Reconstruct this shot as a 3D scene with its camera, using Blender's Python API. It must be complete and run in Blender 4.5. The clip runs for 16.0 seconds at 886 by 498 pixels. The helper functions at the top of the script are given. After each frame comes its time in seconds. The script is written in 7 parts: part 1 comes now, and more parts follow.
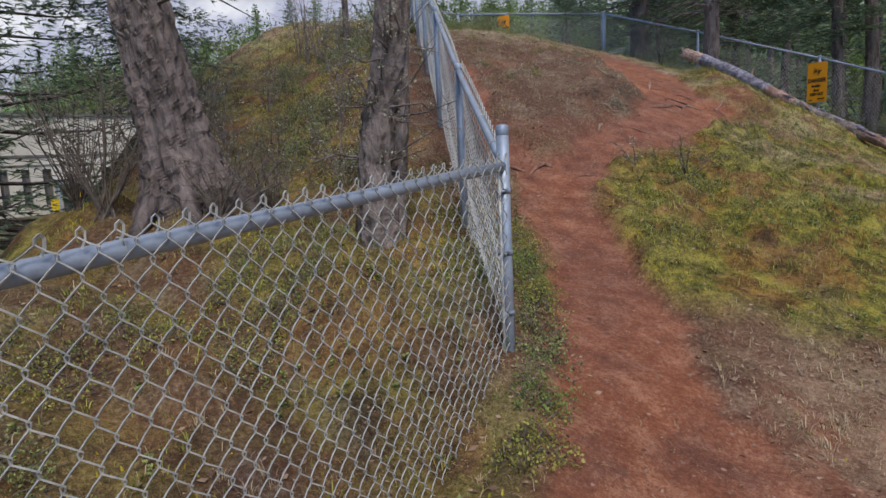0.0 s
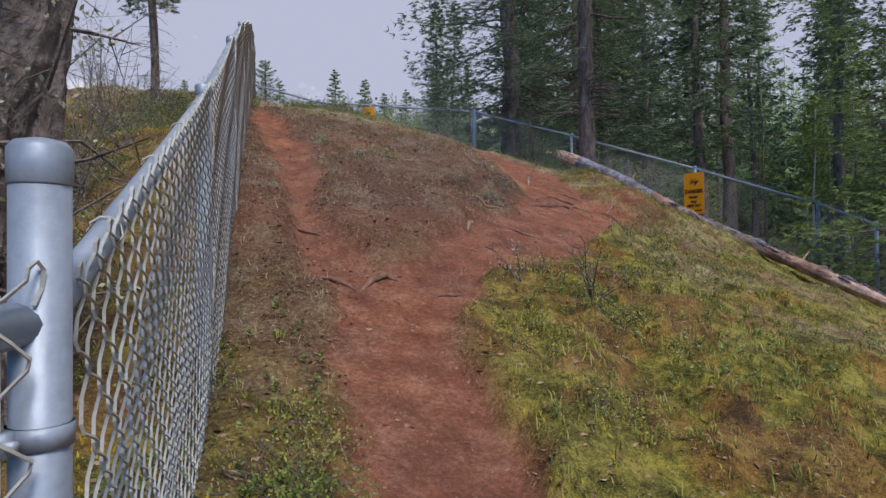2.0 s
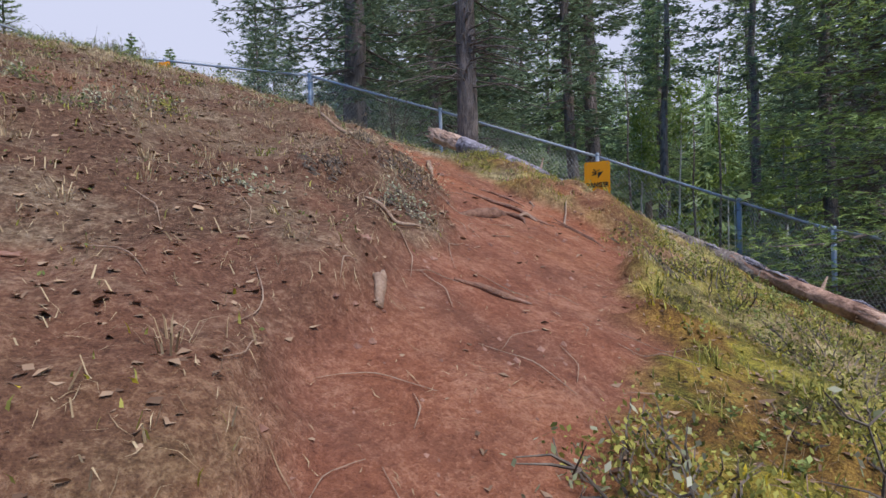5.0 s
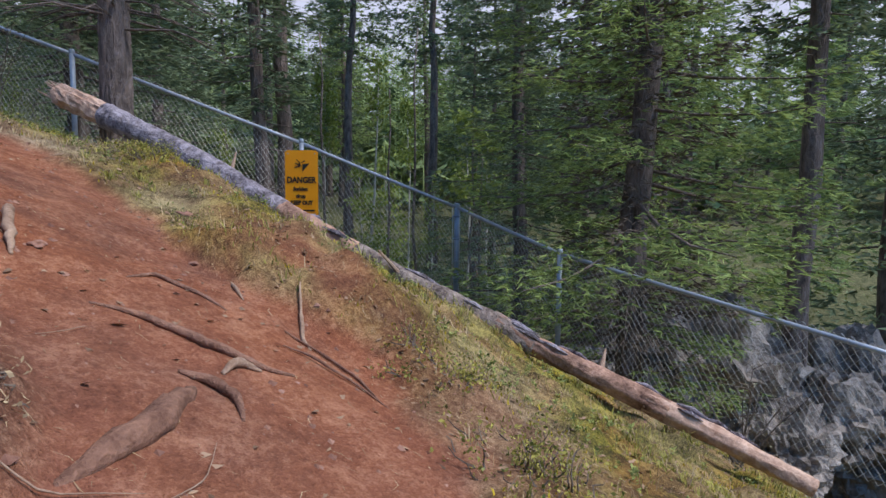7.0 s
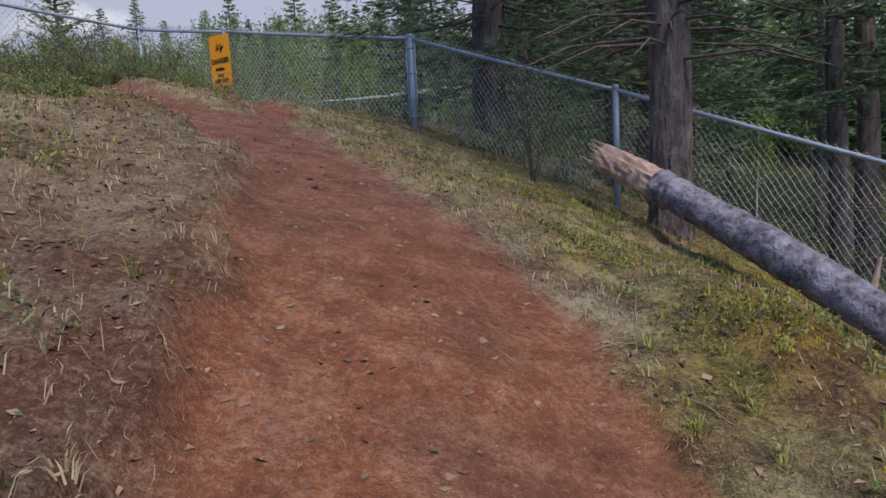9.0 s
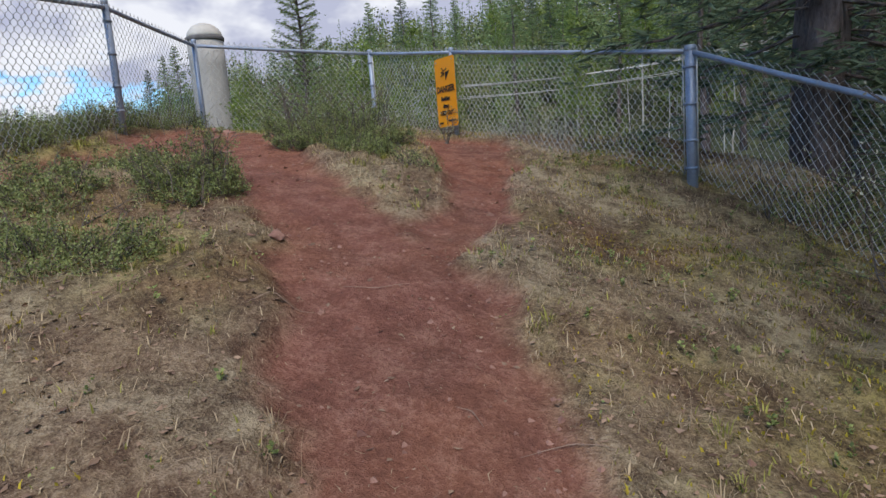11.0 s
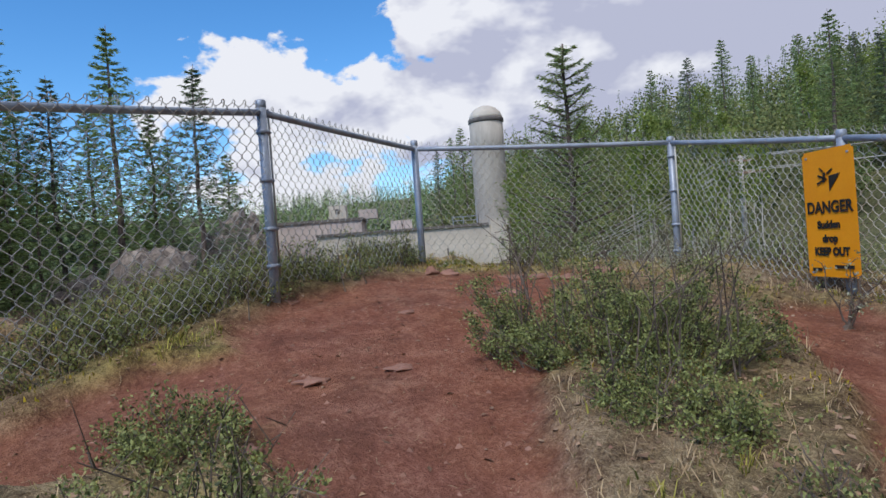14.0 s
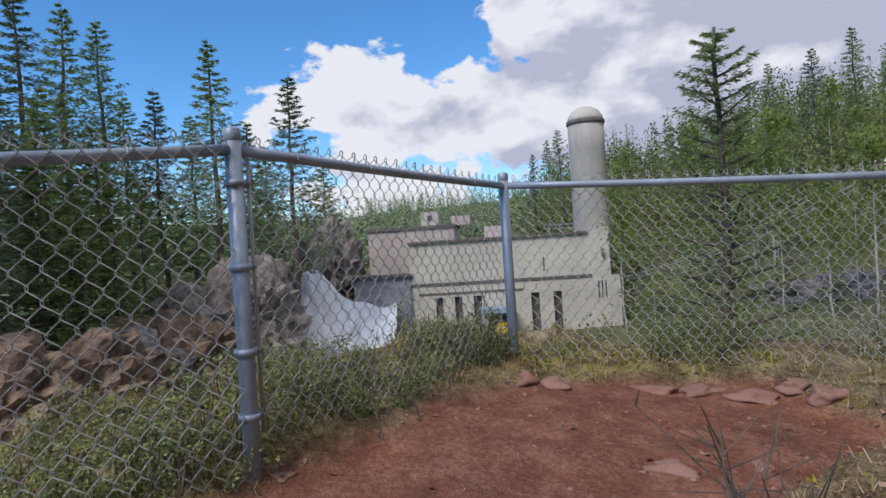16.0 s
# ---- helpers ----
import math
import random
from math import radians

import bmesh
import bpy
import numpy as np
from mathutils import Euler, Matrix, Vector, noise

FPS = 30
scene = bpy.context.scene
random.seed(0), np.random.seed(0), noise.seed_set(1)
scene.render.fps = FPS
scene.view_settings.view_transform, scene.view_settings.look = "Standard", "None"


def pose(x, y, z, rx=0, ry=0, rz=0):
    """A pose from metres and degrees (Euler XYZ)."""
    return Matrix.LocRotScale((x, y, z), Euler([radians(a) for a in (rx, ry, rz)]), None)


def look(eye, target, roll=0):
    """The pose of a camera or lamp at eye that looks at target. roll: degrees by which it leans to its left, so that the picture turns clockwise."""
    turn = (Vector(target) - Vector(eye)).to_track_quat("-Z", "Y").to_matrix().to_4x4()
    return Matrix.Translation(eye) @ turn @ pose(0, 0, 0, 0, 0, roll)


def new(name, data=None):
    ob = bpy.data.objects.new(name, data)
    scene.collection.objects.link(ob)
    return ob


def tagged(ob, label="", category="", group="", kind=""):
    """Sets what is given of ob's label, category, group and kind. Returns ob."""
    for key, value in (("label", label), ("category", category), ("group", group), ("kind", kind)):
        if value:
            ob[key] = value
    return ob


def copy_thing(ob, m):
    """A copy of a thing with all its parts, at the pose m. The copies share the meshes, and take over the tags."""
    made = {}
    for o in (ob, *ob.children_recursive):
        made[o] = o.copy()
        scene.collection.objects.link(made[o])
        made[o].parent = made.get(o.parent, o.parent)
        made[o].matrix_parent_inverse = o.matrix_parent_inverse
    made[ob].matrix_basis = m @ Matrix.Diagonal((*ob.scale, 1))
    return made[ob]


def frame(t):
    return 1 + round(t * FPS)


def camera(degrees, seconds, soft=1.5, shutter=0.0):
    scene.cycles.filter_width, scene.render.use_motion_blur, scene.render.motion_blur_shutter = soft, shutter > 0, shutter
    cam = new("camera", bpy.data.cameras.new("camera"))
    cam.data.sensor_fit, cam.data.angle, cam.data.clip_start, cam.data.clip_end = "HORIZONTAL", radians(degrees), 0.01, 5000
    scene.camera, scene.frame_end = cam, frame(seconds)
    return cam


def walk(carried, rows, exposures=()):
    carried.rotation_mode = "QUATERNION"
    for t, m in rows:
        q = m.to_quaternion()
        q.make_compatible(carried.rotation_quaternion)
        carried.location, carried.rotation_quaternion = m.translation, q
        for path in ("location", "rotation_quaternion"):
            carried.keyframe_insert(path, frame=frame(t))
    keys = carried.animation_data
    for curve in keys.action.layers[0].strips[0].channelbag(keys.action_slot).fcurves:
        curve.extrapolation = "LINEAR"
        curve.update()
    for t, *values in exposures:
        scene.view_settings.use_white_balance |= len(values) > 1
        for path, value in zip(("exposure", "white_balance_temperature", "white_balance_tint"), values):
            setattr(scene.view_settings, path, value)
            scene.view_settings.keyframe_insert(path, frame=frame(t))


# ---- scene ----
cam = camera(70.5, 16.0)
PATH = [
    (0, (0.155, -3.037, 0.871), (-0.145, -1.079, 0.594), -2.7),
    (0.5, (0.257, -2.489, 0.869), (0.069, -0.52, 0.576), -2.5),
    (1, (0.322, -1.905, 0.854), (0.23, 0.073, 0.572), -1.8),
    (1.5, (0.326, -1.312, 0.857), (0.378, 0.683, 0.735), -1.1),
    (2, (0.395, -0.694, 0.898), (0.502, 1.303, 0.93), -0.6),
    (2.5, (0.434, -0.089, 0.935), (0.534, 1.908, 0.97), -0.8),
    (3, (0.46, 0.511, 1.003), (0.563, 2.508, 1.04), -0.8),
    (3.2, (0.446, 0.748, 1.059), (0.55, 2.745, 1.094), -0.7),
    (5.3, (0.487, 2.996, 1.369), (1.355, 4.797, 1.322), -1.4),
    (5.5, (0.553, 3.214, 1.431), (1.583, 4.927, 1.346), -1.1),
    (6, (0.762, 3.694, 1.606), (2.095, 5.178, 1.463), -0.1),
    (6.5, (1.039, 4.175, 1.792), (2.505, 5.526, 1.632), 0.5),
    (7, (1.303, 4.582, 1.984), (2.786, 5.913, 1.809), 0.6),
    (7.5, (1.619, 5.045, 2.16), (2.866, 6.596, 1.962), -0.2),
    (8, (1.738, 5.544, 2.378), (2.471, 7.393, 2.173), -1.9),
    (8.5, (1.872, 6.045, 2.588), (2.17, 8.012, 2.388), -2.3),
    (8.7, (1.882, 6.291, 2.674), (2.08, 8.269, 2.46), -2.6),
    (10.8, (2.153, 8.732, 3.813), (1.547, 10.613, 3.506), -4.2),
    (11, (2.089, 8.933, 3.847), (1.323, 10.756, 3.55), -4.5),
    (11.5, (1.932, 9.377, 3.976), (1.07, 11.164, 3.727), -5.0),
    (12, (1.663, 9.913, 4.104), (0.651, 11.635, 3.989), -4.4),
    (12.5, (1.402, 10.338, 4.234), (0.317, 12.017, 4.165), -4.4),
    (13, (1.11, 10.796, 4.365), (-0.099, 12.388, 4.322), -4.5),
    (13.5, (0.787, 11.174, 4.462), (-0.515, 12.692, 4.44), -4.6),
    (14, (0.509, 11.581, 4.558), (-0.95, 12.949, 4.54), -4.3),
    (14.5, (0.208, 11.876, 4.633), (-1.326, 13.16, 4.62), -3.8),
    (15, (-0.095, 12.161, 4.766), (-1.68, 13.379, 4.744), -3.4),
    (15.5, (-0.453, 12.51, 4.916), (-2.085, 13.666, 4.916), -3.7),
    (16, (-0.795, 12.791, 5.035), (-2.441, 13.927, 5.044), -3.7),
]
walk(cam, [(t, look(e, g, r)) for t, e, g, r in PATH], exposures=[(0, 0.54), (1.0, 0.68), (2, 0.56), (3, 0.66), (5.5, 1.11), (6.0, 1.19), (6.5, 1.17), (7, 1.0), (7.5, 1.03), (8.0, 0.85), (8.5, 0.5), (11, 0.62), (12, 0.5), (13, 0.46), (14.5, 0.58), (16, 0.5)])

# ---------------------------------------------------------------- sky and sun
world = bpy.data.worlds.new("sky")
scene.world = world
world.use_nodes = True


def link(tree, a, b):
    tree.links.new(a, b)


def node(tree, kind, **values):
    n = tree.nodes.new(kind)
    for key, value in values.items():
        if key in n.inputs:
            n.inputs[key].default_value = value
    return n


def build_sky():
    t = world.node_tree
    t.nodes.clear()
    out = t.nodes.new("ShaderNodeOutputWorld")
    sky = t.nodes.new("ShaderNodeTexSky")
    sky.sky_type = "NISHITA"
    sky.sun_disc = False
    sky.sun_elevation = radians(50)
    sky.sun_rotation = radians(163)
    sky.air_density, sky.dust_density, sky.ozone_density = 1.0, 0.1, 6.0
    back = node(t, "ShaderNodeBackground", Strength=0.128)
    clouds = node(t, "ShaderNodeBackground", Strength=0.95)
    coord = t.nodes.new("ShaderNodeTexCoord")
    split = t.nodes.new("ShaderNodeSeparateXYZ")
    link(t, coord.outputs["Generated"], split.inputs[0])

    def calc(operation, a, b=0.0, c=0.0):
        n = t.nodes.new("ShaderNodeMath")
        n.operation = operation
        for k, v in enumerate((a, b, c)):
            if isinstance(v, (int, float)):
                n.inputs[k].default_value = v
            else:
                link(t, v, n.inputs[k])
        return n.outputs[0]

    def puffs(scale, detail, lift=0.0):
        place = t.nodes.new("ShaderNodeMapping")
        place.inputs["Location"].default_value = (0.3, 1.7, lift)
        place.inputs["Scale"].default_value = (1.0, 1.0, 1.7)
        link(t, coord.outputs["Generated"], place.inputs[0])
        n = node(t, "ShaderNodeTexNoise", Scale=scale, Detail=detail, Roughness=0.55, Distortion=0.15)
        link(t, place.outputs[0], n.inputs["Vector"])
        return n.outputs["Fac"]

    # compass heading to the left of +y and height over the horizon, in degrees
    head = calc("MULTIPLY", calc("ARCTAN2", calc("MULTIPLY", split.outputs["X"], -1.0), split.outputs["Y"]), 57.2958)
    high = calc("MULTIPLY", calc("ARCSINE", split.outputs["Z"]), 57.2958)

    def inside(value, lo, hi, soft):
        return calc("DIVIDE", calc("MINIMUM", calc("SUBTRACT", value, lo), calc("SUBTRACT", hi, value)), soft)

    # a grey deck covers the east; a cumulus bank and a lower one stand before open blue in the north-west
    deck = calc("MULTIPLY", calc("SUBTRACT", calc("COSINE", calc("MULTIPLY", calc("ADD", head, 40.0), 0.0174533)), 0.0), 9.0)
    bank = calc("MINIMUM", inside(head, 30.0, 70.5, 4.0), inside(high, 8.0, 17.6, 2.6))
    low = calc("MINIMUM", inside(head, 50.5, 64.0, 3.0), inside(high, 1.0, 8.2, 2.0))
    cover = calc("MINIMUM", calc("MAXIMUM", deck, calc("MAXIMUM", bank, low)), 3.0)
    big, fine = puffs(7.0, 10.0), puffs(22.0, 8.0)
    bulge = calc("ADD", calc("MULTIPLY", calc("SUBTRACT", big, 0.5), 7.0), calc("MULTIPLY", calc("SUBTRACT", fine, 0.5), 2.2))
    total = calc("ADD", cover, bulge)
    edge = t.nodes.new("ShaderNodeValToRGB")
    edge.color_ramp.elements[0].position, edge.color_ramp.elements[1].position = 0.46, 0.56
    link(t, calc("MULTIPLY_ADD", total, 0.25, 0.5), edge.inputs[0])
    # puffs are white on their upper sides and grey beneath; the deck greys towards the east
    lit = calc("MULTIPLY", calc("SUBTRACT", puffs(8.0, 4.0), puffs(8.0, 4.0, 0.07)), 3.6)
    grey = calc("MULTIPLY_ADD", calc("SUBTRACT", deck, 0.3), 0.26, calc("MULTIPLY", calc("SUBTRACT", 14.0, high), 0.022))
    shade = calc("SUBTRACT", calc("ADD", grey, 0.30), lit)
    body = t.nodes.new("ShaderNodeValToRGB")
    body.color_ramp.elements[0].position, body.color_ramp.elements[0].color = 0.05, (0.60, 0.615, 0.665, 1)
    body.color_ramp.elements[1].position, body.color_ramp.elements[1].color = 0.9, (0.345, 0.365, 0.475, 1)
    link(t, shade, body.inputs[0])
    link(t, body.outputs[0], clouds.inputs["Color"])
    vivid = node(t, "ShaderNodeHueSaturation", Saturation=1.2)
    link(t, sky.outputs[0], vivid.inputs["Color"])
    link(t, vivid.outputs[0], back.inputs["Color"])
    mix = t.nodes.new("ShaderNodeMixShader")
    link(t, edge.outputs[0], mix.inputs[0])
    link(t, back.outputs[0], mix.inputs[1])
    link(t, clouds.outputs[0], mix.inputs[2])
    link(t, mix.outputs[0], out.inputs["Surface"])


build_sky()
sun = bpy.data.lights.new("sun", "SUN")
sun.energy, sun.angle, sun.color = 1.85, radians(20), (1.0, 0.95, 0.88)
sun_ob = new("sun", sun)
sun_ob.matrix_world = look((0, 0, 30), (-7.5, 24, 0))

# ---------------------------------------------------------------- materials


def material(name, dark, light, scale=8.0, fine=90.0, rough=0.85, metal=0.0, bump=0.35, spread=0.5, per="", gloss=0.35, leaf=0.0, grain=1.0, depth=0.02):
    """Two scales of noise between two colours, with relief. per: 'island' or 'object' shifts the value piece by piece. leaf: share of light let through."""
    m = bpy.data.materials.new(name)
    m.use_nodes = True
    t = m.node_tree
    t.nodes.clear()
    out = t.nodes.new("ShaderNodeOutputMaterial")
    bsdf = node(t, "ShaderNodeBsdfPrincipled", Roughness=rough, Metallic=metal)
    bsdf.inputs["Specular IOR Level"].default_value = gloss
    coord = t.nodes.new("ShaderNodeTexCoord")
    a = node(t, "ShaderNodeTexNoise", Scale=scale, Detail=6.0, Roughness=0.6)
    b = node(t, "ShaderNodeTexNoise", Scale=fine, Detail=4.0, Roughness=0.65)
    where = t.nodes.new("ShaderNodeMapping")
    where.inputs["Scale"].default_value = (1, 1, grain)
    link(t, coord.outputs["Object"], where.inputs[0])
    link(t, where.outputs[0], a.inputs["Vector"])
    link(t, where.outputs[0], b.inputs["Vector"])
    add = t.nodes.new("ShaderNodeMath")
    add.operation = "MULTIPLY_ADD"
    link(t, b.outputs["Fac"], add.inputs[0])
    add.inputs[1].default_value = 0.55
    link(t, a.outputs["Fac"], add.inputs[2])
    value = add.outputs[0]
    if per:
        geo = t.nodes.new("ShaderNodeNewGeometry" if per == "island" else "ShaderNodeObjectInfo")
        more = t.nodes.new("ShaderNodeMath")
        more.operation = "MULTIPLY_ADD"
        link(t, geo.outputs["Random Per Island" if per == "island" else "Random"], more.inputs[0])
        more.inputs[1].default_value = 0.7
        link(t, value, more.inputs[2])
        shift = t.nodes.new("ShaderNodeMath")
        shift.operation = "SUBTRACT"
        link(t, more.outputs[0], shift.inputs[0])
        shift.inputs[1].default_value = 0.35
        value = shift.outputs[0]
    ramp = t.nodes.new("ShaderNodeValToRGB")
    ramp.color_ramp.elements[0].position, ramp.color_ramp.elements[0].color = 0.78 - spread / 2, (*dark, 1)
    ramp.color_ramp.elements[1].position, ramp.color_ramp.elements[1].color = 0.78 + spread / 2, (*light, 1)
    link(t, value, ramp.inputs[0])
    link(t, ramp.outputs[0], bsdf.inputs["Base Color"])
    if bump:
        bm = node(t, "ShaderNodeBump", Strength=bump, Distance=depth)
        link(t, add.outputs[0], bm.inputs["Height"])
        link(t, bm.outputs[0], bsdf.inputs["Normal"])
    if leaf:
        thin = t.nodes.new("ShaderNodeBsdfTranslucent")
        link(t, ramp.outputs[0], thin.inputs["Color"])
        mix = node(t, "ShaderNodeMixShader", Fac=leaf)
        link(t, bsdf.outputs[0], mix.inputs[1])
        link(t, thin.outputs[0], mix.inputs[2])
        link(t, mix.outputs[0], out.inputs["Surface"])
    else:
        link(t, bsdf.outputs[0], out.inputs["Surface"])
    return m


M = {}
M["steel"] = material("galvanised_steel", (0.23, 0.26, 0.32), (0.40, 0.445, 0.52), 6, 60, 0.5, 0.35, 0.05, 0.7)
M["wire"] = material("galvanised_wire", (0.31, 0.30, 0.28), (0.62, 0.59, 0.53), 9, 120, 0.5, 0.2, 0.0, 0.6)
M["sign"] = material("orange_sign_paint", (0.80, 0.27, 0.004), (0.95, 0.36, 0.008), 3, 60, 0.5, 0.0, 0.03, 0.9)
M["ink"] = material("black_sign_ink", (0.012, 0.011, 0.010), (0.03, 0.025, 0.02), 5, 80, 0.6, 0.0, 0.0)
M["bark_grey"] = material("grey_log_bark", (0.05, 0.038, 0.045), (0.42, 0.37, 0.42), 9, 30, 0.9, 0, 1.0, 0.42, depth=0.04)
M["bark_brown"] = material("cracked_brown_bark", (0.06, 0.04, 0.035), (0.40, 0.32, 0.28), 8, 30, 0.9, 0, 1.0, 0.45, depth=0.04)
M["wood_pale"] = material("splintered_pale_wood", (0.30, 0.16, 0.11), (0.68, 0.47, 0.36), 13, 70, 0.8, 0, 0.6)
M["wood_red"] = material("stripped_red_wood", (0.09, 0.04, 0.028), (0.55, 0.33, 0.24), 7, 45, 0.85, 0, 0.8, 0.5)
M["wood_dry"] = material("dry_root_wood", (0.19, 0.11, 0.075), (0.48, 0.34, 0.25), 9, 90, 0.9, 0, 0.6)
M["twig"] = material("dark_twig", (0.07, 0.05, 0.04), (0.20, 0.16, 0.13), 14, 90, 0.9, 0, 0.3)
M["bark_fir"] = material("furrowed_fir_bark", (0.032, 0.024, 0.022), (0.27, 0.21, 0.19), 9, 34, 0.95, 0, 1.0, 0.55, grain=0.3, depth=0.05)
M["bark_lichen"] = material("lichen_bark", (0.05, 0.034, 0.03), (0.33, 0.265, 0.235), 11, 45, 0.95, 0, 1.0, 0.5, grain=0.6, depth=0.04)
M["bark_birch"] = material("pale_birch_bark", (0.28, 0.25, 0.22), (0.62, 0.59, 0.53), 4, 30, 0.8, 0, 0.3)
M["needle"] = material("dark_fir_needles", (0.078, 0.108, 0.068), (0.26, 0.325, 0.19), 0.6, 5, 0.75, 0, 0, 0.8, "island", 0.25, 0.3)
M["needle_light"] = material("light_spruce_needles", (0.115, 0.17, 0.066), (0.37, 0.47, 0.19), 0.7, 5, 0.75, 0, 0, 0.8, "island", 0.25, 0.42)
M["needle_spruce"] = material("green_spruce_needles", (0.06, 0.095, 0.035), (0.40, 0.50, 0.17), 0.8, 4, 0.75, 0, 0, 0.75, "island", 0.25, 0.42)
M["leaf_brush"] = material("bank_brush_leaves", (0.065, 0.085, 0.038), (0.29, 0.31, 0.14), 0.25, 2, 0.8, 0, 0, 0.8, "island", 0.2, 0.25)
M["leaf_spring"] = material("spring_green_leaves", (0.09, 0.15, 0.03), (0.30, 0.36, 0.09), 0.7, 6, 0.7, 0, 0, 0.9, "island", 0.3, 0.35)
M["leaf_shrub"] = material("shrub_leaves", (0.045, 0.06, 0.022), (0.33, 0.365, 0.125), 5, 30, 0.6, 0, 0, 0.75, "island", 0.4, 0.2)
M["leaf_pale"] = material("pale_new_leaves", (0.22, 0.24, 0.12), (0.52, 0.50, 0.36), 4, 30, 0.7, 0, 0, 0.8, "island", 0.3, 0.25)
M["grass"] = material("short_green_grass", (0.07, 0.085, 0.02), (0.47, 0.43, 0.11), 1.3, 6, 0.8, 0, 0, 0.8, "island", 0.2, 0.25)
M["moss"] = material("yellow_moss", (0.15, 0.135, 0.018), (0.58, 0.44, 0.05), 1.6, 7, 0.9, 0, 0, 0.8, "island", 0.1, 0.2)
M["straw"] = material("dry_straw", (0.21, 0.135, 0.078), (0.60, 0.46, 0.285), 1.2, 6, 0.85, 0, 0, 0.9, "island", 0.2, 0.15)
M["litter"] = material("dead_leaf_litter", (0.13, 0.075, 0.05), (0.40, 0.265, 0.175), 1.8, 9, 0.9, 0, 0, 0.8, "island", 0.2)
M["stone"] = material("trail_stone", (0.16, 0.072, 0.052), (0.35, 0.19, 0.14), 9, 60, 0.9, 0, 0.5, 0.7, "island")
M["rock"] = material("weathered_rock", (0.05, 0.046, 0.048), (0.32, 0.29, 0.28), 0.9, 5, 0.95, 0, 1.0, 0.5, depth=0.25)
M["rock_tan"] = material("tan_cliff_rock", (0.05, 0.036, 0.03), (0.37, 0.26, 0.18), 0.7, 4, 0.95, 0, 1.0, 0.45, depth=0.25)
M["concrete"] = material("weathered_concrete", (0.40, 0.355, 0.30), (0.66, 0.60, 0.51), 0.35, 4, 0.9, 0, 0.25, 0.8)
M["concrete_grey"] = material("streaked_grey_concrete", (0.27, 0.25, 0.22), (0.50, 0.46, 0.40), 0.5, 3, 0.9, 0, 0.25, 0.7, grain=0.25)
M["concrete_red"] = material("stained_concrete", (0.38, 0.30, 0.27), (0.58, 0.50, 0.46), 0.4, 4, 0.9, 0, 0.25, 0.8)
M["trim_dark"] = material("dark_weathered_trim", (0.09, 0.08, 0.075), (0.20, 0.18, 0.165), 2, 20, 0.9, 0, 0.2)
M["window_dark"] = material("dark_window_boards", (0.06, 0.055, 0.05), (0.17, 0.155, 0.14), 1.5, 15, 0.5, 0, 0.1)
M["blue_metal"] = material("blue_grey_metal", (0.22, 0.29, 0.40), (0.42, 0.50, 0.60), 1.2, 12, 0.55, 0.1, 0.1)
M["yellow_paint"] = material("yellow_paint", (0.75, 0.47, 0.01), (0.9, 0.6, 0.03), 2, 20, 0.6, 0, 0.05)
M["foam"] = material("white_water", (0.80, 0.82, 0.87), (0.95, 0.95, 0.97), 1.2, 6, 0.5, 0, 0.4, 0.5)
M["river"] = material("river_water", (0.03, 0.035, 0.04), (0.30, 0.32, 0.36), 0.8, 5, 0.2, 0, 0.5, 0.4)
M["spillway_grey"] = material("lilac_grey_concrete", (0.16, 0.155, 0.18), (0.40, 0.39, 0.44), 0.7, 6, 0.7, 0, 0.3)
M["rock_pale"] = material("pale_rock", (0.085, 0.07, 0.062), (0.44, 0.38, 0.34), 1.4, 8, 0.95, 0, 1.0, 0.45, depth=0.15)

# ---------------------------------------------------------------- shape of the land
RISE = (-1.1, -0.26, 0.36, 1.57, 2.66, 3.40, 3.83, 4.05)      # height along the slope, every 3 m from y = -4
LEAN = (-0.45, -0.34, -0.16, -0.17, -0.19, -0.22, -0.23, -0.10)  # fall to the right
BOW = (0.0, -0.002, -0.01, -0.022, -0.026, -0.02, -0.02, -0.01)
KNOLL = ((-2.2, -9), (-1.65, -3), (-2.0, -0.5), (-2.8, 1.3), (-3.6, 3.5), (-5.0, 6), (-5.6, 8.6), (-4.6, 11), (-3.7, 12.6), (-3.9, 14.2), (-4.3, 15.6), (-2.4, 17.5), (2.4, 16.0), (5.4, 13.0), (8.6, 10.9),
         (8.4, 8), (8.2, 5.5), (8.2, 0), (7.5, -9))
# height of the country by distance from the knoll, for headings counted from +y to the left
REACH = (0, 22, 45, 80, 140, 420, 1600)
HEADINGS = (-180, -110, -60, -15, 10, 25, 38, 52, 64, 72, 84, 110, 180)
COUNTRY = ((-3, -3, 1, 6, 14, 30, 60), (-2, -3, 0, 6, 14, 30, 60), (-1, -2, 1, 7, 16, 32, 60), (0, -1, 3, 11, 26, 40, 60), (0, -1, 3, 12, 28, 42, 60),
           (0, -2, 2, 9, 24, 42, 60), (-2, -3, -1, 5, 18, 42, 60), (-4, -4, -2, 0, 6, 34, 60), (-4, -5, -3, 0, 6, 30, 60), (-4, -4, 1, 4, 8, 30, 60),
           (-4, -3, 3, 6, 10, 30, 60), (-4, -3, 3, 7, 12, 30, 60), (-3, -3, 1, 6, 14, 30, 60))
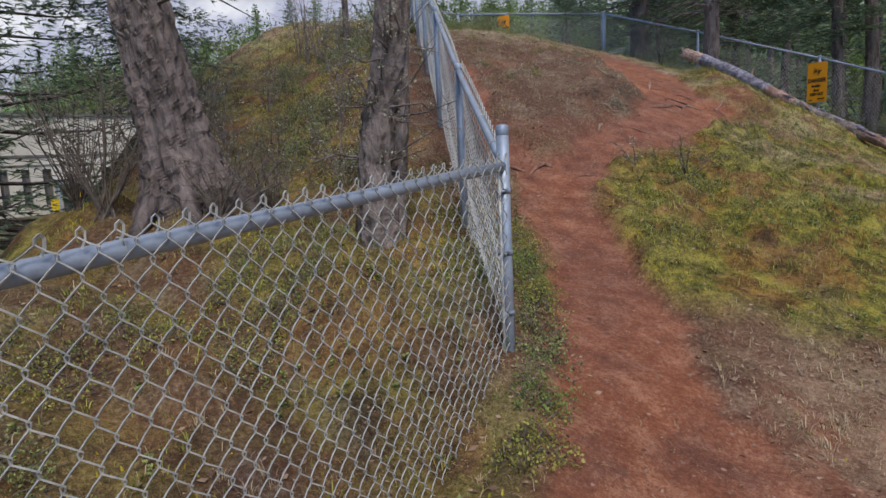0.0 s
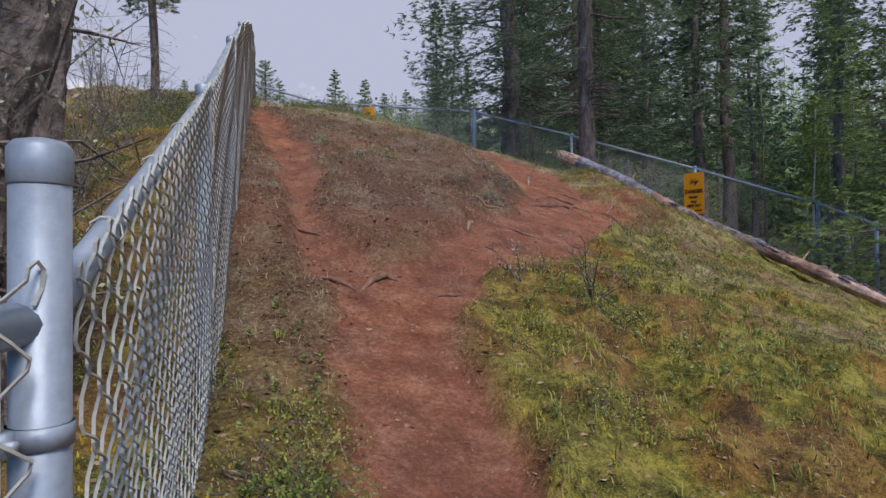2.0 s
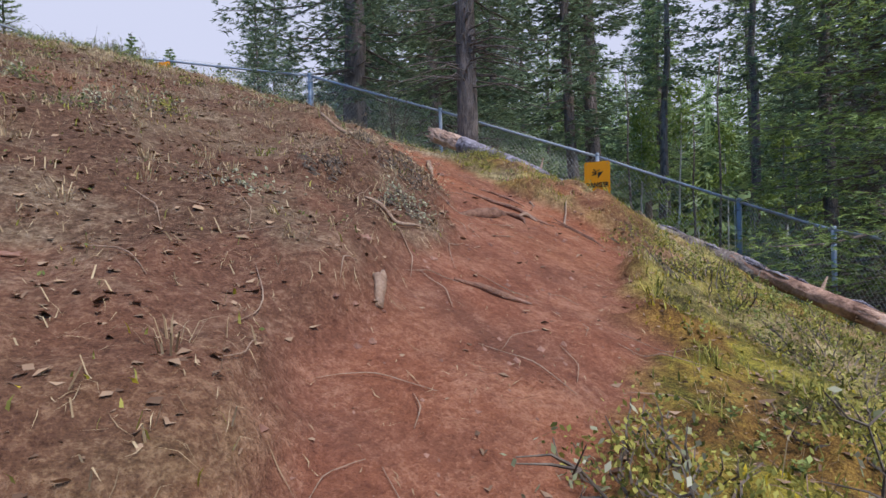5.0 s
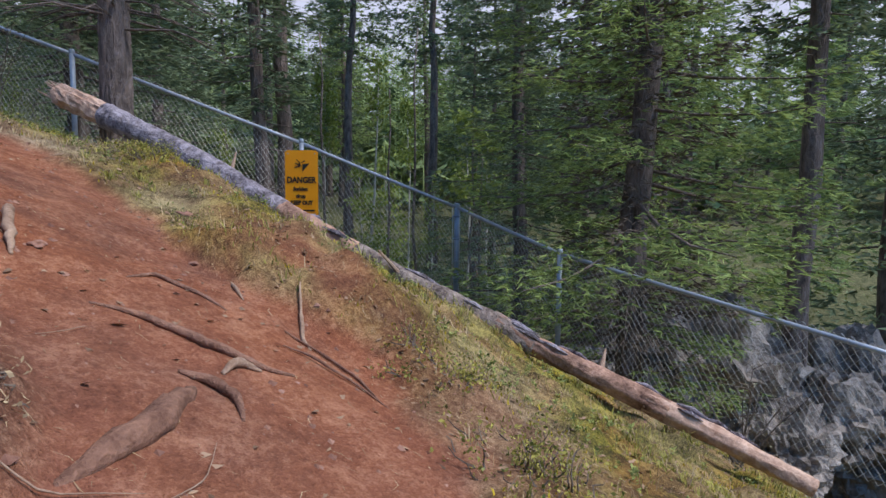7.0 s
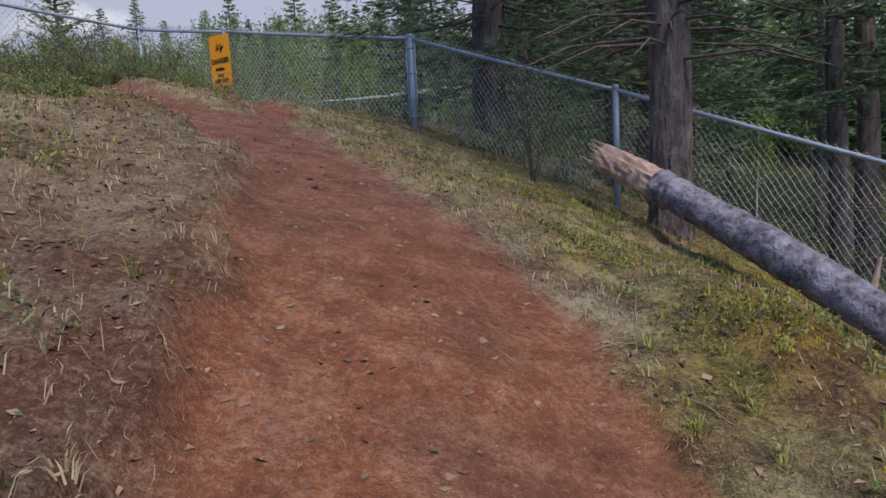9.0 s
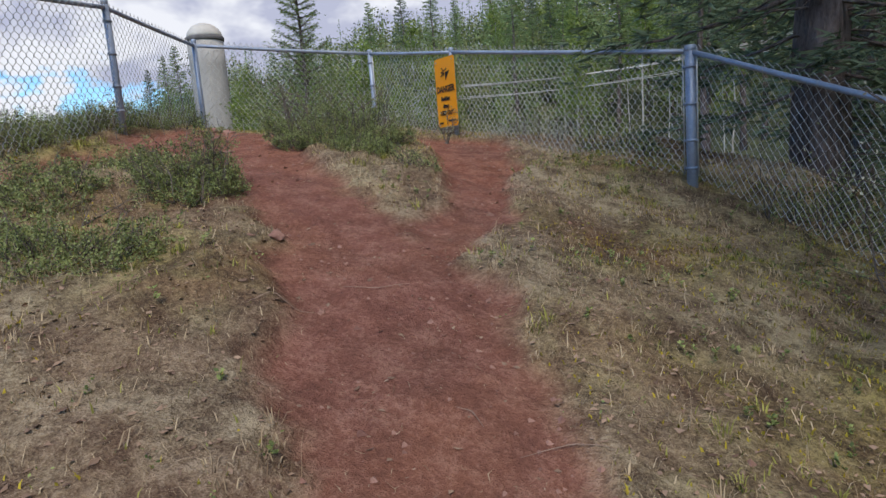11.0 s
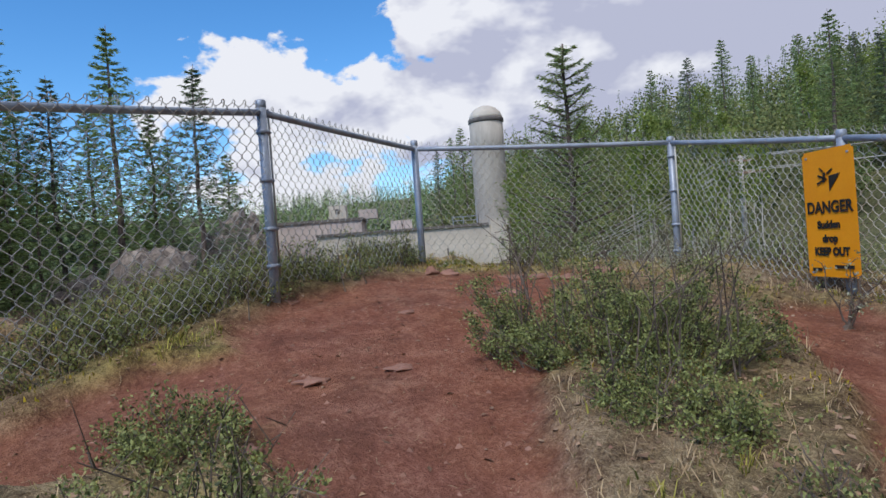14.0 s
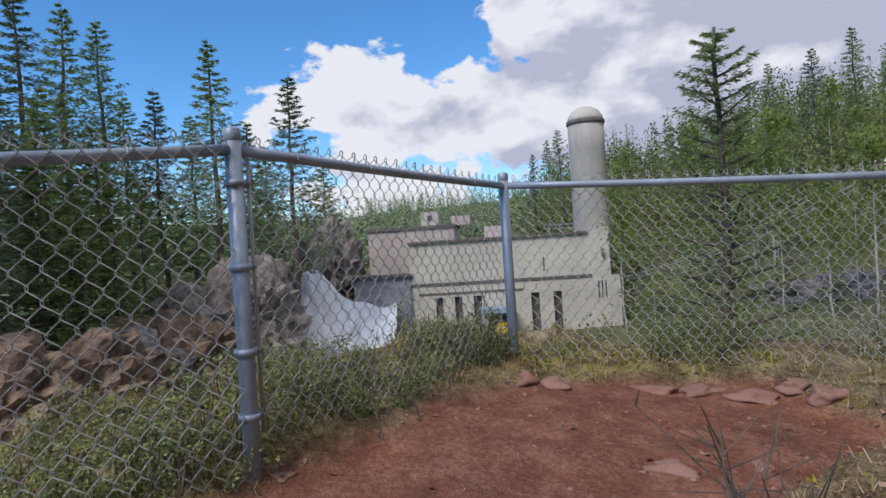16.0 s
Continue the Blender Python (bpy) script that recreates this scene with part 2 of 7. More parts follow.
TRAILS = (
    ((0.9, -9, 1.5), (0.85, -3, 1.4), (0.76, -0.64, 1.25), (0.62, -0.1, 0.85), (0.64, 0.7, 0.74), (0.55, 1.5, 0.68), (0.33, 2.5, 0.66), (0.30, 3.0, 0.78), (0.68, 3.64, 0.5),
     (1.03, 4.15, 0.72), (1.5, 4.7, 0.76), (1.80, 5.2, 0.82), (2.22, 5.9, 1.06), (2.28, 6.5, 1.25), (2.02, 7.1, 1.25), (1.96, 7.8, 1.3), (1.9, 8.6, 1.3), (1.72, 9.4, 1.25),
     (1.56, 10.0, 1.0), (1.35, 10.5, 0.95), (1.1, 10.95, 1.0), (0.75, 11.45, 1.1), (0.3, 11.9, 0.8), (-0.2, 12.3, 0.75), (-0.7, 12.75, 0.68), (-1.3, 13.05, 0.95),
     (-2.1, 13.6, 1.7), (-2.6, 14.6, 1.5), (-2.4, 15.4, 1.2)),
    ((0.3, 3.0, 0.6), (-0.05, 3.4, 0.45), (-0.26, 3.77, 0.40), (-0.45, 4.4, 0.38), (-0.6, 5.04, 0.44), (-0.86, 5.9, 0.46), (-1.16, 6.8, 0.45), (-1.6, 8.2, 0.4), (-2.0, 9.5, 0.3)),
    ((0.75, 11.6, 0.5), (0.72, 12.4, 0.45), (0.73, 12.9, 0.5), (0.4, 13.8, 0.6), (-0.05, 14.8, 0.9), (-0.4, 15.4, 0.9)),
    ((-1.9, 13.3, 1.0), (-2.15, 12.4, 0.75), (-2.3, 11.4, 0.45), (-2.4, 10.2, 0.3)),
)


def smooth(a, b, v):
    u = np.clip((v - a) / (b - a), 0, 1)
    return u * u * (3 - 2 * u)


def glide(v, y):
    u = np.clip((np.asarray(y, float) + 4) / 3, 0, 6.9999)
    i = u.astype(int)
    u = u - i
    v = np.asarray(v)
    a, b, c, d = (v[np.clip(i + k, 0, 7)] for k in (-1, 0, 1, 2))
    return b + 0.5 * u * (c - a + u * (2 * a - 5 * b + 4 * c - d + u * (3 * (b - c) + d - a)))


def relief(x, y):
    x = np.clip(x, -7.5, 9)
    lip = 0.21 * np.exp(-((x - 3.4) / 0.42) ** 2) * smooth(6.3, 7.0, np.asarray(y, float)) * (1 - smooth(9.0, 10.2, np.asarray(y, float)))
    across, along = 0.927 * x - 0.375 * y, -0.375 * x - 0.927 * y
    dip = 0.34 * (1 - smooth(-0.1, 0.5, across)) * smooth(0.0, 0.75, along)
    hollow = 0.42 * smooth(0.4, 2.2, -0.975 * x - 0.22 * y) * smooth(1.0, 2.6, y) * (1 - smooth(8.0, 10.0, y))
    return glide(RISE, y) - hollow + glide(LEAN, y) * x + glide(BOW, y) * x * x + lip - dip


def to_line(x, y, pts):
    """Distance to a line of points, and the width given along it there."""
    best, wide = np.full(np.shape(x), 1e9), np.zeros(np.shape(x))
    for p, q in zip(pts[:-1], pts[1:]):
        dx, dy = q[0] - p[0], q[1] - p[1]
        s = np.clip(((x - p[0]) * dx + (y - p[1]) * dy) / (dx * dx + dy * dy), 0, 1)
        d = np.hypot(x - p[0] - s * dx, y - p[1] - s * dy)
        near = d < best
        best = np.where(near, d, best)
        if len(p) > 2:
            wide = np.where(near, p[2] + s * (q[2] - p[2]), wide)
    return best, wide


def outside(x, y):
    """Distance beyond the rim of the knoll, 0 on it."""
    ring = KNOLL + KNOLL[:1]
    inside = np.zeros(np.shape(x), bool)
    for p, q in zip(ring[:-1], ring[1:]):
        cross = (p[1] > y) != (q[1] > y)
        inside ^= cross & (x < (q[0] - p[0]) * (y - p[1]) / (q[1] - p[1] + 1e-12) + p[0])
    return np.where(inside, 0.0, to_line(x, y, ring)[0])


def waves(x, y, size, seed=0.0):
    """Cheap rolling unevenness, about -1 to 1."""
    z = 0
    for k, (a, b) in enumerate(((0.9, 0.5), (-0.6, 1.1), (1.3, -0.8), (0.3, -1.5))):
        z = z + np.sin((a * x + b * y) / size * 2.1 + seed * (k + 1.7) + 1.3 * np.sin((b * x - a * y) / size + seed + k))
    return z / 4


def lumps(x, y, size, seed=0.0):
    """Smooth random unevenness on a lattice, -1 to 1."""
    u, v = np.asarray(x, float) / size + seed * 3.7, np.asarray(y, float) / size - seed * 1.9
    i, j = np.floor(u), np.floor(v)
    a, b = u - i, v - j
    a, b = a * a * (3 - 2 * a), b * b * (3 - 2 * b)

    def chance(p, q):
        h = np.sin(p * 127.1 + q * 311.7 + seed * 74.7) * 43758.5453
        return (h - np.floor(h)) * 2 - 1

    return (chance(i, j) * (1 - a) + chance(i + 1, j) * a) * (1 - b) + (chance(i, j + 1) * (1 - a) + chance(i + 1, j + 1) * a) * b


def country(x, y):
    dx, dy = x - 0.0, y - 9.0
    r = np.hypot(dx, dy)
    head = np.degrees(np.arctan2(-dx, dy))
    z = np.zeros(np.shape(x))
    table = np.array(COUNTRY, float)
    heads = np.array(HEADINGS, float)
    i = np.clip(np.searchsorted(heads, head) - 1, 0, len(heads) - 2)
    u = (head - heads[i]) / (heads[i + 1] - heads[i])
    u = u * u * (3 - 2 * u)
    reach = np.array(REACH, float)
    j = np.clip(np.searchsorted(reach, r) - 1, 0, len(reach) - 2)
    v = np.clip((r - reach[j]) / (reach[j + 1] - reach[j]), 0, 1)
    v = v * v * (3 - 2 * v)
    z = (table[i, j] * (1 - u) + table[i + 1, j] * u) * (1 - v) + (table[i, j + 1] * (1 - u) + table[i + 1, j + 1] * u) * v
    return z + waves(x, y, 9, 2) * np.clip(r - 12, 0, 30) / 30 * 0.9


def soil_mask(x, y):
    """1 on the bare trodden soil, 0 off it, with ragged edges."""
    rag = lumps(x, y, 0.3, 1) * 0.09 + lumps(x, y, 0.11, 5) * 0.06 + lumps(x, y, 0.9, 2) * 0.06
    m = np.zeros(np.shape(x))
    for line in TRAILS:
        d, w = to_line(x, y, line)
        m = np.maximum(m, 1 - smooth(-0.08, 0.10, d - w / 2 + rag))
    return m


def bare(x, y):
    """Bare soil for the colour: the trodden trail and worn patches between its branches."""
    worn = smooth(2.6, 3.6, y) * (1 - smooth(6.8, 8.4, y)) * smooth(-1.6, -1.0, x + 0.10 * y) * (1 - smooth(1.1, 1.7, x - 0.1 * (y - 4)))
    edge = smooth(7.0, 8.5, y) * (1 - smooth(10.5, 11.5, y)) * smooth(-0.6, 0.4, x) * (1 - smooth(2.6, 3.2, x)) * 0.5
    slope = smooth(2.1, 2.5, x) * (1 - smooth(3.2, 3.7, x)) * smooth(5.2, 5.9, y) * (1 - smooth(7.2, 8.0, y))
    start = smooth(1.0, 1.5, x) * (1 - smooth(2.6, 3.6, x)) * (1 - smooth(0.2, 1.3, y + 0.35 * (x - 1.5)))
    patch = smooth(-0.1, 0.6, lumps(x, y, 0.5, 41) + 0.6 * lumps(x, y, 0.17, 43))
    return np.maximum(soil_mask(x, y), np.maximum((worn + edge).clip(0, 1) * (0.02 + 0.32 * patch), np.maximum(slope * (0.34 + 0.4 * patch), start * (0.38 + 0.5 * patch))))


def hummock(x, y):
    """Grassy cushions on the mossy slopes, 0 to 1."""
    right = smooth(0.65, 1.1, x) * smooth(0.8, 1.7, y) * (1 - smooth(8.0, 9.5, y))
    left = smooth(-0.2, 0.3, -x - 0.23 * y - 0.3)
    return np.clip(right + left + 0.25, 0, 1) * np.clip(0.9 * lumps(x, y, 0.38, 61) + 0.6 * lumps(x, y, 0.15, 63) + 0.1, 0, 1)


def land(x, y, fine=True):
    x, y = np.asarray(x, float), np.asarray(y, float)
    d = outside(x, y)
    z = relief(x, y) - np.minimum(d, 12) * 0.62 * smooth(0, 1.8, d)
    z = z + (country(x, y) - z) * smooth(1.0, 16, d)
    if fine:
        near = 1 - smooth(6, 20, d)
        s = soil_mask(x, y)
        z = z + near * (1 - s) * (0.105 * hummock(x, y) + 0.05 * lumps(x, y, 0.8, 3) + 0.03 * lumps(x, y, 0.24, 7) + 0.014 * lumps(x, y, 0.1, 4))
        z = z - near * s * (0.08 - 0.02 * lumps(x, y, 0.34, 9) - 0.01 * lumps(x, y, 0.12, 6))
    return z


def ground_z(x, y):
    return float(land(np.array([x]), np.array([y]))[0])


# ---------------------------------------------------------------- building blocks


def mesh_np(name, verts, faces, mats=(), index=None, shade=False):
    """A mesh from arrays: faces is an (n, 3) or (n, 4) array, or a list of such arrays."""
    groups = faces if isinstance(faces, list) else [faces]
    groups = [np.asarray(g, np.int32) for g in groups if len(g)]
    me = bpy.data.meshes.new(name)
    verts = np.asarray(verts, np.float32)
    me.vertices.add(len(verts))
    me.vertices.foreach_set("co", verts.ravel())
    loops = np.concatenate([g.ravel() for g in groups])
    sizes = np.concatenate([np.full(len(g), g.shape[1], np.int32) for g in groups])
    me.loops.add(len(loops))
    me.loops.foreach_set("vertex_index", loops)
    me.polygons.add(len(sizes))
    me.polygons.foreach_set("loop_start", np.concatenate([[0], np.cumsum(sizes)[:-1]]).astype(np.int32))
    for m in mats:
        me.materials.append(m)
    if index is not None:
        me.polygons.foreach_set("material_index", np.asarray(index, np.int32))
    me.polygons.foreach_set("use_smooth", np.full(len(sizes), bool(shade)))
    me.update(calc_edges=True)
    return me


def part_np(name, verts, faces, mat, parent=None, label="", shade=False):
    ob = new(name, mesh_np(name, verts, faces, (mat,), None, shade))
    ob.parent = parent
    if label:
        ob["label"] = label
    return ob


def part(name, bm, mat, parent=None, label="", shade=False):
    """Links a bmesh as one mesh object under a thing or a part."""
    me = bpy.data.meshes.new(name)
    bm.to_mesh(me)
    bm.free()
    me.materials.append(mat)
    for p in me.polygons:
        p.use_smooth = shade
    ob = new(name, me)
    ob.parent = parent
    if label:
        ob["label"] = label
    return ob


def thing(name, at, label, category, group="", kind=""):
    ob = new(name)
    ob.empty_display_size = 0.1
    ob.location = at
    return tagged(ob, label, category, group, kind)


def frames_along(pts):
    pts = np.asarray(pts, float)
    d = np.gradient(pts, axis=0)
    d /= np.linalg.norm(d, axis=1)[:, None] + 1e-12
    ref = np.where(np.abs(d[:, 2:3]) > 0.9, [[1.0, 0, 0]], [[0, 0, 1.0]])
    u = np.cross(d, ref)
    u /= np.linalg.norm(u, axis=1)[:, None]
    return pts, d, u, np.cross(d, u)


def tube(pts, radii, sides=8, rough=0.0, seed=0, cap=True):
    """A round bar along points; rough makes it uneven. Returns verts and a list of faces."""
    pts, d, u, v = frames_along(pts)
    n = len(pts)
    radii = np.broadcast_to(np.asarray(radii, float), (n,))
    a = np.linspace(0, 2 * math.pi, sides, endpoint=False)
    rs = np.random.RandomState(seed)
    wob = 1 + rough * (rs.rand(n, sides) - 0.5) * 2 if rough else np.ones((n, sides))
    ring = pts[:, None] + (radii[:, None] * wob)[..., None] * (np.cos(a)[None, :, None] * u[:, None] + np.sin(a)[None, :, None] * v[:, None])
    verts = ring.reshape(-1, 3)
    i, j = np.meshgrid(np.arange(n - 1), np.arange(sides), indexing="ij")
    k = (j + 1) % sides
    quads = np.stack([i * sides + j, i * sides + k, (i + 1) * sides + k, (i + 1) * sides + j], -1).reshape(-1, 4)
    faces = [quads]
    if cap:
        verts = np.concatenate([verts, pts[:1], pts[-1:]])
        j = np.arange(sides)
        k = (j + 1) % sides
        c0, c1, e = n * sides, n * sides + 1, (n - 1) * sides
        faces.append(np.concatenate([np.stack([np.full(sides, c0), k, j], -1), np.stack([np.full(sides, c1), e + j, e + k], -1)]))
    return verts, faces


def rugged(pts, radii, sides=30, step=0.045, depth=0.16, seed=0, fine=1.0):
    """A trunk with furrowed, plated bark."""
    pts, radii = np.asarray(pts, float), np.asarray(radii, float)
    s = np.concatenate([[0], np.cumsum(np.linalg.norm(np.diff(pts, axis=0), axis=1))])
    t = np.arange(0, s[-1], step)
    p = np.stack([np.interp(t, s, pts[:, k]) for k in range(3)], -1)
    r = np.interp(t, s, radii)
    v, f = tube(p, r, sides, 0, 0, False)
    v = v.reshape(len(t), sides, 3)
    a = np.linspace(0, 2 * math.pi, sides, endpoint=False)
    A, T = np.meshgrid(a, t)
    bump = np.zeros_like(A)
    for i in range(A.shape[0]):
        for j in range(A.shape[1]):
            q = Vector((math.cos(A[i, j]) * 2.6 * fine + seed, math.sin(A[i, j]) * 2.6 * fine, T[i, j] * 2.0 * fine))
            n1 = noise.noise(q)
            n2 = noise.noise(Vector((q.x * 3.1, q.y * 3.1, q.z * 2.2)))
            bump[i, j] = n1 * 0.6 + (1 - abs(n2) * 2.4) * 0.6
    v = p[:, None] + (v - p[:, None]) * (1 + depth * bump)[..., None]
    n, j = len(t) * sides, np.arange(sides)
    k, e = (j + 1) % sides, (len(t) - 1) * sides
    ends = np.concatenate([np.stack([np.full(sides, n), k, j], -1), np.stack([np.full(sides, n + 1), e + j, e + k], -1)])
    return np.concatenate([v.reshape(-1, 3), p[:1], p[-1:]]), f + [ends]


def merge(pieces):
    """Joins (verts, [faces]) pieces into one."""
    vs, fs, off = [], {3: [], 4: []}, 0
    for v, faces in pieces:
        vs.append(np.asarray(v))
        for f in faces if isinstance(faces, list) else [faces]:
            f = np.asarray(f)
            if len(f):
                fs[f.shape[1]].append(f + off)
        off += len(v)
    return np.concatenate(vs), [np.concatenate(f) for f in fs.values() if f]


def block(cx, cy, cz, sx, sy, sz):
    """A box with its centre and sizes, as verts and faces."""
    v = np.array([(x, y, z) for x in (-0.5, 0.5) for y in (-0.5, 0.5) for z in (-0.5, 0.5)]) * (sx, sy, sz) + (cx, cy, cz)
    f = np.array([(0, 1, 3, 2), (4, 6, 7, 5), (0, 4, 5, 1), (2, 3, 7, 6), (0, 2, 6, 4), (1, 5, 7, 3)])
    return v, [f]


def boulder(seed, sx, sy, sz, level=2, rough=0.22):
    bm = bmesh.new()
    bmesh.ops.create_icosphere(bm, subdivisions=level, radius=0.5)
    for v in bm.verts:
        n = noise.noise(v.co * 2.6 + Vector((seed * 3.1, seed, 0))) + 0.5 * noise.noise(v.co * 6 + Vector((seed, 4, 1)))
        c = v.co * (1 + rough * n * 2)
        v.co = Vector((c.x * sx, c.y * sy, max(c.z, -0.34) * sz))
    bmesh.ops.smooth_vert(bm, verts=bm.verts, factor=0.5, use_axis_x=True, use_axis_y=True, use_axis_z=True)
    return bm


# ---------------------------------------------------------------- ground


def graded(lo, hi, step, far, grow=1.13):
    mid = list(np.arange(lo, hi + 1e-6, step))
    up, s = [hi], step
    while up[-1] < far:
        s *= grow
        up.append(up[-1] + s)
    down, s = [lo], step
    while down[-1] > -far:
        s *= grow
        down.append(down[-1] - s)
    return np.array(down[:0:-1] + mid + up[1:])


def ground_material():
    m = bpy.data.materials.new("ground_cover")
    m.use_nodes = True
    t = m.node_tree
    bsdf = t.nodes["Principled BSDF"]
    bsdf.inputs["Roughness"].default_value = 0.95
    bsdf.inputs["Specular IOR Level"].default_value = 0.15
    coord = t.nodes.new("ShaderNodeTexCoord")

    def noise_at(scale, detail=6.0, rough=0.6):
        n = node(t, "ShaderNodeTexNoise", Scale=scale, Detail=detail, Roughness=rough)
        link(t, coord.outputs["Object"], n.inputs["Vector"])
        return n.outputs["Fac"]

    def ramp(value, *stops):
        r = t.nodes.new("ShaderNodeValToRGB")
        while len(r.color_ramp.elements) < len(stops):
            r.color_ramp.elements.new(0.5)
        for e, (p, c) in zip(r.color_ramp.elements, stops):
            e.position, e.color = p, (*c, 1)
        link(t, value, r.inputs[0])
        return r.outputs[0]

    def mixed(fac, a, b):
        x = t.nodes.new("ShaderNodeMix")
        x.data_type = "RGBA"
        link(t, fac, x.inputs[0])
        link(t, a, x.inputs[6])
        link(t, b, x.inputs[7])
        return x.outputs[2]

    def attribute(name):
        a = t.nodes.new("ShaderNodeAttribute")
        a.attribute_name = name
        return a.outputs["Fac"]

    big, mid, small = noise_at(1.1), noise_at(5.5), noise_at(38, 5, 0.7)
    grain = noise_at(140, 3, 0.7)
    both = t.nodes.new("ShaderNodeMath")
    both.operation = "MULTIPLY_ADD"
    link(t, small, both.inputs[0])
    both.inputs[1].default_value = 0.6
    link(t, mid, both.inputs[2])
    speck = t.nodes.new("ShaderNodeMath")
    speck.operation = "MULTIPLY_ADD"
    link(t, grain, speck.inputs[0])
    speck.inputs[1].default_value = 0.5
    link(t, small, speck.inputs[2])
    crumb = t.nodes.new("ShaderNodeMath")
    crumb.operation = "MULTIPLY_ADD"
    link(t, grain, crumb.inputs[0])
    crumb.inputs[1].default_value = 0.75
    link(t, both.outputs[0], crumb.inputs[2])
    even = t.nodes.new("ShaderNodeMath")
    even.operation = "MULTIPLY_ADD"
    link(t, mid, even.inputs[0])
    even.inputs[1].default_value = -0.45
    less = t.nodes.new("ShaderNodeMath")
    less.operation = "MULTIPLY_ADD"
    link(t, grain, less.inputs[0])
    less.inputs[1].default_value = 0.45
    link(t, both.outputs[0], less.inputs[2])
    link(t, less.outputs[0], even.inputs[2])
    rich = t.nodes.new("ShaderNodeMath")
    rich.operation = "SUBTRACT"
    link(t, crumb.outputs[0], rich.inputs[0])
    rich.inputs[1].default_value = 0.375
    soil = mixed(ramp(big, (0.42, (0, 0, 0)), (0.62, (1, 1, 1))),
                 ramp(even.outputs[0], (0.55, (0.13, 0.048, 0.035)), (0.80, (0.265, 0.112, 0.079)), (1.02, (0.43, 0.215, 0.16))),
                 ramp(even.outputs[0], (0.55, (0.15, 0.055, 0.034)), (0.80, (0.285, 0.124, 0.077)), (1.02, (0.45, 0.22, 0.145))))
    ochre = ramp(even.outputs[0], (0.55, (0.15, 0.042, 0.022)), (0.80, (0.34, 0.122, 0.062)), (1.02, (0.60, 0.29, 0.17)))
    soil = mixed(attribute("ochre"), soil, ochre)
    damp = ramp(even.outputs[0], (0.55, (0.085, 0.036, 0.026)), (0.80, (0.20, 0.088, 0.06)), (1.02, (0.36, 0.19, 0.13)))
    trodden = node(t, "ShaderNodeTexNoise", Scale=1.7, Detail=7.0, Roughness=0.68)
    turned = node(t, "ShaderNodeMapping")
    turned.inputs["Location"].default_value = (1.9, 5.2, 6.6)
    link(t, coord.outputs["Object"], turned.inputs[0])
    link(t, turned.outputs[0], trodden.inputs["Vector"])
    soil = mixed(ramp(trodden.outputs["Fac"], (0.44, (0, 0, 0)), (0.66, (0.8, 0.8, 0.8))), soil, damp)
    litter = ramp(speck.outputs[0], (0.50, (0.075, 0.047, 0.032)), (0.72, (0.185, 0.12, 0.08)), (0.95, (0.40, 0.30, 0.21)))
    dark = ramp(speck.outputs[0], (0.50, (0.045, 0.024, 0.017)), (0.75, (0.135, 0.07, 0.047)), (0.98, (0.31, 0.19, 0.125)))
    worn = node(t, "ShaderNodeTexNoise", Scale=2.7, Detail=6.0, Roughness=0.65)
    moved = node(t, "ShaderNodeMapping")
    moved.inputs["Location"].default_value = (3.3, 8.1, 1.4)
    link(t, coord.outputs["Object"], moved.inputs[0])
    link(t, moved.outputs[0], worn.inputs["Vector"])
    litter = mixed(ramp(worn.outputs["Fac"], (0.37, (0, 0, 0)), (0.50, (1, 1, 1))), litter, dark)
    moss = ramp(rich.outputs[0], (0.60, (0.032, 0.032, 0.010)), (0.79, (0.165, 0.145, 0.03)), (0.98, (0.42, 0.34, 0.06)))
    rust = ramp(rich.outputs[0], (0.60, (0.06, 0.033, 0.016)), (0.79, (0.20, 0.105, 0.03)), (0.98, (0.40, 0.24, 0.06)))
    patchy = node(t, "ShaderNodeTexNoise", Scale=1.9, Detail=5.0, Roughness=0.6)
    shifted = node(t, "ShaderNodeMapping")
    shifted.inputs["Location"].default_value = (7.3, 2.1, 4.4)
    link(t, coord.outputs["Object"], shifted.inputs[0])
    link(t, shifted.outputs[0], patchy.inputs["Vector"])
    moss = mixed(ramp(patchy.outputs["Fac"], (0.47, (0, 0, 0)), (0.58, (1, 1, 1))), moss, rust)
    dry = ramp(rich.outputs[0], (0.60, (0.12, 0.083, 0.053)), (0.79, (0.32, 0.245, 0.155)), (0.98, (0.58, 0.475, 0.32)))
    wood = ramp(both.outputs[0], (0.55, (0.05, 0.055, 0.03)), (0.80, (0.12, 0.125, 0.06)), (1.0, (0.22, 0.20, 0.11)))
    colour = mixed(attribute("moss"), litter, moss)
    colour = mixed(attribute("dry"), colour, dry)
    colour = mixed(attribute("far"), colour, wood)
    colour = mixed(attribute("soil"), colour, soil)
    link(t, colour, bsdf.inputs["Base Color"])
    height = t.nodes.new("ShaderNodeMath")
    height.operation = "MULTIPLY_ADD"
    link(t, speck.outputs[0], height.inputs[0])
    height.inputs[1].default_value = 0.5
    link(t, mid, height.inputs[2])
    bm = node(t, "ShaderNodeBump", Strength=0.9, Distance=0.05)
    link(t, height.outputs[0], bm.inputs["Height"])
    link(t, bm.outputs[0], bsdf.inputs["Normal"])
    return m


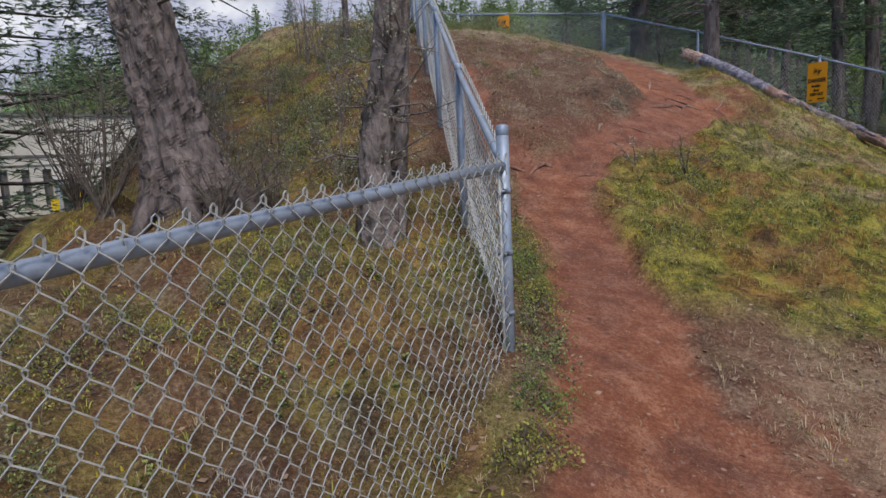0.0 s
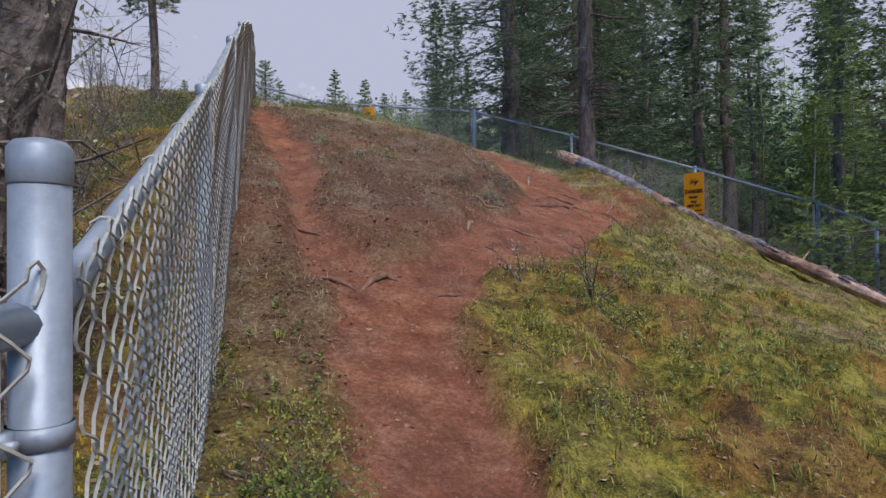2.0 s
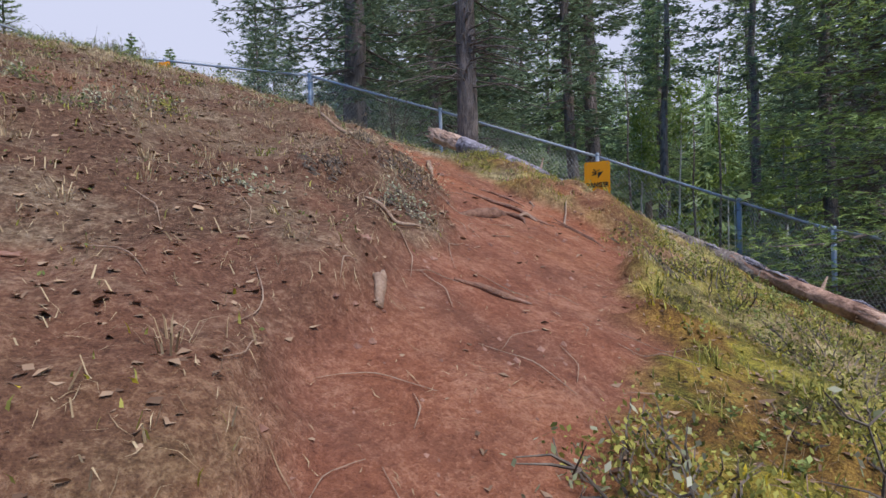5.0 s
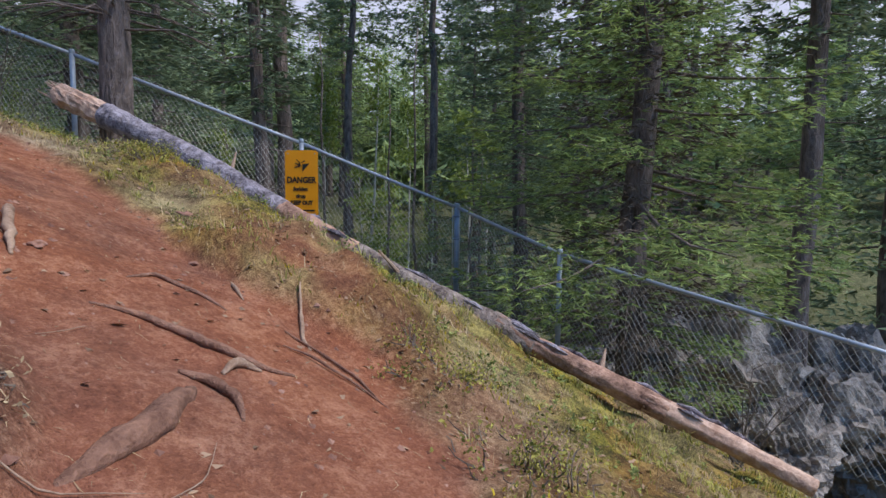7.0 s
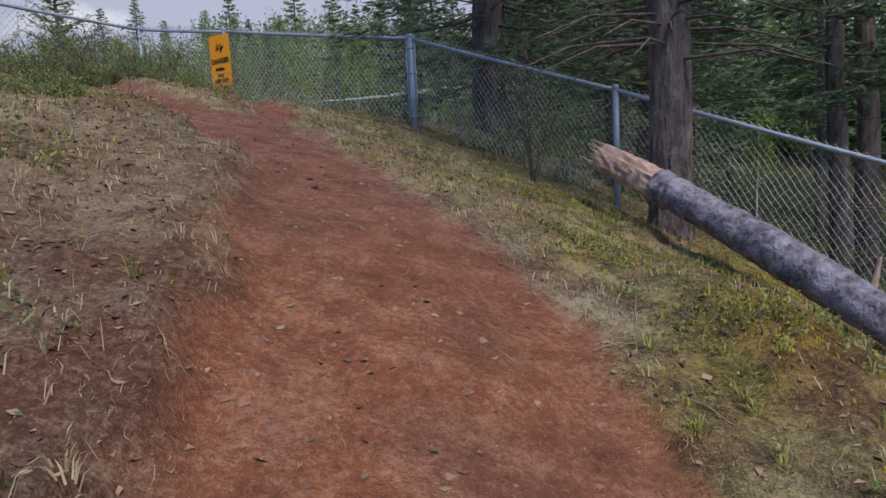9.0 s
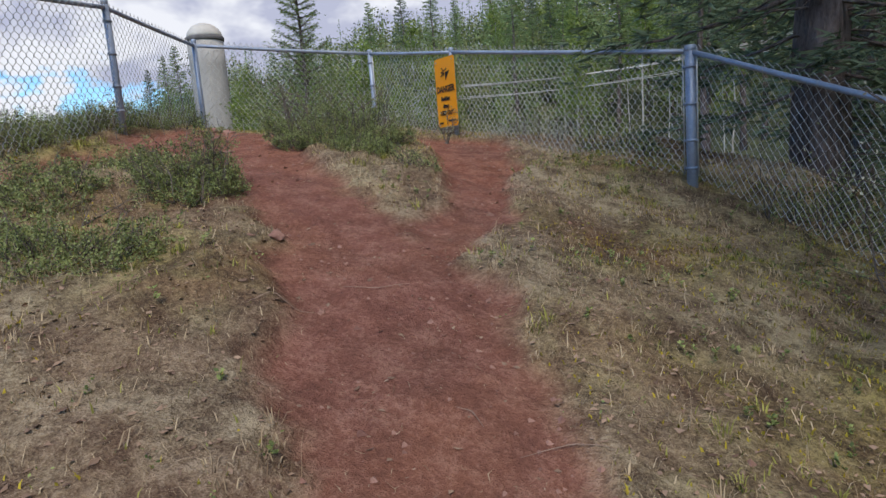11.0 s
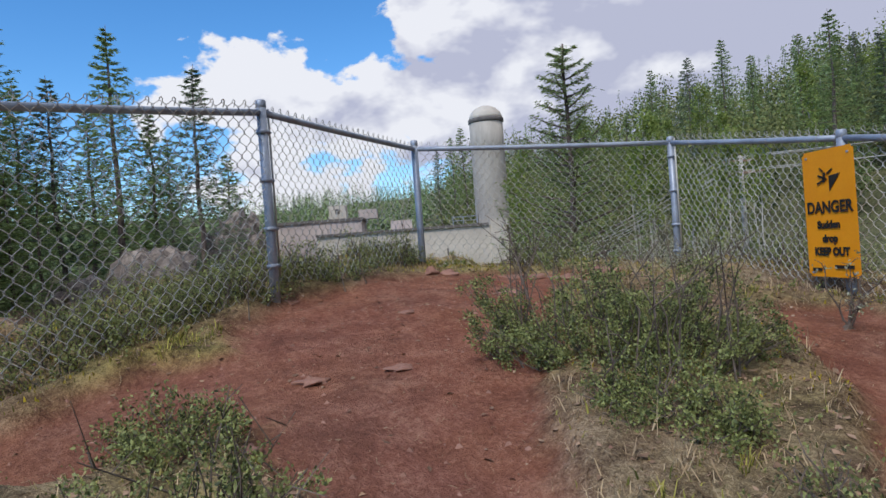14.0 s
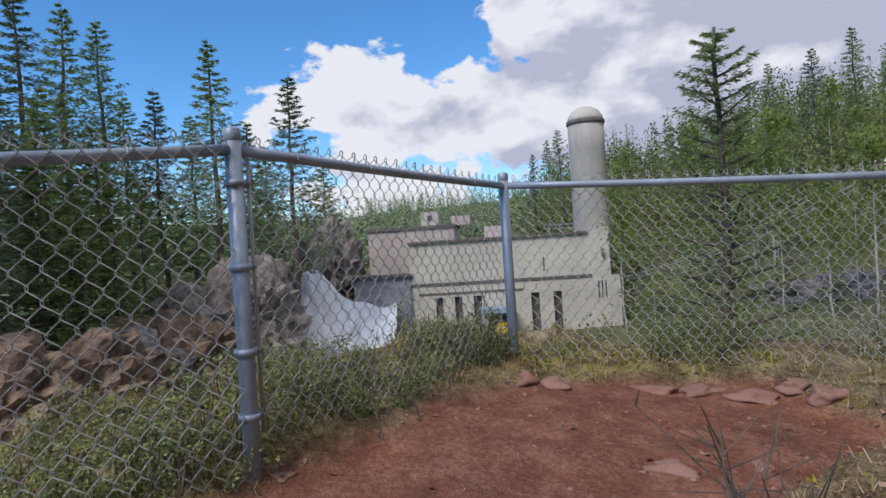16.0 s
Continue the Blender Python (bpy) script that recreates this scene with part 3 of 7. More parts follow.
def cover(x, y):
    """How mossy, how dry-grassy and how wooded the ground is."""
    patch = 1.1 * lumps(x, y, 0.9, 11) + 0.8 * lumps(x, y, 0.3, 13)
    right = smooth(0.55, 0.95, x - 0.62 * np.clip(y - 3.4, 0, 2.4)) * (1 - smooth(7.0, 9.0, y)) * smooth(0.5, 1.4, y + 0.25 * (x - 1.5))
    strip = smooth(2.3, 2.9, x) * (1 - smooth(10.5, 13, y))
    left = smooth(-0.5, 0.1, -x - 0.23 * y - 0.35) * (1 - smooth(9.5, 12.5, y))
    top = smooth(10, 11, y) * (1 - smooth(0.2, 0.6, x)) * (0.45 + 0.3 * smooth(0.4, 1.0, -x)) + smooth(10, 11, y) * smooth(0.6, 1.2, x) * 0.5
    moss = np.clip((right * 1.15 + strip + left * 0.55 + top + 0.18) * (0.75 + 0.5 * patch + 0.18 * right * (1 + np.abs(patch))), 0, 1)
    island = smooth(3.4, 4.2, y) * (1 - smooth(8.5, 10.0, y)) * smooth(-2.6, -2.2, x + 0.23 * y - 2.0) * (1 - smooth(0.9, 1.3, x - 0.35 * np.clip(y - 4.0, 0, 2.5)))
    verge = smooth(0.5, 1.2, y) * (1 - smooth(1.7, 2.5, y)) * smooth(-0.7, -0.4, x) * (1 - smooth(0.1, 0.4, x)) * 0.6
    moss = np.clip(moss * (1 - 0.9 * island) + verge * (0.7 + patch), 0, 1)
    dry = np.clip(smooth(8.3, 10.0, y) * (0.62 + 0.6 * waves(x, y, 0.8, 17)) + 0.7 * (1 - smooth(0.4, 1.6, y)) * smooth(0.9, 1.6, x) + 0.18 * patch + smooth(2.0, 2.8, x) * smooth(2.6, 3.6, y) * (1 - smooth(9, 10, y)) * (0.45 + 0.9 * waves(x, y, 0.55, 19)), 0, 1)
    far = smooth(0.5, 3.0, outside(x, y))
    spill = smooth(2.3, 2.6, x) * (1 - smooth(3.3, 3.9, x)) * smooth(5.3, 5.8, y) * (1 - smooth(6.5, 7.1, y))
    moss = moss * (1 - 0.7 * spill)
    return moss, dry * (1 - 0.5 * moss), far


def build_ground():
    xs, ys = graded(-3.6, 6.6, 0.055, 1500), graded(-3.0, 16.8, 0.055, 1500)
    x, y = np.meshgrid(xs, ys)
    x, y = x.ravel(), y.ravel()
    z = land(x, y)
    nx, ny = len(xs), len(ys)
    i, j = np.meshgrid(np.arange(ny - 1), np.arange(nx - 1), indexing="ij")
    a = i * nx + j
    quads = np.stack([a, a + 1, a + nx + 1, a + nx], -1).reshape(-1, 4)
    me = mesh_np("ground", np.stack([x, y, z], -1), quads, (ground_material(),), None, True)
    moss, dry, far = cover(x, y)
    for name, value in (("soil", bare(x, y)), ("ochre", (1 - 0.9 * smooth(8.6, 10.2, y) * (1 - 0.5 * smooth(12.6, 14.2, y))) * (0.5 + 0.5 * np.maximum(smooth(5.5, 6.6, y), 1 - smooth(3.2, 4.4, y))) * (0.75 + 0.35 * waves(x, y, 0.9, 71)).clip(0, 1)), ("moss", moss), ("dry", dry), ("far", far)):
        at = me.attributes.new(name, "FLOAT", "POINT")
        at.data.foreach_set("value", np.asarray(value, np.float32))
    tagged(new("ground", me), "red dirt trail winding up a mossy hillside knoll", "ground", "", "structure")


build_ground()

# ---------------------------------------------------------------- chain-link fences
DIAMOND = 0.0705
GROUP_FENCE = "runs of chain-link fence"


def weave(p, q, top_p, top_q, tall, seed=0, sag=0.012, thick=0.0022, face=1, pitch=DIAMOND, plain=False):
    """Chain-link fabric between two posts: upright zigzag wires hooked into each other, with bent knuckles above the rail."""
    p, q = np.array(p, float), np.array(q, float)
    length = np.linalg.norm(q - p)
    along = (q - p) / length
    side = np.array([-along[1], along[0]])
    half = pitch / 2
    drop = half * 1.26
    n = max(int(length / half), 2)
    step = length / n
    rows = int(round(tall / drop))
    i = np.arange(n)[:, None]
    k = np.arange(rows + 2)[None, :]
    flip = (i + k) % 2
    s = (i + flip) * step
    rise = 0.045 - (k - 0.35) * drop
    rise = np.where(k == 0, 0.045, rise)
    rs = np.random.RandomState(seed)
    frac = s / length
    z = top_p + (top_q - top_p) * frac + rise
    bow = sag * np.sin(np.pi * frac) * np.sin(np.clip(k / rows, 0, 1) * np.pi) + 0.006 * np.sin(k * 0.55 + i * 0.11 + seed) + face * 0.028
    s = s + 0.003 * np.sin(k * 1.3 + i * 0.7 + seed) + 0.002 * (rs.rand(*z.shape) - 0.5)
    pts = np.stack([p[0] + along[0] * s + side[0] * bow, p[1] + along[1] * s + side[1] * bow, z], -1)
    # the free end on top is bent over into a knuckle
    bent = [pts[:, :1] + np.array([along[0] * a + side[0] * c, along[1] * a + side[1] * c, b]) for a, b, c in ((0.012, -0.026, 0.007), (0.020, -0.008, 0.005), (0.020, 0.010, 0.002), (0.011, 0.019, 0.0), (0.002, 0.012, 0.0))]
    # each wire is a flattened spiral: a leg in front, a hooked bend, a leg behind
    out = np.array([side[0], side[1], 0.0])
    hook = np.array([0, 0, 0.0055])
    turn = np.where(flip == 1, 1.0, -1.0)[..., None]
    over = turn * np.array([along[0], along[1], 0]) * 0.0035
    mid = (pts[:, :-1] + pts[:, 1:]) / 2 + turn[:, :-1] * out * 0.0052
    body = np.stack([pts + hook + over - turn * out * 0.002, pts - hook + over + turn * out * 0.002], 2)
    body[:, 0] = pts[:, :1]
    mid = np.concatenate([mid, pts[:, -1:]], 1)
    body = np.concatenate([body, mid[:, :, None]], 2)
    if not plain:
        pts = np.concatenate(bent + [body.reshape(n, -1, 3)[:, 1:-1]], 1)
    m = pts.shape[1]
    d = np.gradient(pts, axis=1)
    d /= np.linalg.norm(d, axis=2)[..., None] + 1e-9
    u = np.cross(d, np.array([side[0], side[1], 0.0]))
    u /= np.linalg.norm(u, axis=2)[..., None] + 1e-9
    v = np.cross(d, u)
    ring = np.stack([u, -0.5 * u + 0.87 * v, -0.5 * u - 0.87 * v], 2) * thick
    verts = (pts[:, :, None] + ring).reshape(-1, 3)
    a, b, c = np.meshgrid(np.arange(n), np.arange(m - 1), np.arange(3), indexing="ij")
    base = (a * m + b) * 3
    quads = np.stack([base + c, base + (c + 1) % 3, base + 3 + (c + 1) % 3, base + 3 + c], -1).reshape(-1, 4)
    return verts, quads


def post_mesh(x, y, low, top, r, lean=(0, 0)):
    pts = [(x, y, low), (x + lean[0] * 0.5, y + lean[1] * 0.5, (low + top) / 2), (x + lean[0], y + lean[1], top)]
    return tube(pts, r, 16)


def cap_mesh(x, y, top, r):
    zs, rr = (-0.035, -0.033, 0.004, 0.012, 0.016), (r * 1.02, r * 1.06, r * 1.06, r * 0.85, r * 0.3)
    return tube([(x, y, top + z) for z in zs], np.array(rr), 16)


def band_mesh(x, y, z, r, toward):
    ring = tube([(x, y, z - 0.012), (x, y, z + 0.012)], r * 1.09, 16)
    lug = block(x + toward[0] * (r + 0.012), y + toward[1] * (r + 0.012), z, 0.018, 0.018, 0.024)
    bolt = tube([(x + toward[0] * (r + 0.014) - toward[1] * 0.022, y + toward[1] * (r + 0.014) + toward[0] * 0.022, z),
                 (x + toward[0] * (r + 0.014) + toward[1] * 0.022, y + toward[1] * (r + 0.014) - toward[0] * 0.022, z)], 0.006, 6)
    return merge([ring, lug, bolt])


def fence_run(label, posts, tall, ends=(True, True), seed=0, pipe=0.021, face=1, pitch=DIAMOND, plain=False):
    """posts: (x, y, top of post, base, radius, height of the rail's centre) in line. ends: whether this run owns its first and last post."""
    home = thing("chain_link_fence", (posts[0][0], posts[0][1], posts[0][3]), label, "fence", GROUP_FENCE)
    shift = -np.array([posts[0][0], posts[0][1], posts[0][3]])

    def add(name, piece, mat, parent=None, lab="", shade=True):
        return part_np(name, np.asarray(piece[0]) + shift, piece[1], mat, parent or home, lab, shade)

    for k, (x, y, top, base, r, _) in enumerate(posts):
        first, last = k == 0, k == len(posts) - 1
        if (first and not ends[0]) or (last and not ends[1]):
            continue
        ob = add("post", post_mesh(x, y, base - 0.35, top - 0.015, r), M["steel"])
        add("cap", cap_mesh(x, y, top - 0.02, r), M["steel"], ob, "rounded galvanised post cap")
    for k, (a, b) in enumerate(zip(posts[:-1], posts[1:])):
        d = np.array([b[0] - a[0], b[1] - a[1]])
        length = np.linalg.norm(d)
        d /= length
        pts = [(a[0] + d[0] * s, a[1] + d[1] * s, a[5] + (b[5] - a[5]) * s / length - 0.006 * math.sin(math.pi * s / length))
               for s in np.linspace(0.0, length, 7)]
        add("top_rail", tube(pts, pipe, 14), M["steel"])
        v, f = weave((a[0] + d[0] * (a[4] + 0.02), a[1] + d[1] * (a[4] + 0.02)), (b[0] - d[0] * (b[4] + 0.01), b[1] - d[1] * (b[4] + 0.01)),
                     a[5], b[5], tall, seed + k, thick=0.0022 if pitch < 0.075 else 0.0026, face=face, pitch=pitch, plain=plain)
        add("wire_mesh", (v, f), M["wire"], None, "galvanised diamond wire mesh", False)
        ties = []
        for s in np.arange(0.28, length - 0.1, 0.42):
            z = a[5] + (b[5] - a[5]) * s / length
            ring = [(a[0] + d[0] * s - d[1] * 0.0245 * math.cos(w), a[1] + d[1] * s + d[0] * 0.0245 * math.cos(w), z + 0.0245 * math.sin(w)) for w in np.linspace(0, 5.9, 10)]
            ties.append(tube(ring, 0.002, 4))
        if ties:
            tagged(add("wire_tie", merge(ties), M["wire"], None, "thin wire ties round the rail"), kind="stuff")
        for end, sign in ((a, 1), (b, -1)):
            if end[4] > 0.034 or end[2] == 1.036:
                t = (d[0] * sign, d[1] * sign)
                bar = [(end[0] + t[0] * (end[4] + 0.022), end[1] + t[1] * (end[4] + 0.022), end[5] + z) for z in (0.03, -tall + 0.04)]
                add("tension_bar", tube(bar, 0.0075, 6), M["wire"], None, "flat tension bar")
                for z in (-0.12, -0.42, -0.72, -0.95):
                    if -z < tall:
                        add("band", band_mesh(end[0], end[1], end[5] + z, end[4], t), M["steel"], None, "bolted brace band")
    return home


def posts_from(rows):
    return [(x, y, top, base, r, top - drop) for x, y, top, base, r, drop in rows]


def build_fences():
    d = np.array([math.cos(radians(248)), math.sin(radians(248))])
    back = []
    for s in (5.6, 2.9):
        x, y = d * s
        base = ground_z(x, y)
        back.append((x, y, 0.835 - 0.06 * s + 0.12, min(base, 0.835 - 0.06 * s - 0.9), 0.03, 0.05 + 0.07))
    rows = [back[0], (0, 0, 1.036, -0.02, 0.030, 0.20)]
    rows[0] = (rows[0][0], rows[0][1], rows[0][2], rows[0][3], 0.03, 0.12)
    fence_run("low galvanised chain-link fence ending at a capped post beside the trail", posts_from(rows), 1.5, (True, True), 1, 0.0245, -1, 0.081)
    up = [(0, 0, 1.036, -0.02, 0.030, 0.20)]
    for y, top in ((1.8, 1.60), (3.8, 2.50), (5.8, 3.36), (7.75, 4.10), (9.7, 4.80), (11.6, 5.30)):
        x = -3.035 * y / 13.46
        up.append((x, y, top, min(ground_z(x, y), top - 1.1), 0.03, 0.06))
    up.append((-3.035, 13.46, 5.53, 4.36, 0.030, 0.085))
    fence_run("galvanised chain-link fence climbing the slope beside the trail", posts_from(up), 1.2, (False, True), 20, face=-1, pitch=0.076)
    crest = [(-3.035, 13.46, 5.53, 4.36, 0.036, 0.085), (-3.66, 15.235, 5.49, 4.35, 0.030, 0.085), (-2.1, 16.85, 5.35, 4.22, 0.030, 0.06)]
    fence_run("galvanised chain-link fence on the crest above the gorge", posts_from(crest), 1.06, (False, True), 40)
    front = [(-2.1, 16.85, 5.35, 4.22, 0.036, 0.06), (-0.60, 16.04, 5.08, 4.02, 0.030, 0.06), (2.017, 14.644, 4.583, 3.46, 0.045, 0.06)]
    fence_run("chain-link fence with a danger sign at the trail's upper end", posts_from(front), 1.04, (False, True), 60)
    down = [(2.017, 14.644, 4.583, 3.46, 0.045, 0.06), (3.95, 12.78, 3.62, 2.5, 0.03, 0.06), (5.88, 11.02, 2.64, 1.5, 0.03, 0.06), (7.62, 10.01, 1.87, 0.72, 0.036, 0.06)]
    fence_run("chain-link fence running down the wooded slope behind a fallen log", posts_from(down), 1.06, (False, True), 80, plain=True)
    low = [(7.62, 10.01, 1.87, 0.72, 0.036, 0.06), (7.305, 8.23, 1.40, 0.26, 0.03, 0.06), (7.0, 4.9, 0.83, -0.3, 0.03, 0.06), (6.9, 3.0, 0.45, -0.7, 0.03, 0.06),
           (6.8, 1.2, 0.14, -1.0, 0.03, 0.06), (6.7, -0.6, -0.1, -1.25, 0.03, 0.06)]
    fence_run("chain-link fence along the foot of the mossy slope", posts_from(low), 1.06, (False, True), 100, plain=True)


build_fences()

# ---------------------------------------------------------------- danger signs


def text_part(body, size, x, z, parent, squeeze=1.0):
    curve = bpy.data.curves.new("lettering", "FONT")
    curve.body, curve.size, curve.align_x, curve.align_y = body, size, "CENTER", "CENTER"
    curve.extrude, curve.offset = 0.0006, 0.0035
    tmp = bpy.data.objects.new("lettering", curve)
    scene.collection.objects.link(tmp)
    bpy.context.view_layer.update()
    me = bpy.data.meshes.new_from_object(tmp.evaluated_get(bpy.context.evaluated_depsgraph_get()))
    bpy.data.objects.remove(tmp)
    me.materials.clear()
    me.materials.append(M["ink"])
    ob = new("lettering", me)
    ob.parent = parent
    ob.matrix_basis = Matrix.Translation((x, -0.0055, z)) @ Matrix.Rotation(radians(90), 4, "X") @ Matrix.Diagonal((squeeze, 1, 1, 1))
    ob["label"] = "black painted letters"
    return ob


def danger_sign(at, heading, wide, tall, tilt=0.0):
    """A sheet-metal sign hung on the wire; its face looks along -y before it is turned by heading (degrees)."""
    home = thing("danger_sign", at, "orange metal danger sign wired to the chain-link fence", "sign", "danger signs on the fence")
    home.rotation_euler = (0, radians(tilt), radians(heading))
    bm = bmesh.new()
    bmesh.ops.create_cube(bm, size=1)
    bmesh.ops.scale(bm, vec=(wide, 0.003, tall), verts=bm.verts)
    edges = [e for e in bm.edges if abs(e.verts[0].co.y - e.verts[1].co.y) > 0.001]
    bmesh.ops.bevel(bm, geom=edges, offset=0.018, segments=3, affect="EDGES")
    for v in bm.verts:
        v.co.y += 0.004 * math.cos(v.co.z * 3.0)
    panel = part("panel", bm, M["sign"], home, "orange painted sheet metal panel")
    s = tall / 0.78
    ink = []
    # falling pictogram reduced to plain bars, beside a dark wedge
    for x0, z0, x1, z1, w in ((-0.075, 0.235, 0.0, 0.205, 0.012), (-0.02, 0.25, -0.03, 0.19, 0.02), (-0.085, 0.185, -0.02, 0.205, 0.011), (0.0, 0.24, 0.045, 0.265, 0.010),
                              (-0.03, 0.255, -0.06, 0.28, 0.010)):
        dx, dz = x1 - x0, z1 - z0
        l = math.hypot(dx, dz)
        nx, nz = -dz / l * w / 2, dx / l * w / 2
        v = np.array([(x0 + nx, 0, z0 + nz), (x0 - nx, 0, z0 - nz), (x1 - nx, 0, z1 - nz), (x1 + nx, 0, z1 + nz)]) * (wide / 0.42, 1, s)
        ink.append((np.concatenate([v + (0, -0.0065, 0), v + (0, -0.0042, 0)]), [np.array([(0, 1, 2, 3), (7, 6, 5, 4), (0, 4, 5, 1), (1, 5, 6, 2), (2, 6, 7, 3), (3, 7, 4, 0)])]))
    part_np("pictogram_bars", *merge(ink), M["ink"], home, "black splayed bars")
    v = np.array([(0.015, 0, 0.135), (0.015, 0, 0.225), (0.105, 0, 0.235)]) * (wide / 0.42, 1, s)
    part_np("wedge", np.concatenate([v + (0, -0.0065, 0), v + (0, -0.0042, 0)]),
            [np.array([(0, 2, 1), (3, 4, 5)]), np.array([(0, 1, 4, 3), (1, 2, 5, 4), (2, 0, 3, 5)])], M["ink"], home, "black wedge shape")
    text_part("DANGER", 0.098 * s, 0, 0.035 * s, home, 0.93 * wide / 0.42)
    text_part("KEEP OUT", 0.066 * s, 0, -0.235 * s, home, 0.93 * wide / 0.42)
    text_part("Sudden", 0.062 * s, -0.012, -0.07 * s, home, wide / 0.42)
    text_part("drop", 0.062 * s, -0.008, -0.155 * s, home, wide / 0.42)
    for z, spans in ((-0.325, ((0.02, 0.17),)), (-0.345, ((-0.17, -0.09),))):
        for a, b in spans:
            piece = block((a + b) / 2 * wide / 0.42, -0.0055, z * s, (b - a) * wide / 0.42, 0.002, (0.034 if z > -0.2 else 0.020) * s)
            part_np("text_bar", *piece, M["ink"], home, "dark bar of small writing")
    for x, z in ((-0.17, 0.35), (0.17, 0.35), (-0.17, -0.365), (0.17, -0.365)):
        bolt = tube([(x * wide / 0.42, -0.008, z * s), (x * wide / 0.42, 0.02, z * s)], 0.007, 8)
        part_np("bolt", *bolt, M["steel"], panel)
    return home


danger_sign((-0.667, 15.955, 4.565), math.degrees(math.atan2(-0.245, 0.345)), 0.42, 0.79)
danger_sign((5.80, 10.915, 2.095), math.degrees(math.atan2(-0.34, 0.235)), 0.41, 0.785)

# ---------------------------------------------------------------- fallen log


def fallen_log():
    a, b = np.array([3.40, 11.40, 2.93]), np.array([5.45, 5.32, 0.27])
    home = thing("fallen_log", a, "grey fallen log with a splintered pale end beside the fence", "log")
    n = 46
    s = np.linspace(0, 1, n)
    pts = a + (b - a) * s[:, None] + np.stack([0.05 * np.sin(s * 7), 0.03 * np.sin(s * 5 + 1), 0.02 * np.sin(s * 9)], -1)
    gz = land(pts[:, 0], pts[:, 1])
    r = 0.122 - 0.05 * s + 0.006 * np.sin(s * 31)
    pts[:, 2] = np.maximum(pts[:, 2] - 0.03, gz + r * 0.1)
    pts = pts - a
    def stretch(name, lo, hi, share, mat, label, seed, depth, smooth_shade=True):
        i, j = int(n * lo), min(int(n * hi) + 1, n)
        part_np(name, *rugged(pts[i:j], r[i:j] * share, 28, 0.028, depth, seed, 1.6), M[mat], home, label, smooth_shade)

    low = int(n * 0.42)
    stretch("splintered_end", 0.0, 0.14, 0.80, "wood_pale", "pale splintered broken wood", 5, 0.26, False)
    stretch("bark", 0.10, 0.41, 0.96, "bark_grey", "lilac-grey weathered bark", 3, 0.14)
    stretch("stripped_wood", 0.37, 0.56, 0.80, "wood_red", "reddish wood with the bark fallen off", 7, 0.26)
    stretch("bark", 0.52, 0.72, 0.86, "bark_brown", "grey-brown cracked bark", 11, 0.2)
    stretch("stripped_wood", 0.69, 0.86, 0.80, "wood_red", "split reddish wood with pale patches", 13, 0.28)
    stretch("bleached_end", 0.83, 1.0, 0.78, "wood_pale", "bleached split wood at the lower end", 15, 0.28)
    rs = np.random.RandomState(4)
    u = (b - a) / np.linalg.norm(b - a)
    splinters = []
    for k in range(26):
        w = rs.rand() * 6.28
        off = np.array([math.cos(w), 0.3 * math.sin(w), math.sin(w)]) * rs.uniform(0.03, 0.11)
        p = pts[0] + off + u * 0.12
        splinters.append(tube([p, p - u * rs.uniform(0.1, 0.34) + rs.randn(3) * 0.02], np.array([0.018, 0.003]), 5))
    tagged(part_np("splinter", *merge(splinters), M["wood_pale"], home, "pale jagged splinters"), kind="stuff")
    plates = []
    for k in range(34):
        i = rs.randint(low, n - 2)
        w = rs.uniform(-1.2, 2.6)
        side = np.array([math.cos(w), 0.25 * math.cos(w), math.sin(w)])
        c = pts[i] + side * r[i] * 0.98
        q = [c - u * rs.uniform(0.05, 0.16), c + side * 0.012, c + u * rs.uniform(0.05, 0.2)]
        plates.append(tube(q, np.array([0.004, 0.016, 0.003]), 6, 0.25, k))
    tagged(part_np("bark_flake", *merge(plates), M["bark_grey"], home, "loose grey bark flakes"), kind="stuff")
    for i, w, l in ((14, 1.2, 0.16), (26, 2.3, 0.22), (36, 0.8, 0.14)):
        side = np.array([math.cos(w), 0.2, math.sin(w)])
        part_np("branch_stub", *tube([pts[i] + side * r[i] * 0.7, pts[i] + side * (r[i] + l)], np.array([0.02, 0.007]), 7, 0.1, i), M["wood_dry"], home, "broken grey branch stub")


fallen_log()

# ---------------------------------------------------------------- roots, sticks and stones on the trail


def root(label, pts, radii, sides=9, mat="wood_dry", name="exposed_root", category="root", seed=0, sink=0.4):
    """A bent tapering root or stick half sunk in the ground; pts are (x, y, lift)."""
    rs = np.random.RandomState(seed)
    xy = np.array([(p[0], p[1]) for p in pts])
    lift = np.array([p[2] for p in pts])
    t = np.linspace(0, len(pts) - 1, (len(pts) - 1) * 5 + 1)
    k = np.arange(len(pts))
    x, y, h, r = (np.interp(t, k, v) for v in (xy[:, 0], xy[:, 1], lift, np.asarray(radii, float)))
    soft = np.array([0.25, 0.5, 0.25])
    for v in (x, y, h):
        v[1:-1] = np.convolve(v, soft, "valid")
    x[1:-1] += rs.randn(len(x) - 2) * r[1:-1] * 0.1
    y[1:-1] += rs.randn(len(x) - 2) * r[1:-1] * 0.1
    r = r * 0.62
    z = land(x, y) + h * 0.5 + r * (1 - 2 * sink)
    o = np.array([x[0], y[0], z[0]])
    ob = new(name, mesh_np(name, tube(np.stack([x, y, z], -1) - o, r, sides, 0.12, seed)[0], tube(np.stack([x, y, z], -1) - o, r, sides, 0.12, seed)[1], (M[mat],), None, True))
    ob.location = o
    return tagged(ob, label, category)


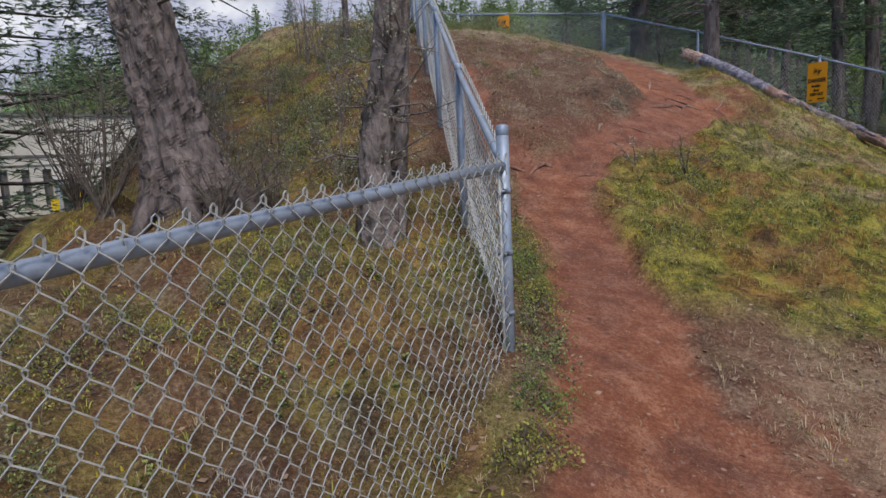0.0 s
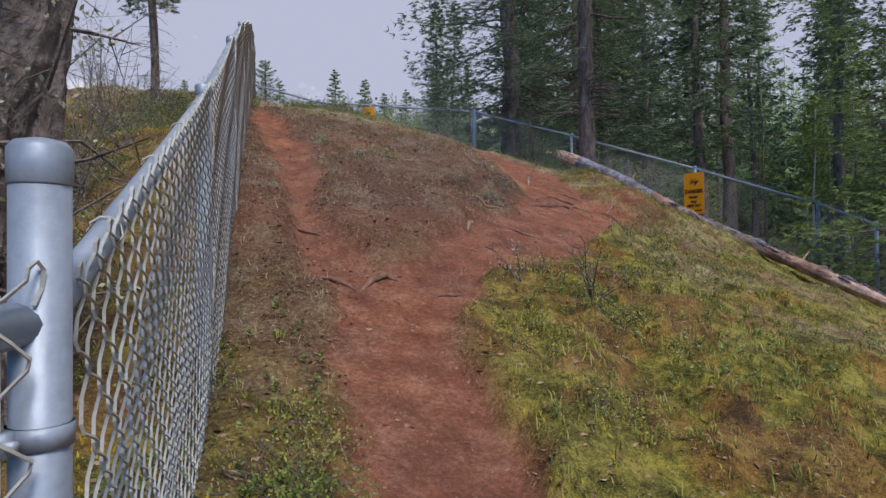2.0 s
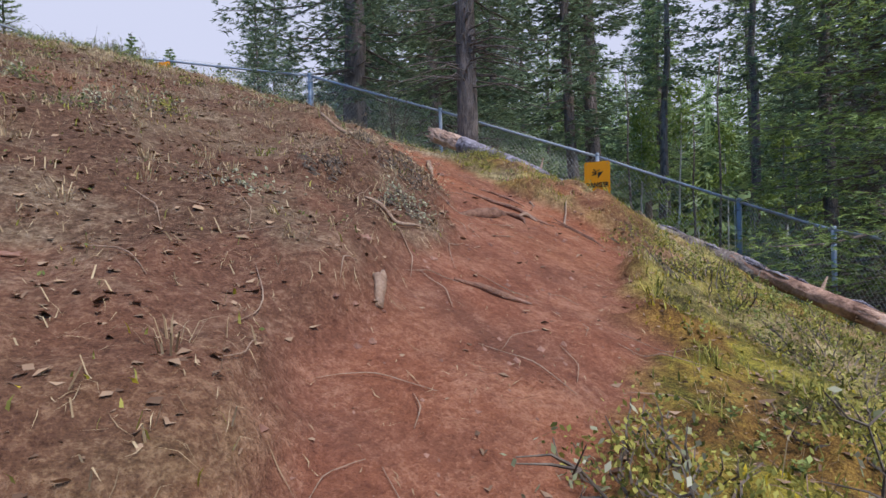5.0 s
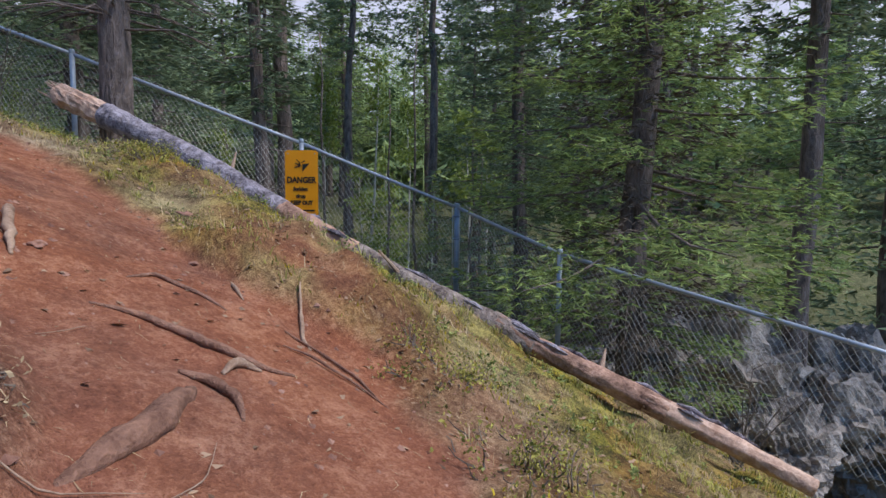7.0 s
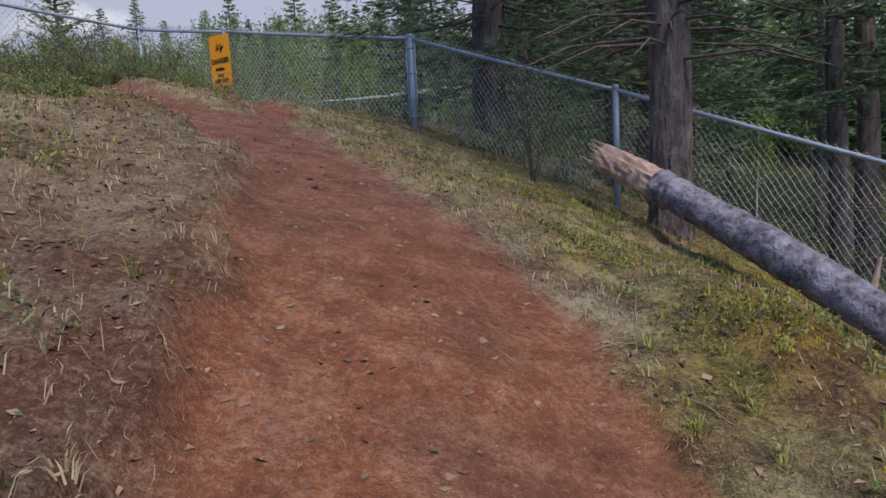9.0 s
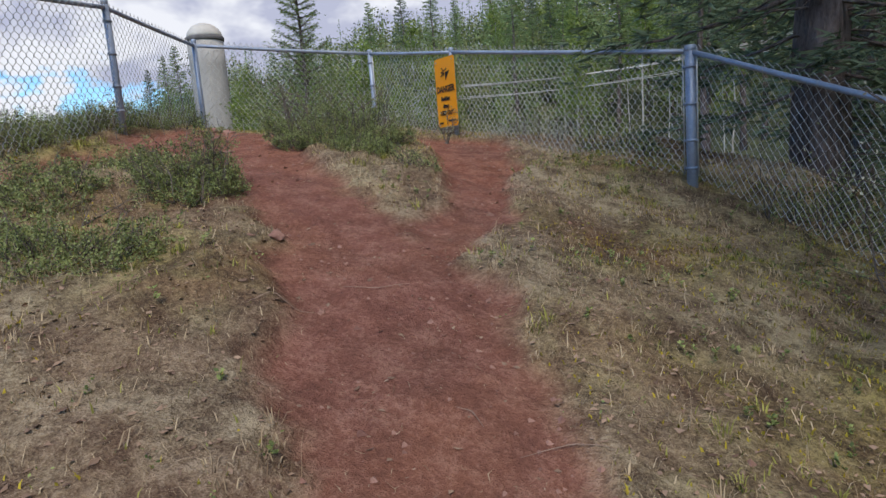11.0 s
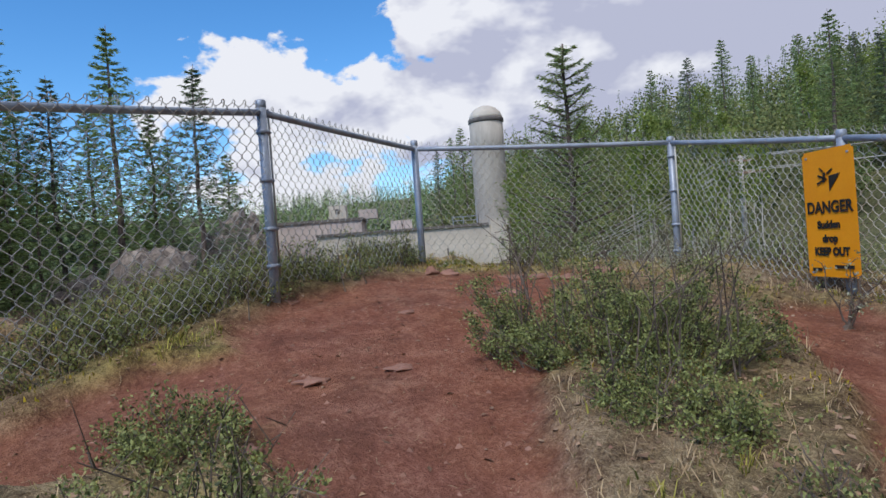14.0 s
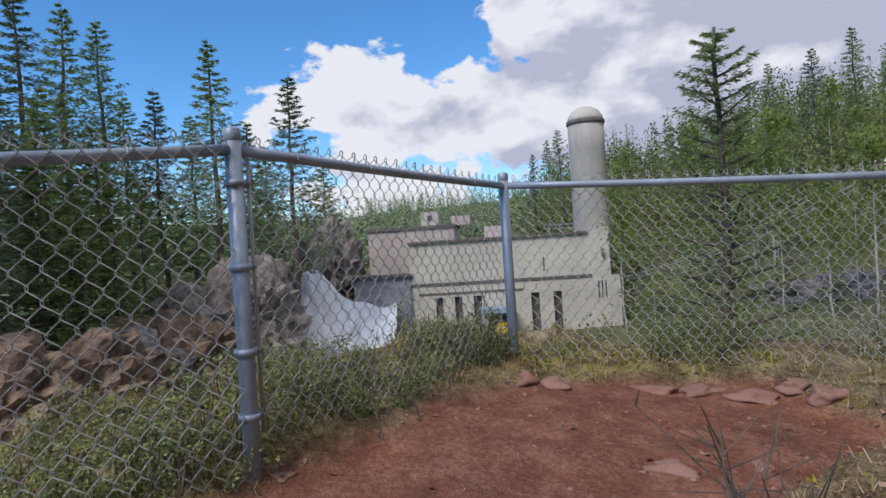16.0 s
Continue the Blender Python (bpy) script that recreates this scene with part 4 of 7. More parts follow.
M["root"] = material("dirt_covered_root", (0.11, 0.05, 0.034), (0.37, 0.20, 0.14), 11, 80, 0.9, 0, 1.0, 0.5)
root("thick worn root arching across the red dirt fork", [(0.07, 3.11, -0.03), (0.15, 3.26, 0.02), (0.24, 3.37, 0.035), (0.32, 3.39, 0.0)], (0.012, 0.028, 0.034, 0.014), 12, "root", seed=1)
root("short grey root lying on the red soil", [(-0.18, 3.30, 0), (-0.06, 3.21, 0.03), (0.06, 3.16, 0)], (0.012, 0.03, 0.012), 10, "root", seed=2)
root("thin dark root at the trail fork's edge", [(-0.34, 3.44, 0), (-0.27, 3.30, 0.015), (-0.19, 3.11, 0)], (0.006, 0.016, 0.008), 8, "root", seed=3)
root("broken root end in the narrow trail branch", [(-0.46, 3.97, 0), (-0.36, 3.92, 0.03), (-0.25, 3.90, 0.0)], (0.008, 0.022, 0.012), 8, "root", seed=14)
root("dark root at the foot of the mossy bank", [(0.56, 3.25, 0), (0.64, 3.31, 0.02), (0.74, 3.36, 0.0)], (0.008, 0.02, 0.012), 8, "root", seed=15)
root("gnarled half-buried root on the worn trail bend", [(1.64, 5.82, -0.02), (1.78, 5.90, 0.03), (1.92, 6.0, 0.05), (2.05, 6.13, 0.0)], (0.022, 0.05, 0.06, 0.03), 14, "root", seed=4, sink=0.62)
root("curved root beside the gnarled one", [(2.07, 6.24, 0.0), (2.14, 6.17, 0.03), (2.16, 6.09, 0.02), (2.12, 5.99, 0)], (0.012, 0.026, 0.022, 0.008), 9, "root", seed=7)
root("short pale root on the trail bend", [(2.2, 6.24, 0.0), (2.27, 6.28, 0.03), (2.35, 6.28, 0.0)], (0.012, 0.026, 0.01), 9, "wood_dry", seed=16)
root("long dark root crossing the trail bend", [(1.98, 6.62, 0), (2.12, 6.56, 0.02), (2.19, 6.47, 0.015), (2.22, 6.38, 0.02), (2.33, 6.31, 0.02), (2.46, 6.26, 0)], (0.006, 0.018, 0.022, 0.024, 0.02, 0.008), 9, "root", seed=5)
root("root on the trail's lower edge", [(2.66, 6.61, 0.01), (2.74, 6.45, 0.02), (2.76, 6.30, 0.02), (2.73, 6.14, 0)], (0.004, 0.009, 0.009, 0.004), 9, "root", seed=6)
root("pale root hanging from the trail bank", [(2.88, 6.82, 0.03), (2.80, 6.70, 0.04), (2.72, 6.58, 0.01), (2.70, 6.50, 0)], (0.006, 0.014, 0.014, 0.006), 8, "wood_dry", seed=13)
root("forked root where the bank is cut", [(2.58, 6.50, 0.01), (2.65, 6.42, 0.03), (2.70, 6.28, 0.02), (2.74, 6.10, 0)], (0.004, 0.009, 0.008, 0.003), 9, "root", seed=17)
root("thin root near the upper bend", [(2.18, 6.85, 0), (2.32, 6.95, 0.015), (2.42, 6.80, 0.01), (2.47, 6.70, 0)], (0.006, 0.015, 0.014, 0.006), 8, "root", seed=10)
root("small root sticking out of the bank", [(2.66, 7.0, 0.0), (2.63, 6.92, 0.03), (2.61, 6.82, 0)], (0.005, 0.014, 0.006), 8, "wood_dry", seed=18)
root("dark root set into the trail", [(1.24, 4.80, 0), (1.38, 4.73, 0.02), (1.50, 4.70, 0.0)], (0.010, 0.024, 0.008), 9, "root", seed=8)
root("bleached stick lying on leaf litter", [(1.00, 5.18, 0.02), (1.05, 5.10, 0.04), (1.12, 5.08, 0.03), (1.24, 5.13, 0.01)], (0.006, 0.014, 0.014, 0.005), 8, "wood_dry", "stick", "stick", 9, 0.1)
root("old branch on the dry bank", [(1.06, 6.72, 0.03), (1.2, 6.62, 0.05), (1.42, 6.56, 0.02)], (0.01, 0.022, 0.008), 8, "wood_dry", "stick", "stick", 19, 0.1)
root("flat pale wood chip on the trail", [(0.93, 4.60, 0.0), (0.90, 4.50, 0.03), (0.87, 4.40, 0.0)], (0.012, 0.036, 0.02), 8, "wood_dry", "wood_chip", "wood chip", 11, 0.35)
root("pale grey root stub set in red soil", [(1.96, 7.30, 0.0), (1.92, 7.18, 0.05), (1.88, 7.02, 0.03), (1.85, 6.88, 0.0)], (0.012, 0.03, 0.028, 0.01), 9, "wood_dry", seed=12, sink=0.3)
for k in range(110):
    rs = np.random.RandomState(100 + k)
    x, y = (rs.uniform(-0.6, 1.9), rs.uniform(3.4, 7.4)) if k < 86 else (rs.uniform(0.2, 3.2), rs.uniform(8.0, 12.2))
    w = rs.uniform(0, 6.28)
    l = rs.uniform(0.10, 0.34)
    root("thin dry twig lying on the ground", [(x, y, 0.01), (x + l / 2 * math.cos(w), y + l / 2 * math.sin(w), 0.025), (x + l * math.cos(w + 0.3), y + l * math.sin(w + 0.3), 0.01)],
         (0.0015, rs.uniform(0.002, 0.004), 0.001), 5, "wood_dry", "twig", "twig", 200 + k, 0.0)


def stone(label, x, y, sx, sy, sz, seed, mat="stone", sink=0.3):
    sx, sy, sz = sx * 0.62, sy * 0.62, sz * 0.6
    bm = boulder(seed, sx, sy, sz, 3, 0.5)
    ob = part("stone", bm, M[mat], None, "", True)
    ob.location = (x, y, ground_z(x, y) - sz * 0.14)
    ob.rotation_euler = (0, 0, seed * 1.7)
    return tagged(ob, label, "stone")


for k, (x, y, sx, sy, sz) in enumerate(((0.02, 11.62, 0.16, 0.11, 0.09), (-0.10, 11.55, 0.10, 0.08, 0.06), (1.15, 11.68, 0.09, 0.07, 0.05), (0.41, 11.64, 0.05, 0.05, 0.04), (0.55, 11.17, 0.09, 0.05, 0.04),
                                      (-0.02, 4.42, 0.08, 0.06, 0.05), (0.92, 4.80, 0.07, 0.06, 0.06), (-1.9, 13.0, 0.22, 0.13, 0.06), (-1.5, 12.5, 0.2, 0.12, 0.05), (-2.3, 13.9, 0.15, 0.1, 0.06),
                                      (-3.2, 15.1, 0.34, 0.24, 0.13), (-2.79, 15.75, 0.5, 0.26, 0.13), (-2.56, 15.85, 0.42, 0.3, 0.12), (-2.26, 16.0, 0.32, 0.24, 0.16), (-2.23, 14.73, 0.36, 0.2, 0.07),
                                      (-3.32, 15.0, 0.3, 0.2, 0.14), (-2.96, 15.55, 0.4, 0.22, 0.1), (-2.45, 16.05, 0.3, 0.2, 0.12), (-3.05, 13.55, 0.2, 0.12, 0.07), (-2.05, 15.0, 0.2, 0.12, 0.05), (-1.7, 13.35, 0.22, 0.14, 0.05), (1.55, 7.35, 0.13, 0.10, 0.05),
                                      (1.95, 7.0, 0.12, 0.1, 0.05), (2.9, 7.9, 0.12, 0.1, 0.08), (2.62, 7.25, 0.1, 0.07, 0.05), (1.1, -0.55, 0.14, 0.1, 0.06))):
    stone("reddish half-buried trail stone", x, y, sx, sy, sz, k + 1)


def scatter(n, seed, box=(-4.2, 8.2, -5.5, 17.5)):
    rs = np.random.RandomState(seed)
    return rs.uniform(box[0], box[1], n), rs.uniform(box[2], box[3], n), rs


def pebbles():
    x, y, rs = scatter(60000, 31)
    s = soil_mask(x, y)
    keep = rs.rand(len(x)) < np.where(s > 0.3, 0.6, 0.02)
    keep &= outside(x, y) <= 0
    x, y = x[keep][:13000], y[keep][:13000]
    n = len(x)
    r = 0.0035 + 0.018 * rs.rand(n) ** 3.4
    z = land(x, y)
    unit = np.array([(1, 0, 0), (0, 1, 0), (-1, 0, 0), (0, -1, 0), (0, 0, 0.7), (0, 0, -0.5)], float)
    tri = np.array([(0, 1, 4), (1, 2, 4), (2, 3, 4), (3, 0, 4), (1, 0, 5), (2, 1, 5), (3, 2, 5), (0, 3, 5)])
    v = np.stack([x, y, z - r * 0.15 - 0.002], -1)[:, None] + unit[None] * r[:, None, None] * (0.7 + 0.6 * rs.rand(n, 6, 1))
    f = (np.arange(n) * 6)[:, None, None] + tri[None]
    ob = part_np("pebbles", v.reshape(-1, 3), f.reshape(-1, 3), M["stone"])
    tagged(ob, "small reddish pebbles strewn over the dirt trail", "pebbles", "", "stuff")


pebbles()

# ---------------------------------------------------------------- grass, moss, straw and litter


def leaf_cloud(rs, centre, out, size, n):
    """n small pointed leaves round the given points, each two triangles."""
    i = rs.randint(0, len(centre), n)
    c = centre[i] + rs.randn(n, 3) * size * 1.1
    d = out[i] * 0.8 + rs.randn(n, 3) * 0.7
    d /= np.linalg.norm(d, axis=1)[:, None] + 1e-9
    s = np.cross(d, rs.randn(n, 3))
    s /= np.linalg.norm(s, axis=1)[:, None] + 1e-9
    l = (size * (0.6 + 0.8 * rs.rand(n)))[:, None]
    v = np.stack([c, c + d * l * 0.5 + s * l * 0.28, c + d * l, c + d * l * 0.5 - s * l * 0.28], 1).reshape(-1, 3)
    return v, (np.arange(n) * 4)[:, None] + np.array([[0, 1, 2, 3]])


def blades(name, x, y, h, w, lean, mat, label, category, rs, per=1):
    """Tapered bent blades, each a quad with a tip."""
    n = len(x)
    a = rs.rand(n) * 2 * math.pi
    side = np.stack([np.cos(a), np.sin(a), np.zeros(n)], -1)
    b = a + 1.57 + rs.randn(n) * 0.6
    fall = np.stack([np.cos(b), np.sin(b), np.zeros(n)], -1)
    base = np.stack([x, y, land(x, y) - 0.006], -1)
    up = np.array([0, 0, 1.0])
    mid = base + up * (h * 0.6)[:, None] + fall * (h * lean * 0.35)[:, None]
    tip = base + up * (h * np.sqrt(np.clip(1 - lean * lean * 0.75, 0.05, 1)))[:, None] + fall * (h * lean)[:, None]
    ww = side * (w / 2)[:, None]
    v = np.stack([base - ww, base + ww, mid + ww * 0.7, mid - ww * 0.7, tip], 1).reshape(-1, 3)
    k = (np.arange(n) * 5)[:, None]
    ob = part_np(name, v, [k + np.array([[0, 1, 2, 3]]), k + np.array([[3, 2, 4]])], mat)
    return tagged(ob, label, category, "", "stuff")


def lawn():
    x, y, rs = scatter(640000, 41, (-5.0, 8.4, -5.5, 17.6))
    ok = outside(x, y) <= 0.5
    x, y = x[ok], y[ok]
    s = np.maximum(soil_mask(x, y), bare(x, y) * 0.8)
    moss, dry, far = cover(x, y)
    off = 1 - smooth(0.05, 0.6, s)
    # blades stand in loose clumps
    clump = smooth(-0.25, 0.55, waves(x, y, 0.16, 21) + 0.6 * waves(x, y, 0.5, 23))
    hum = hummock(x, y)
    u = rs.rand(len(x))
    green = u < off * np.clip(moss * (0.35 + 1.3 * hum) * (0.3 + 0.9 * clump) + 0.03 + 0.25 * hum * moss, 0, 1) * 0.46
    gx, gy = x[green], y[green]
    blades("grass", gx, gy, (0.022 + 0.05 * rs.rand(len(gx)) ** 2.2) * (0.75 + 0.7 * hum[green]), 0.004 + 0.004 * rs.rand(len(gx)), 0.3 + 0.6 * rs.rand(len(gx)), M["grass"],
           "short green and olive grass tufts over the slope", "grass", rs)
    u = rs.rand(len(x))
    yellow = u < off * moss * smooth(0.0, 0.5, lumps(x, y, 0.6, 29) + 0.25) * 0.32
    gx, gy = x[yellow], y[yellow]
    blades("moss", gx, gy, 0.012 + 0.02 * rs.rand(len(gx)), 0.006 + 0.006 * rs.rand(len(gx)), 0.2 + 0.7 * rs.rand(len(gx)), M["moss"], "low yellow-green moss cushions on the slope", "moss", rs)
    u = rs.rand(len(x))
    pale = u < off * np.clip(dry * 0.75 + 0.08 + 0.25 * (1 - moss), 0, 1) * (0.3 + 0.7 * clump) * (0.34 + 0.16 * smooth(10, 11.5, y))
    gx, gy = x[pale], y[pale]
    blades("dry_grass", gx, gy, 0.03 + 0.06 * rs.rand(len(gx)) ** 1.4, 0.0028 + 0.003 * rs.rand(len(gx)), 0.75 + 0.3 * rs.rand(len(gx)), M["straw"],
           "flattened dry straw-coloured grass", "dry grass", rs)


def tufts(name, n, seed, mask, tall, wide, mat, label, category):
    """Tussocks: blades leaning outwards from a common root."""
    x, y, rs = scatter(n, seed, (-4.6, 6.8, -2.5, 16.6))
    keep = (rs.rand(n) < mask(x, y)) & (outside(x, y) <= 0.2)
    x, y = x[keep], y[keep]
    n, per = len(x), 15
    size = np.repeat(0.55 + 0.8 * rs.rand(n), per)
    cx, cy = np.repeat(x, per), np.repeat(y, per)
    m = n * per
    a, r = rs.rand(m) * 6.28, np.sqrt(rs.rand(m))
    out = np.stack([np.cos(a), np.sin(a), np.zeros(m)], -1)
    side = np.stack([-out[:, 1], out[:, 0], np.zeros(m)], -1)
    px, py = cx + out[:, 0] * r * 0.028 * size, cy + out[:, 1] * r * 0.028 * size
    base = np.stack([px, py, land(px, py) - 0.006], -1)
    h = tall * size * (0.5 + 0.7 * rs.rand(m))
    reach = h * (0.25 + 0.85 * r * rs.rand(m) ** 0.5)
    up = np.array([0, 0, 1.0])
    mid = base + up * (h * 0.62)[:, None] + out * (reach * 0.4)[:, None]
    tip = base + up * (h * (1.0 - 0.35 * r))[:, None] + out * reach[:, None]
    ww = side * (wide * (0.7 + 0.6 * rs.rand(m)) / 2)[:, None]
    v = np.stack([base - ww, base + ww, mid + ww * 0.75, mid - ww * 0.75, tip], 1).reshape(-1, 3)
    k = (np.arange(m) * 5)[:, None]
    tagged(part_np(name, v, [k + np.array([[0, 1, 2, 3]]), k + np.array([[3, 2, 4]])], mat), label, category, "", "stuff")


def green_spots(x, y):
    moss, dry, far = cover(x, y)
    off = 1 - smooth(0.02, 0.4, np.maximum(soil_mask(x, y), bare(x, y)))
    beds = smooth(0.0, 0.6, lumps(x, y, 0.5, 15) + 0.5 * lumps(x, y, 0.18, 16) + 0.1)
    return off * np.clip((moss - 0.15) * 1.1 * beds + 0.03, 0, 1)


def straw_spots(x, y):
    moss, dry, far = cover(x, y)
    off = 1 - smooth(0.05, 0.7, soil_mask(x, y))
    beds = smooth(-0.4, 0.5, lumps(x, y, 0.4, 17) + 0.5 * lumps(x, y, 0.15, 18))
    return off * np.clip((0.18 + 0.9 * dry - 0.25 * moss) * beds, 0, 1)


def litter():
    x, y, rs = scatter(190000, 51, (-5.0, 8.4, -5.5, 17.6))
    ok = outside(x, y) <= 0.5
    x, y = x[ok], y[ok]
    s = soil_mask(x, y)
    moss, dry, far = cover(x, y)
    trail = np.minimum.reduce([to_line(x, y, line)[0] for line in TRAILS])
    keep = rs.rand(len(x)) < (1 - 0.72 * s) * (0.28 + 0.25 * (1 - moss)) * (0.15 + 2.3 * (1 - smooth(1.0, 2.4, trail))) * smooth(-0.9, 0.6, waves(x, y, 0.35, 33))
    x, y = x[keep], y[keep]
    n = len(x)
    a = rs.rand(n) * 6.28
    l = 0.012 + 0.065 * rs.rand(n) ** 1.8
    w = 0.0006 + 0.0009 * rs.rand(n)
    d = np.stack([np.cos(a), np.sin(a)], -1)
    e = np.stack([-d[:, 1], d[:, 0]], -1)
    c = np.stack([x, y], -1)
    bend = e * (l * 0.22 * rs.randn(n))[:, None]
    p, m, q = c - d * l[:, None] / 2, c + bend, c + d * l[:, None] / 2
    zp, zm, zq = (land(u[:, 0], u[:, 1]) + 0.004 + 0.012 * rs.rand(n) for u in (p, m, q))
    v = np.stack([np.column_stack([p, zp]), np.column_stack([m - e * w[:, None], zm]), np.column_stack([m + e * w[:, None], zm]), np.column_stack([q, zq])], 1)
    k = (np.arange(n) * 4)[:, None]
    tagged(part_np("straw_litter", v.reshape(-1, 3), np.concatenate([k + np.array([[0, 1, 2]]), k + np.array([[1, 3, 2]])]), M["straw"]), "scattered dry needles and straw on the ground", "litter", "", "stuff")
    x, y, rs = scatter(90000, 57, (-3.6, 6.6, -3.0, 16.6))
    s = soil_mask(x, y)
    trail = np.minimum.reduce([to_line(x, y, line)[0] for line in TRAILS])
    verge = 2.2 * smooth(0.6, 1.2, y) * (1 - smooth(3.6, 4.6, y)) * smooth(-1.0, -0.5, x) * (1 - smooth(0.2, 0.5, x))
    keep = (rs.rand(len(x)) < (1 - 0.8 * s) * (0.2 + 0.6 * (1 - smooth(1.0, 2.4, trail)) + verge)) & (outside(x, y) <= 0.5)
    x, y = x[keep], y[keep]
    n = len(x)
    a, r = rs.rand(n) * 6.28, 0.006 + 0.014 * rs.rand(n) ** 1.7 + 0.009 * (rs.rand(n) > 0.96)
    z = land(x, y) - 0.003
    corner = np.array([(1, 0), (0, 0.55), (-1, 0), (0, -0.55)])
    ca, sa = np.cos(a)[:, None], np.sin(a)[:, None]
    px = x[:, None] + r[:, None] * (corner[:, 0] * ca - corner[:, 1] * sa)
    py = y[:, None] + r[:, None] * (corner[:, 0] * sa + corner[:, 1] * ca)
    pz = z[:, None] + r[:, None] * (0.1 + 0.75 * rs.rand(n, 4) ** 1.5)
    k = (np.arange(n) * 4)[:, None]
    tagged(part_np("dead_leaves", np.stack([px, py, pz], -1).reshape(-1, 3), k + np.array([[0, 1, 2, 3]]), M["litter"]), "small brown dead leaves and bark crumbs", "leaf litter", "", "stuff")



def sprigs(name, n, seed, mask, tall, leaves, size, mat, label):
    """Small leafy plants: leaves set round a short upright stem."""
    x, y, rs = scatter(n, seed, (-3.6, 5.5, -2.0, 16.0))
    keep = (rs.rand(n) < mask(x, y)) & (outside(x, y) <= 0.1)
    x, y = x[keep], y[keep]
    n = len(x)
    h = np.repeat(tall * (0.5 + 0.8 * rs.rand(n)), leaves)
    foot = np.repeat(np.stack([x, y, land(x, y)], -1), leaves, 0)
    lean = np.repeat(rs.randn(n, 2) * 0.35, leaves, 0)
    m = n * leaves
    k = rs.rand(m) ** 0.7
    a = rs.rand(m) * 6.28
    c = foot + np.stack([lean[:, 0] * h * k, lean[:, 1] * h * k, h * k], -1)
    d = np.stack([np.cos(a), np.sin(a), 0.25 + 0.5 * rs.rand(m)], -1)
    d /= np.linalg.norm(d, axis=1)[:, None]
    g = np.cross(d, np.array([0, 0, 1.0]) + rs.randn(m, 3) * 0.35)
    g /= np.linalg.norm(g, axis=1)[:, None] + 1e-9
    l = (size * (0.6 + 0.8 * rs.rand(m)))[:, None]
    v = np.stack([c, c + d * l * 0.55 + g * l * 0.27, c + d * l, c + d * l * 0.55 - g * l * 0.27], 1).reshape(-1, 3)
    tagged(part_np(name, v, (np.arange(m) * 4)[:, None] + np.array([[0, 1, 2, 3]]), mat), label, "plants", "", "stuff")


def leafy_beds(x, y):
    moss, dry, far = cover(x, y)
    off = 1 - smooth(0.02, 0.3, np.maximum(soil_mask(x, y), bare(x, y)))
    beds = smooth(0.15, 0.7, lumps(x, y, 0.42, 25) + 0.5 * lumps(x, y, 0.15, 26))
    verge = smooth(-0.6, -0.3, x) * (1 - smooth(0.1, 0.4, x)) * smooth(-0.8, 0.2, y) * (1 - smooth(2.2, 3.2, y))
    return off * np.clip(moss * beds + 0.5 * verge + 0.02, 0, 1)


def dead_stalks():
    x, y, rs = scatter(30000, 67, (-3.6, 5.8, -2.0, 16.4))
    moss, dry, far = cover(x, y)
    keep = (rs.rand(len(x)) < (1 - smooth(0.05, 0.6, soil_mask(x, y))) * (0.10 + 0.25 * moss * smooth(0.0, 0.6, lumps(x, y, 0.3, 27)))) & (outside(x, y) <= 0.1)
    x, y = x[keep], y[keep]
    n = len(x)
    blades("dead_stalks", x, y, 0.05 + 0.11 * rs.rand(n) ** 2, 0.0018 + 0.0014 * rs.rand(n), 0.1 + 0.6 * rs.rand(n), M["straw"], "thin bleached dead stalks standing in the moss", "dead stalks", rs)


def herbs():
    """Small round-leaved plants low on the mossy slopes."""
    x, y, rs = scatter(90000, 63, (-5.0, 8.0, -3.0, 17.0))
    s = soil_mask(x, y)
    moss, dry, far = cover(x, y)
    beds = smooth(0.05, 0.5, waves(x, y, 0.35, 81) + 0.5 * waves(x, y, 0.13, 83))
    keep = (rs.rand(len(x)) < (1 - s) * beds * (0.12 + 0.6 * moss)) & (outside(x, y) <= 0.3)
    x, y = x[keep][:26000], y[keep][:26000]
    n = len(x)
    base = np.stack([x, y, land(x, y) + 0.012 + 0.035 * rs.rand(n) ** 2], -1)
    v, f = leaf_cloud(rs, base, np.tile([0, 0, 0.25], (n, 1)), 0.013, n * 2)
    tagged(part_np("ground_herbs", v, f, M["herb"]), "small green and grey-green herbs scattered over the slopes", "herbs", "", "stuff")


M["herb"] = material("low_herb_leaves", (0.075, 0.105, 0.03), (0.36, 0.41, 0.13), 2.0, 12, 0.7, 0, 0, 0.7, "island", 0.3, 0.25)
lawn()
tufts("grass_tufts", 15000, 45, green_spots, 0.056, 0.0055, M["grass"], "green and olive grass tussocks on the mossy slope", "grass")
tufts("straw_tufts", 17000, 46, straw_spots, 0.055, 0.0042, M["straw"], "bleached dry grass tussocks", "dry grass")
litter()
herbs()
sprigs("leafy_plants", 16000, 65, leafy_beds, 0.06, 16, 0.02, M["herb"], "small fresh green leafy plants among the moss")
dead_stalks()

# ---------------------------------------------------------------- shrubs


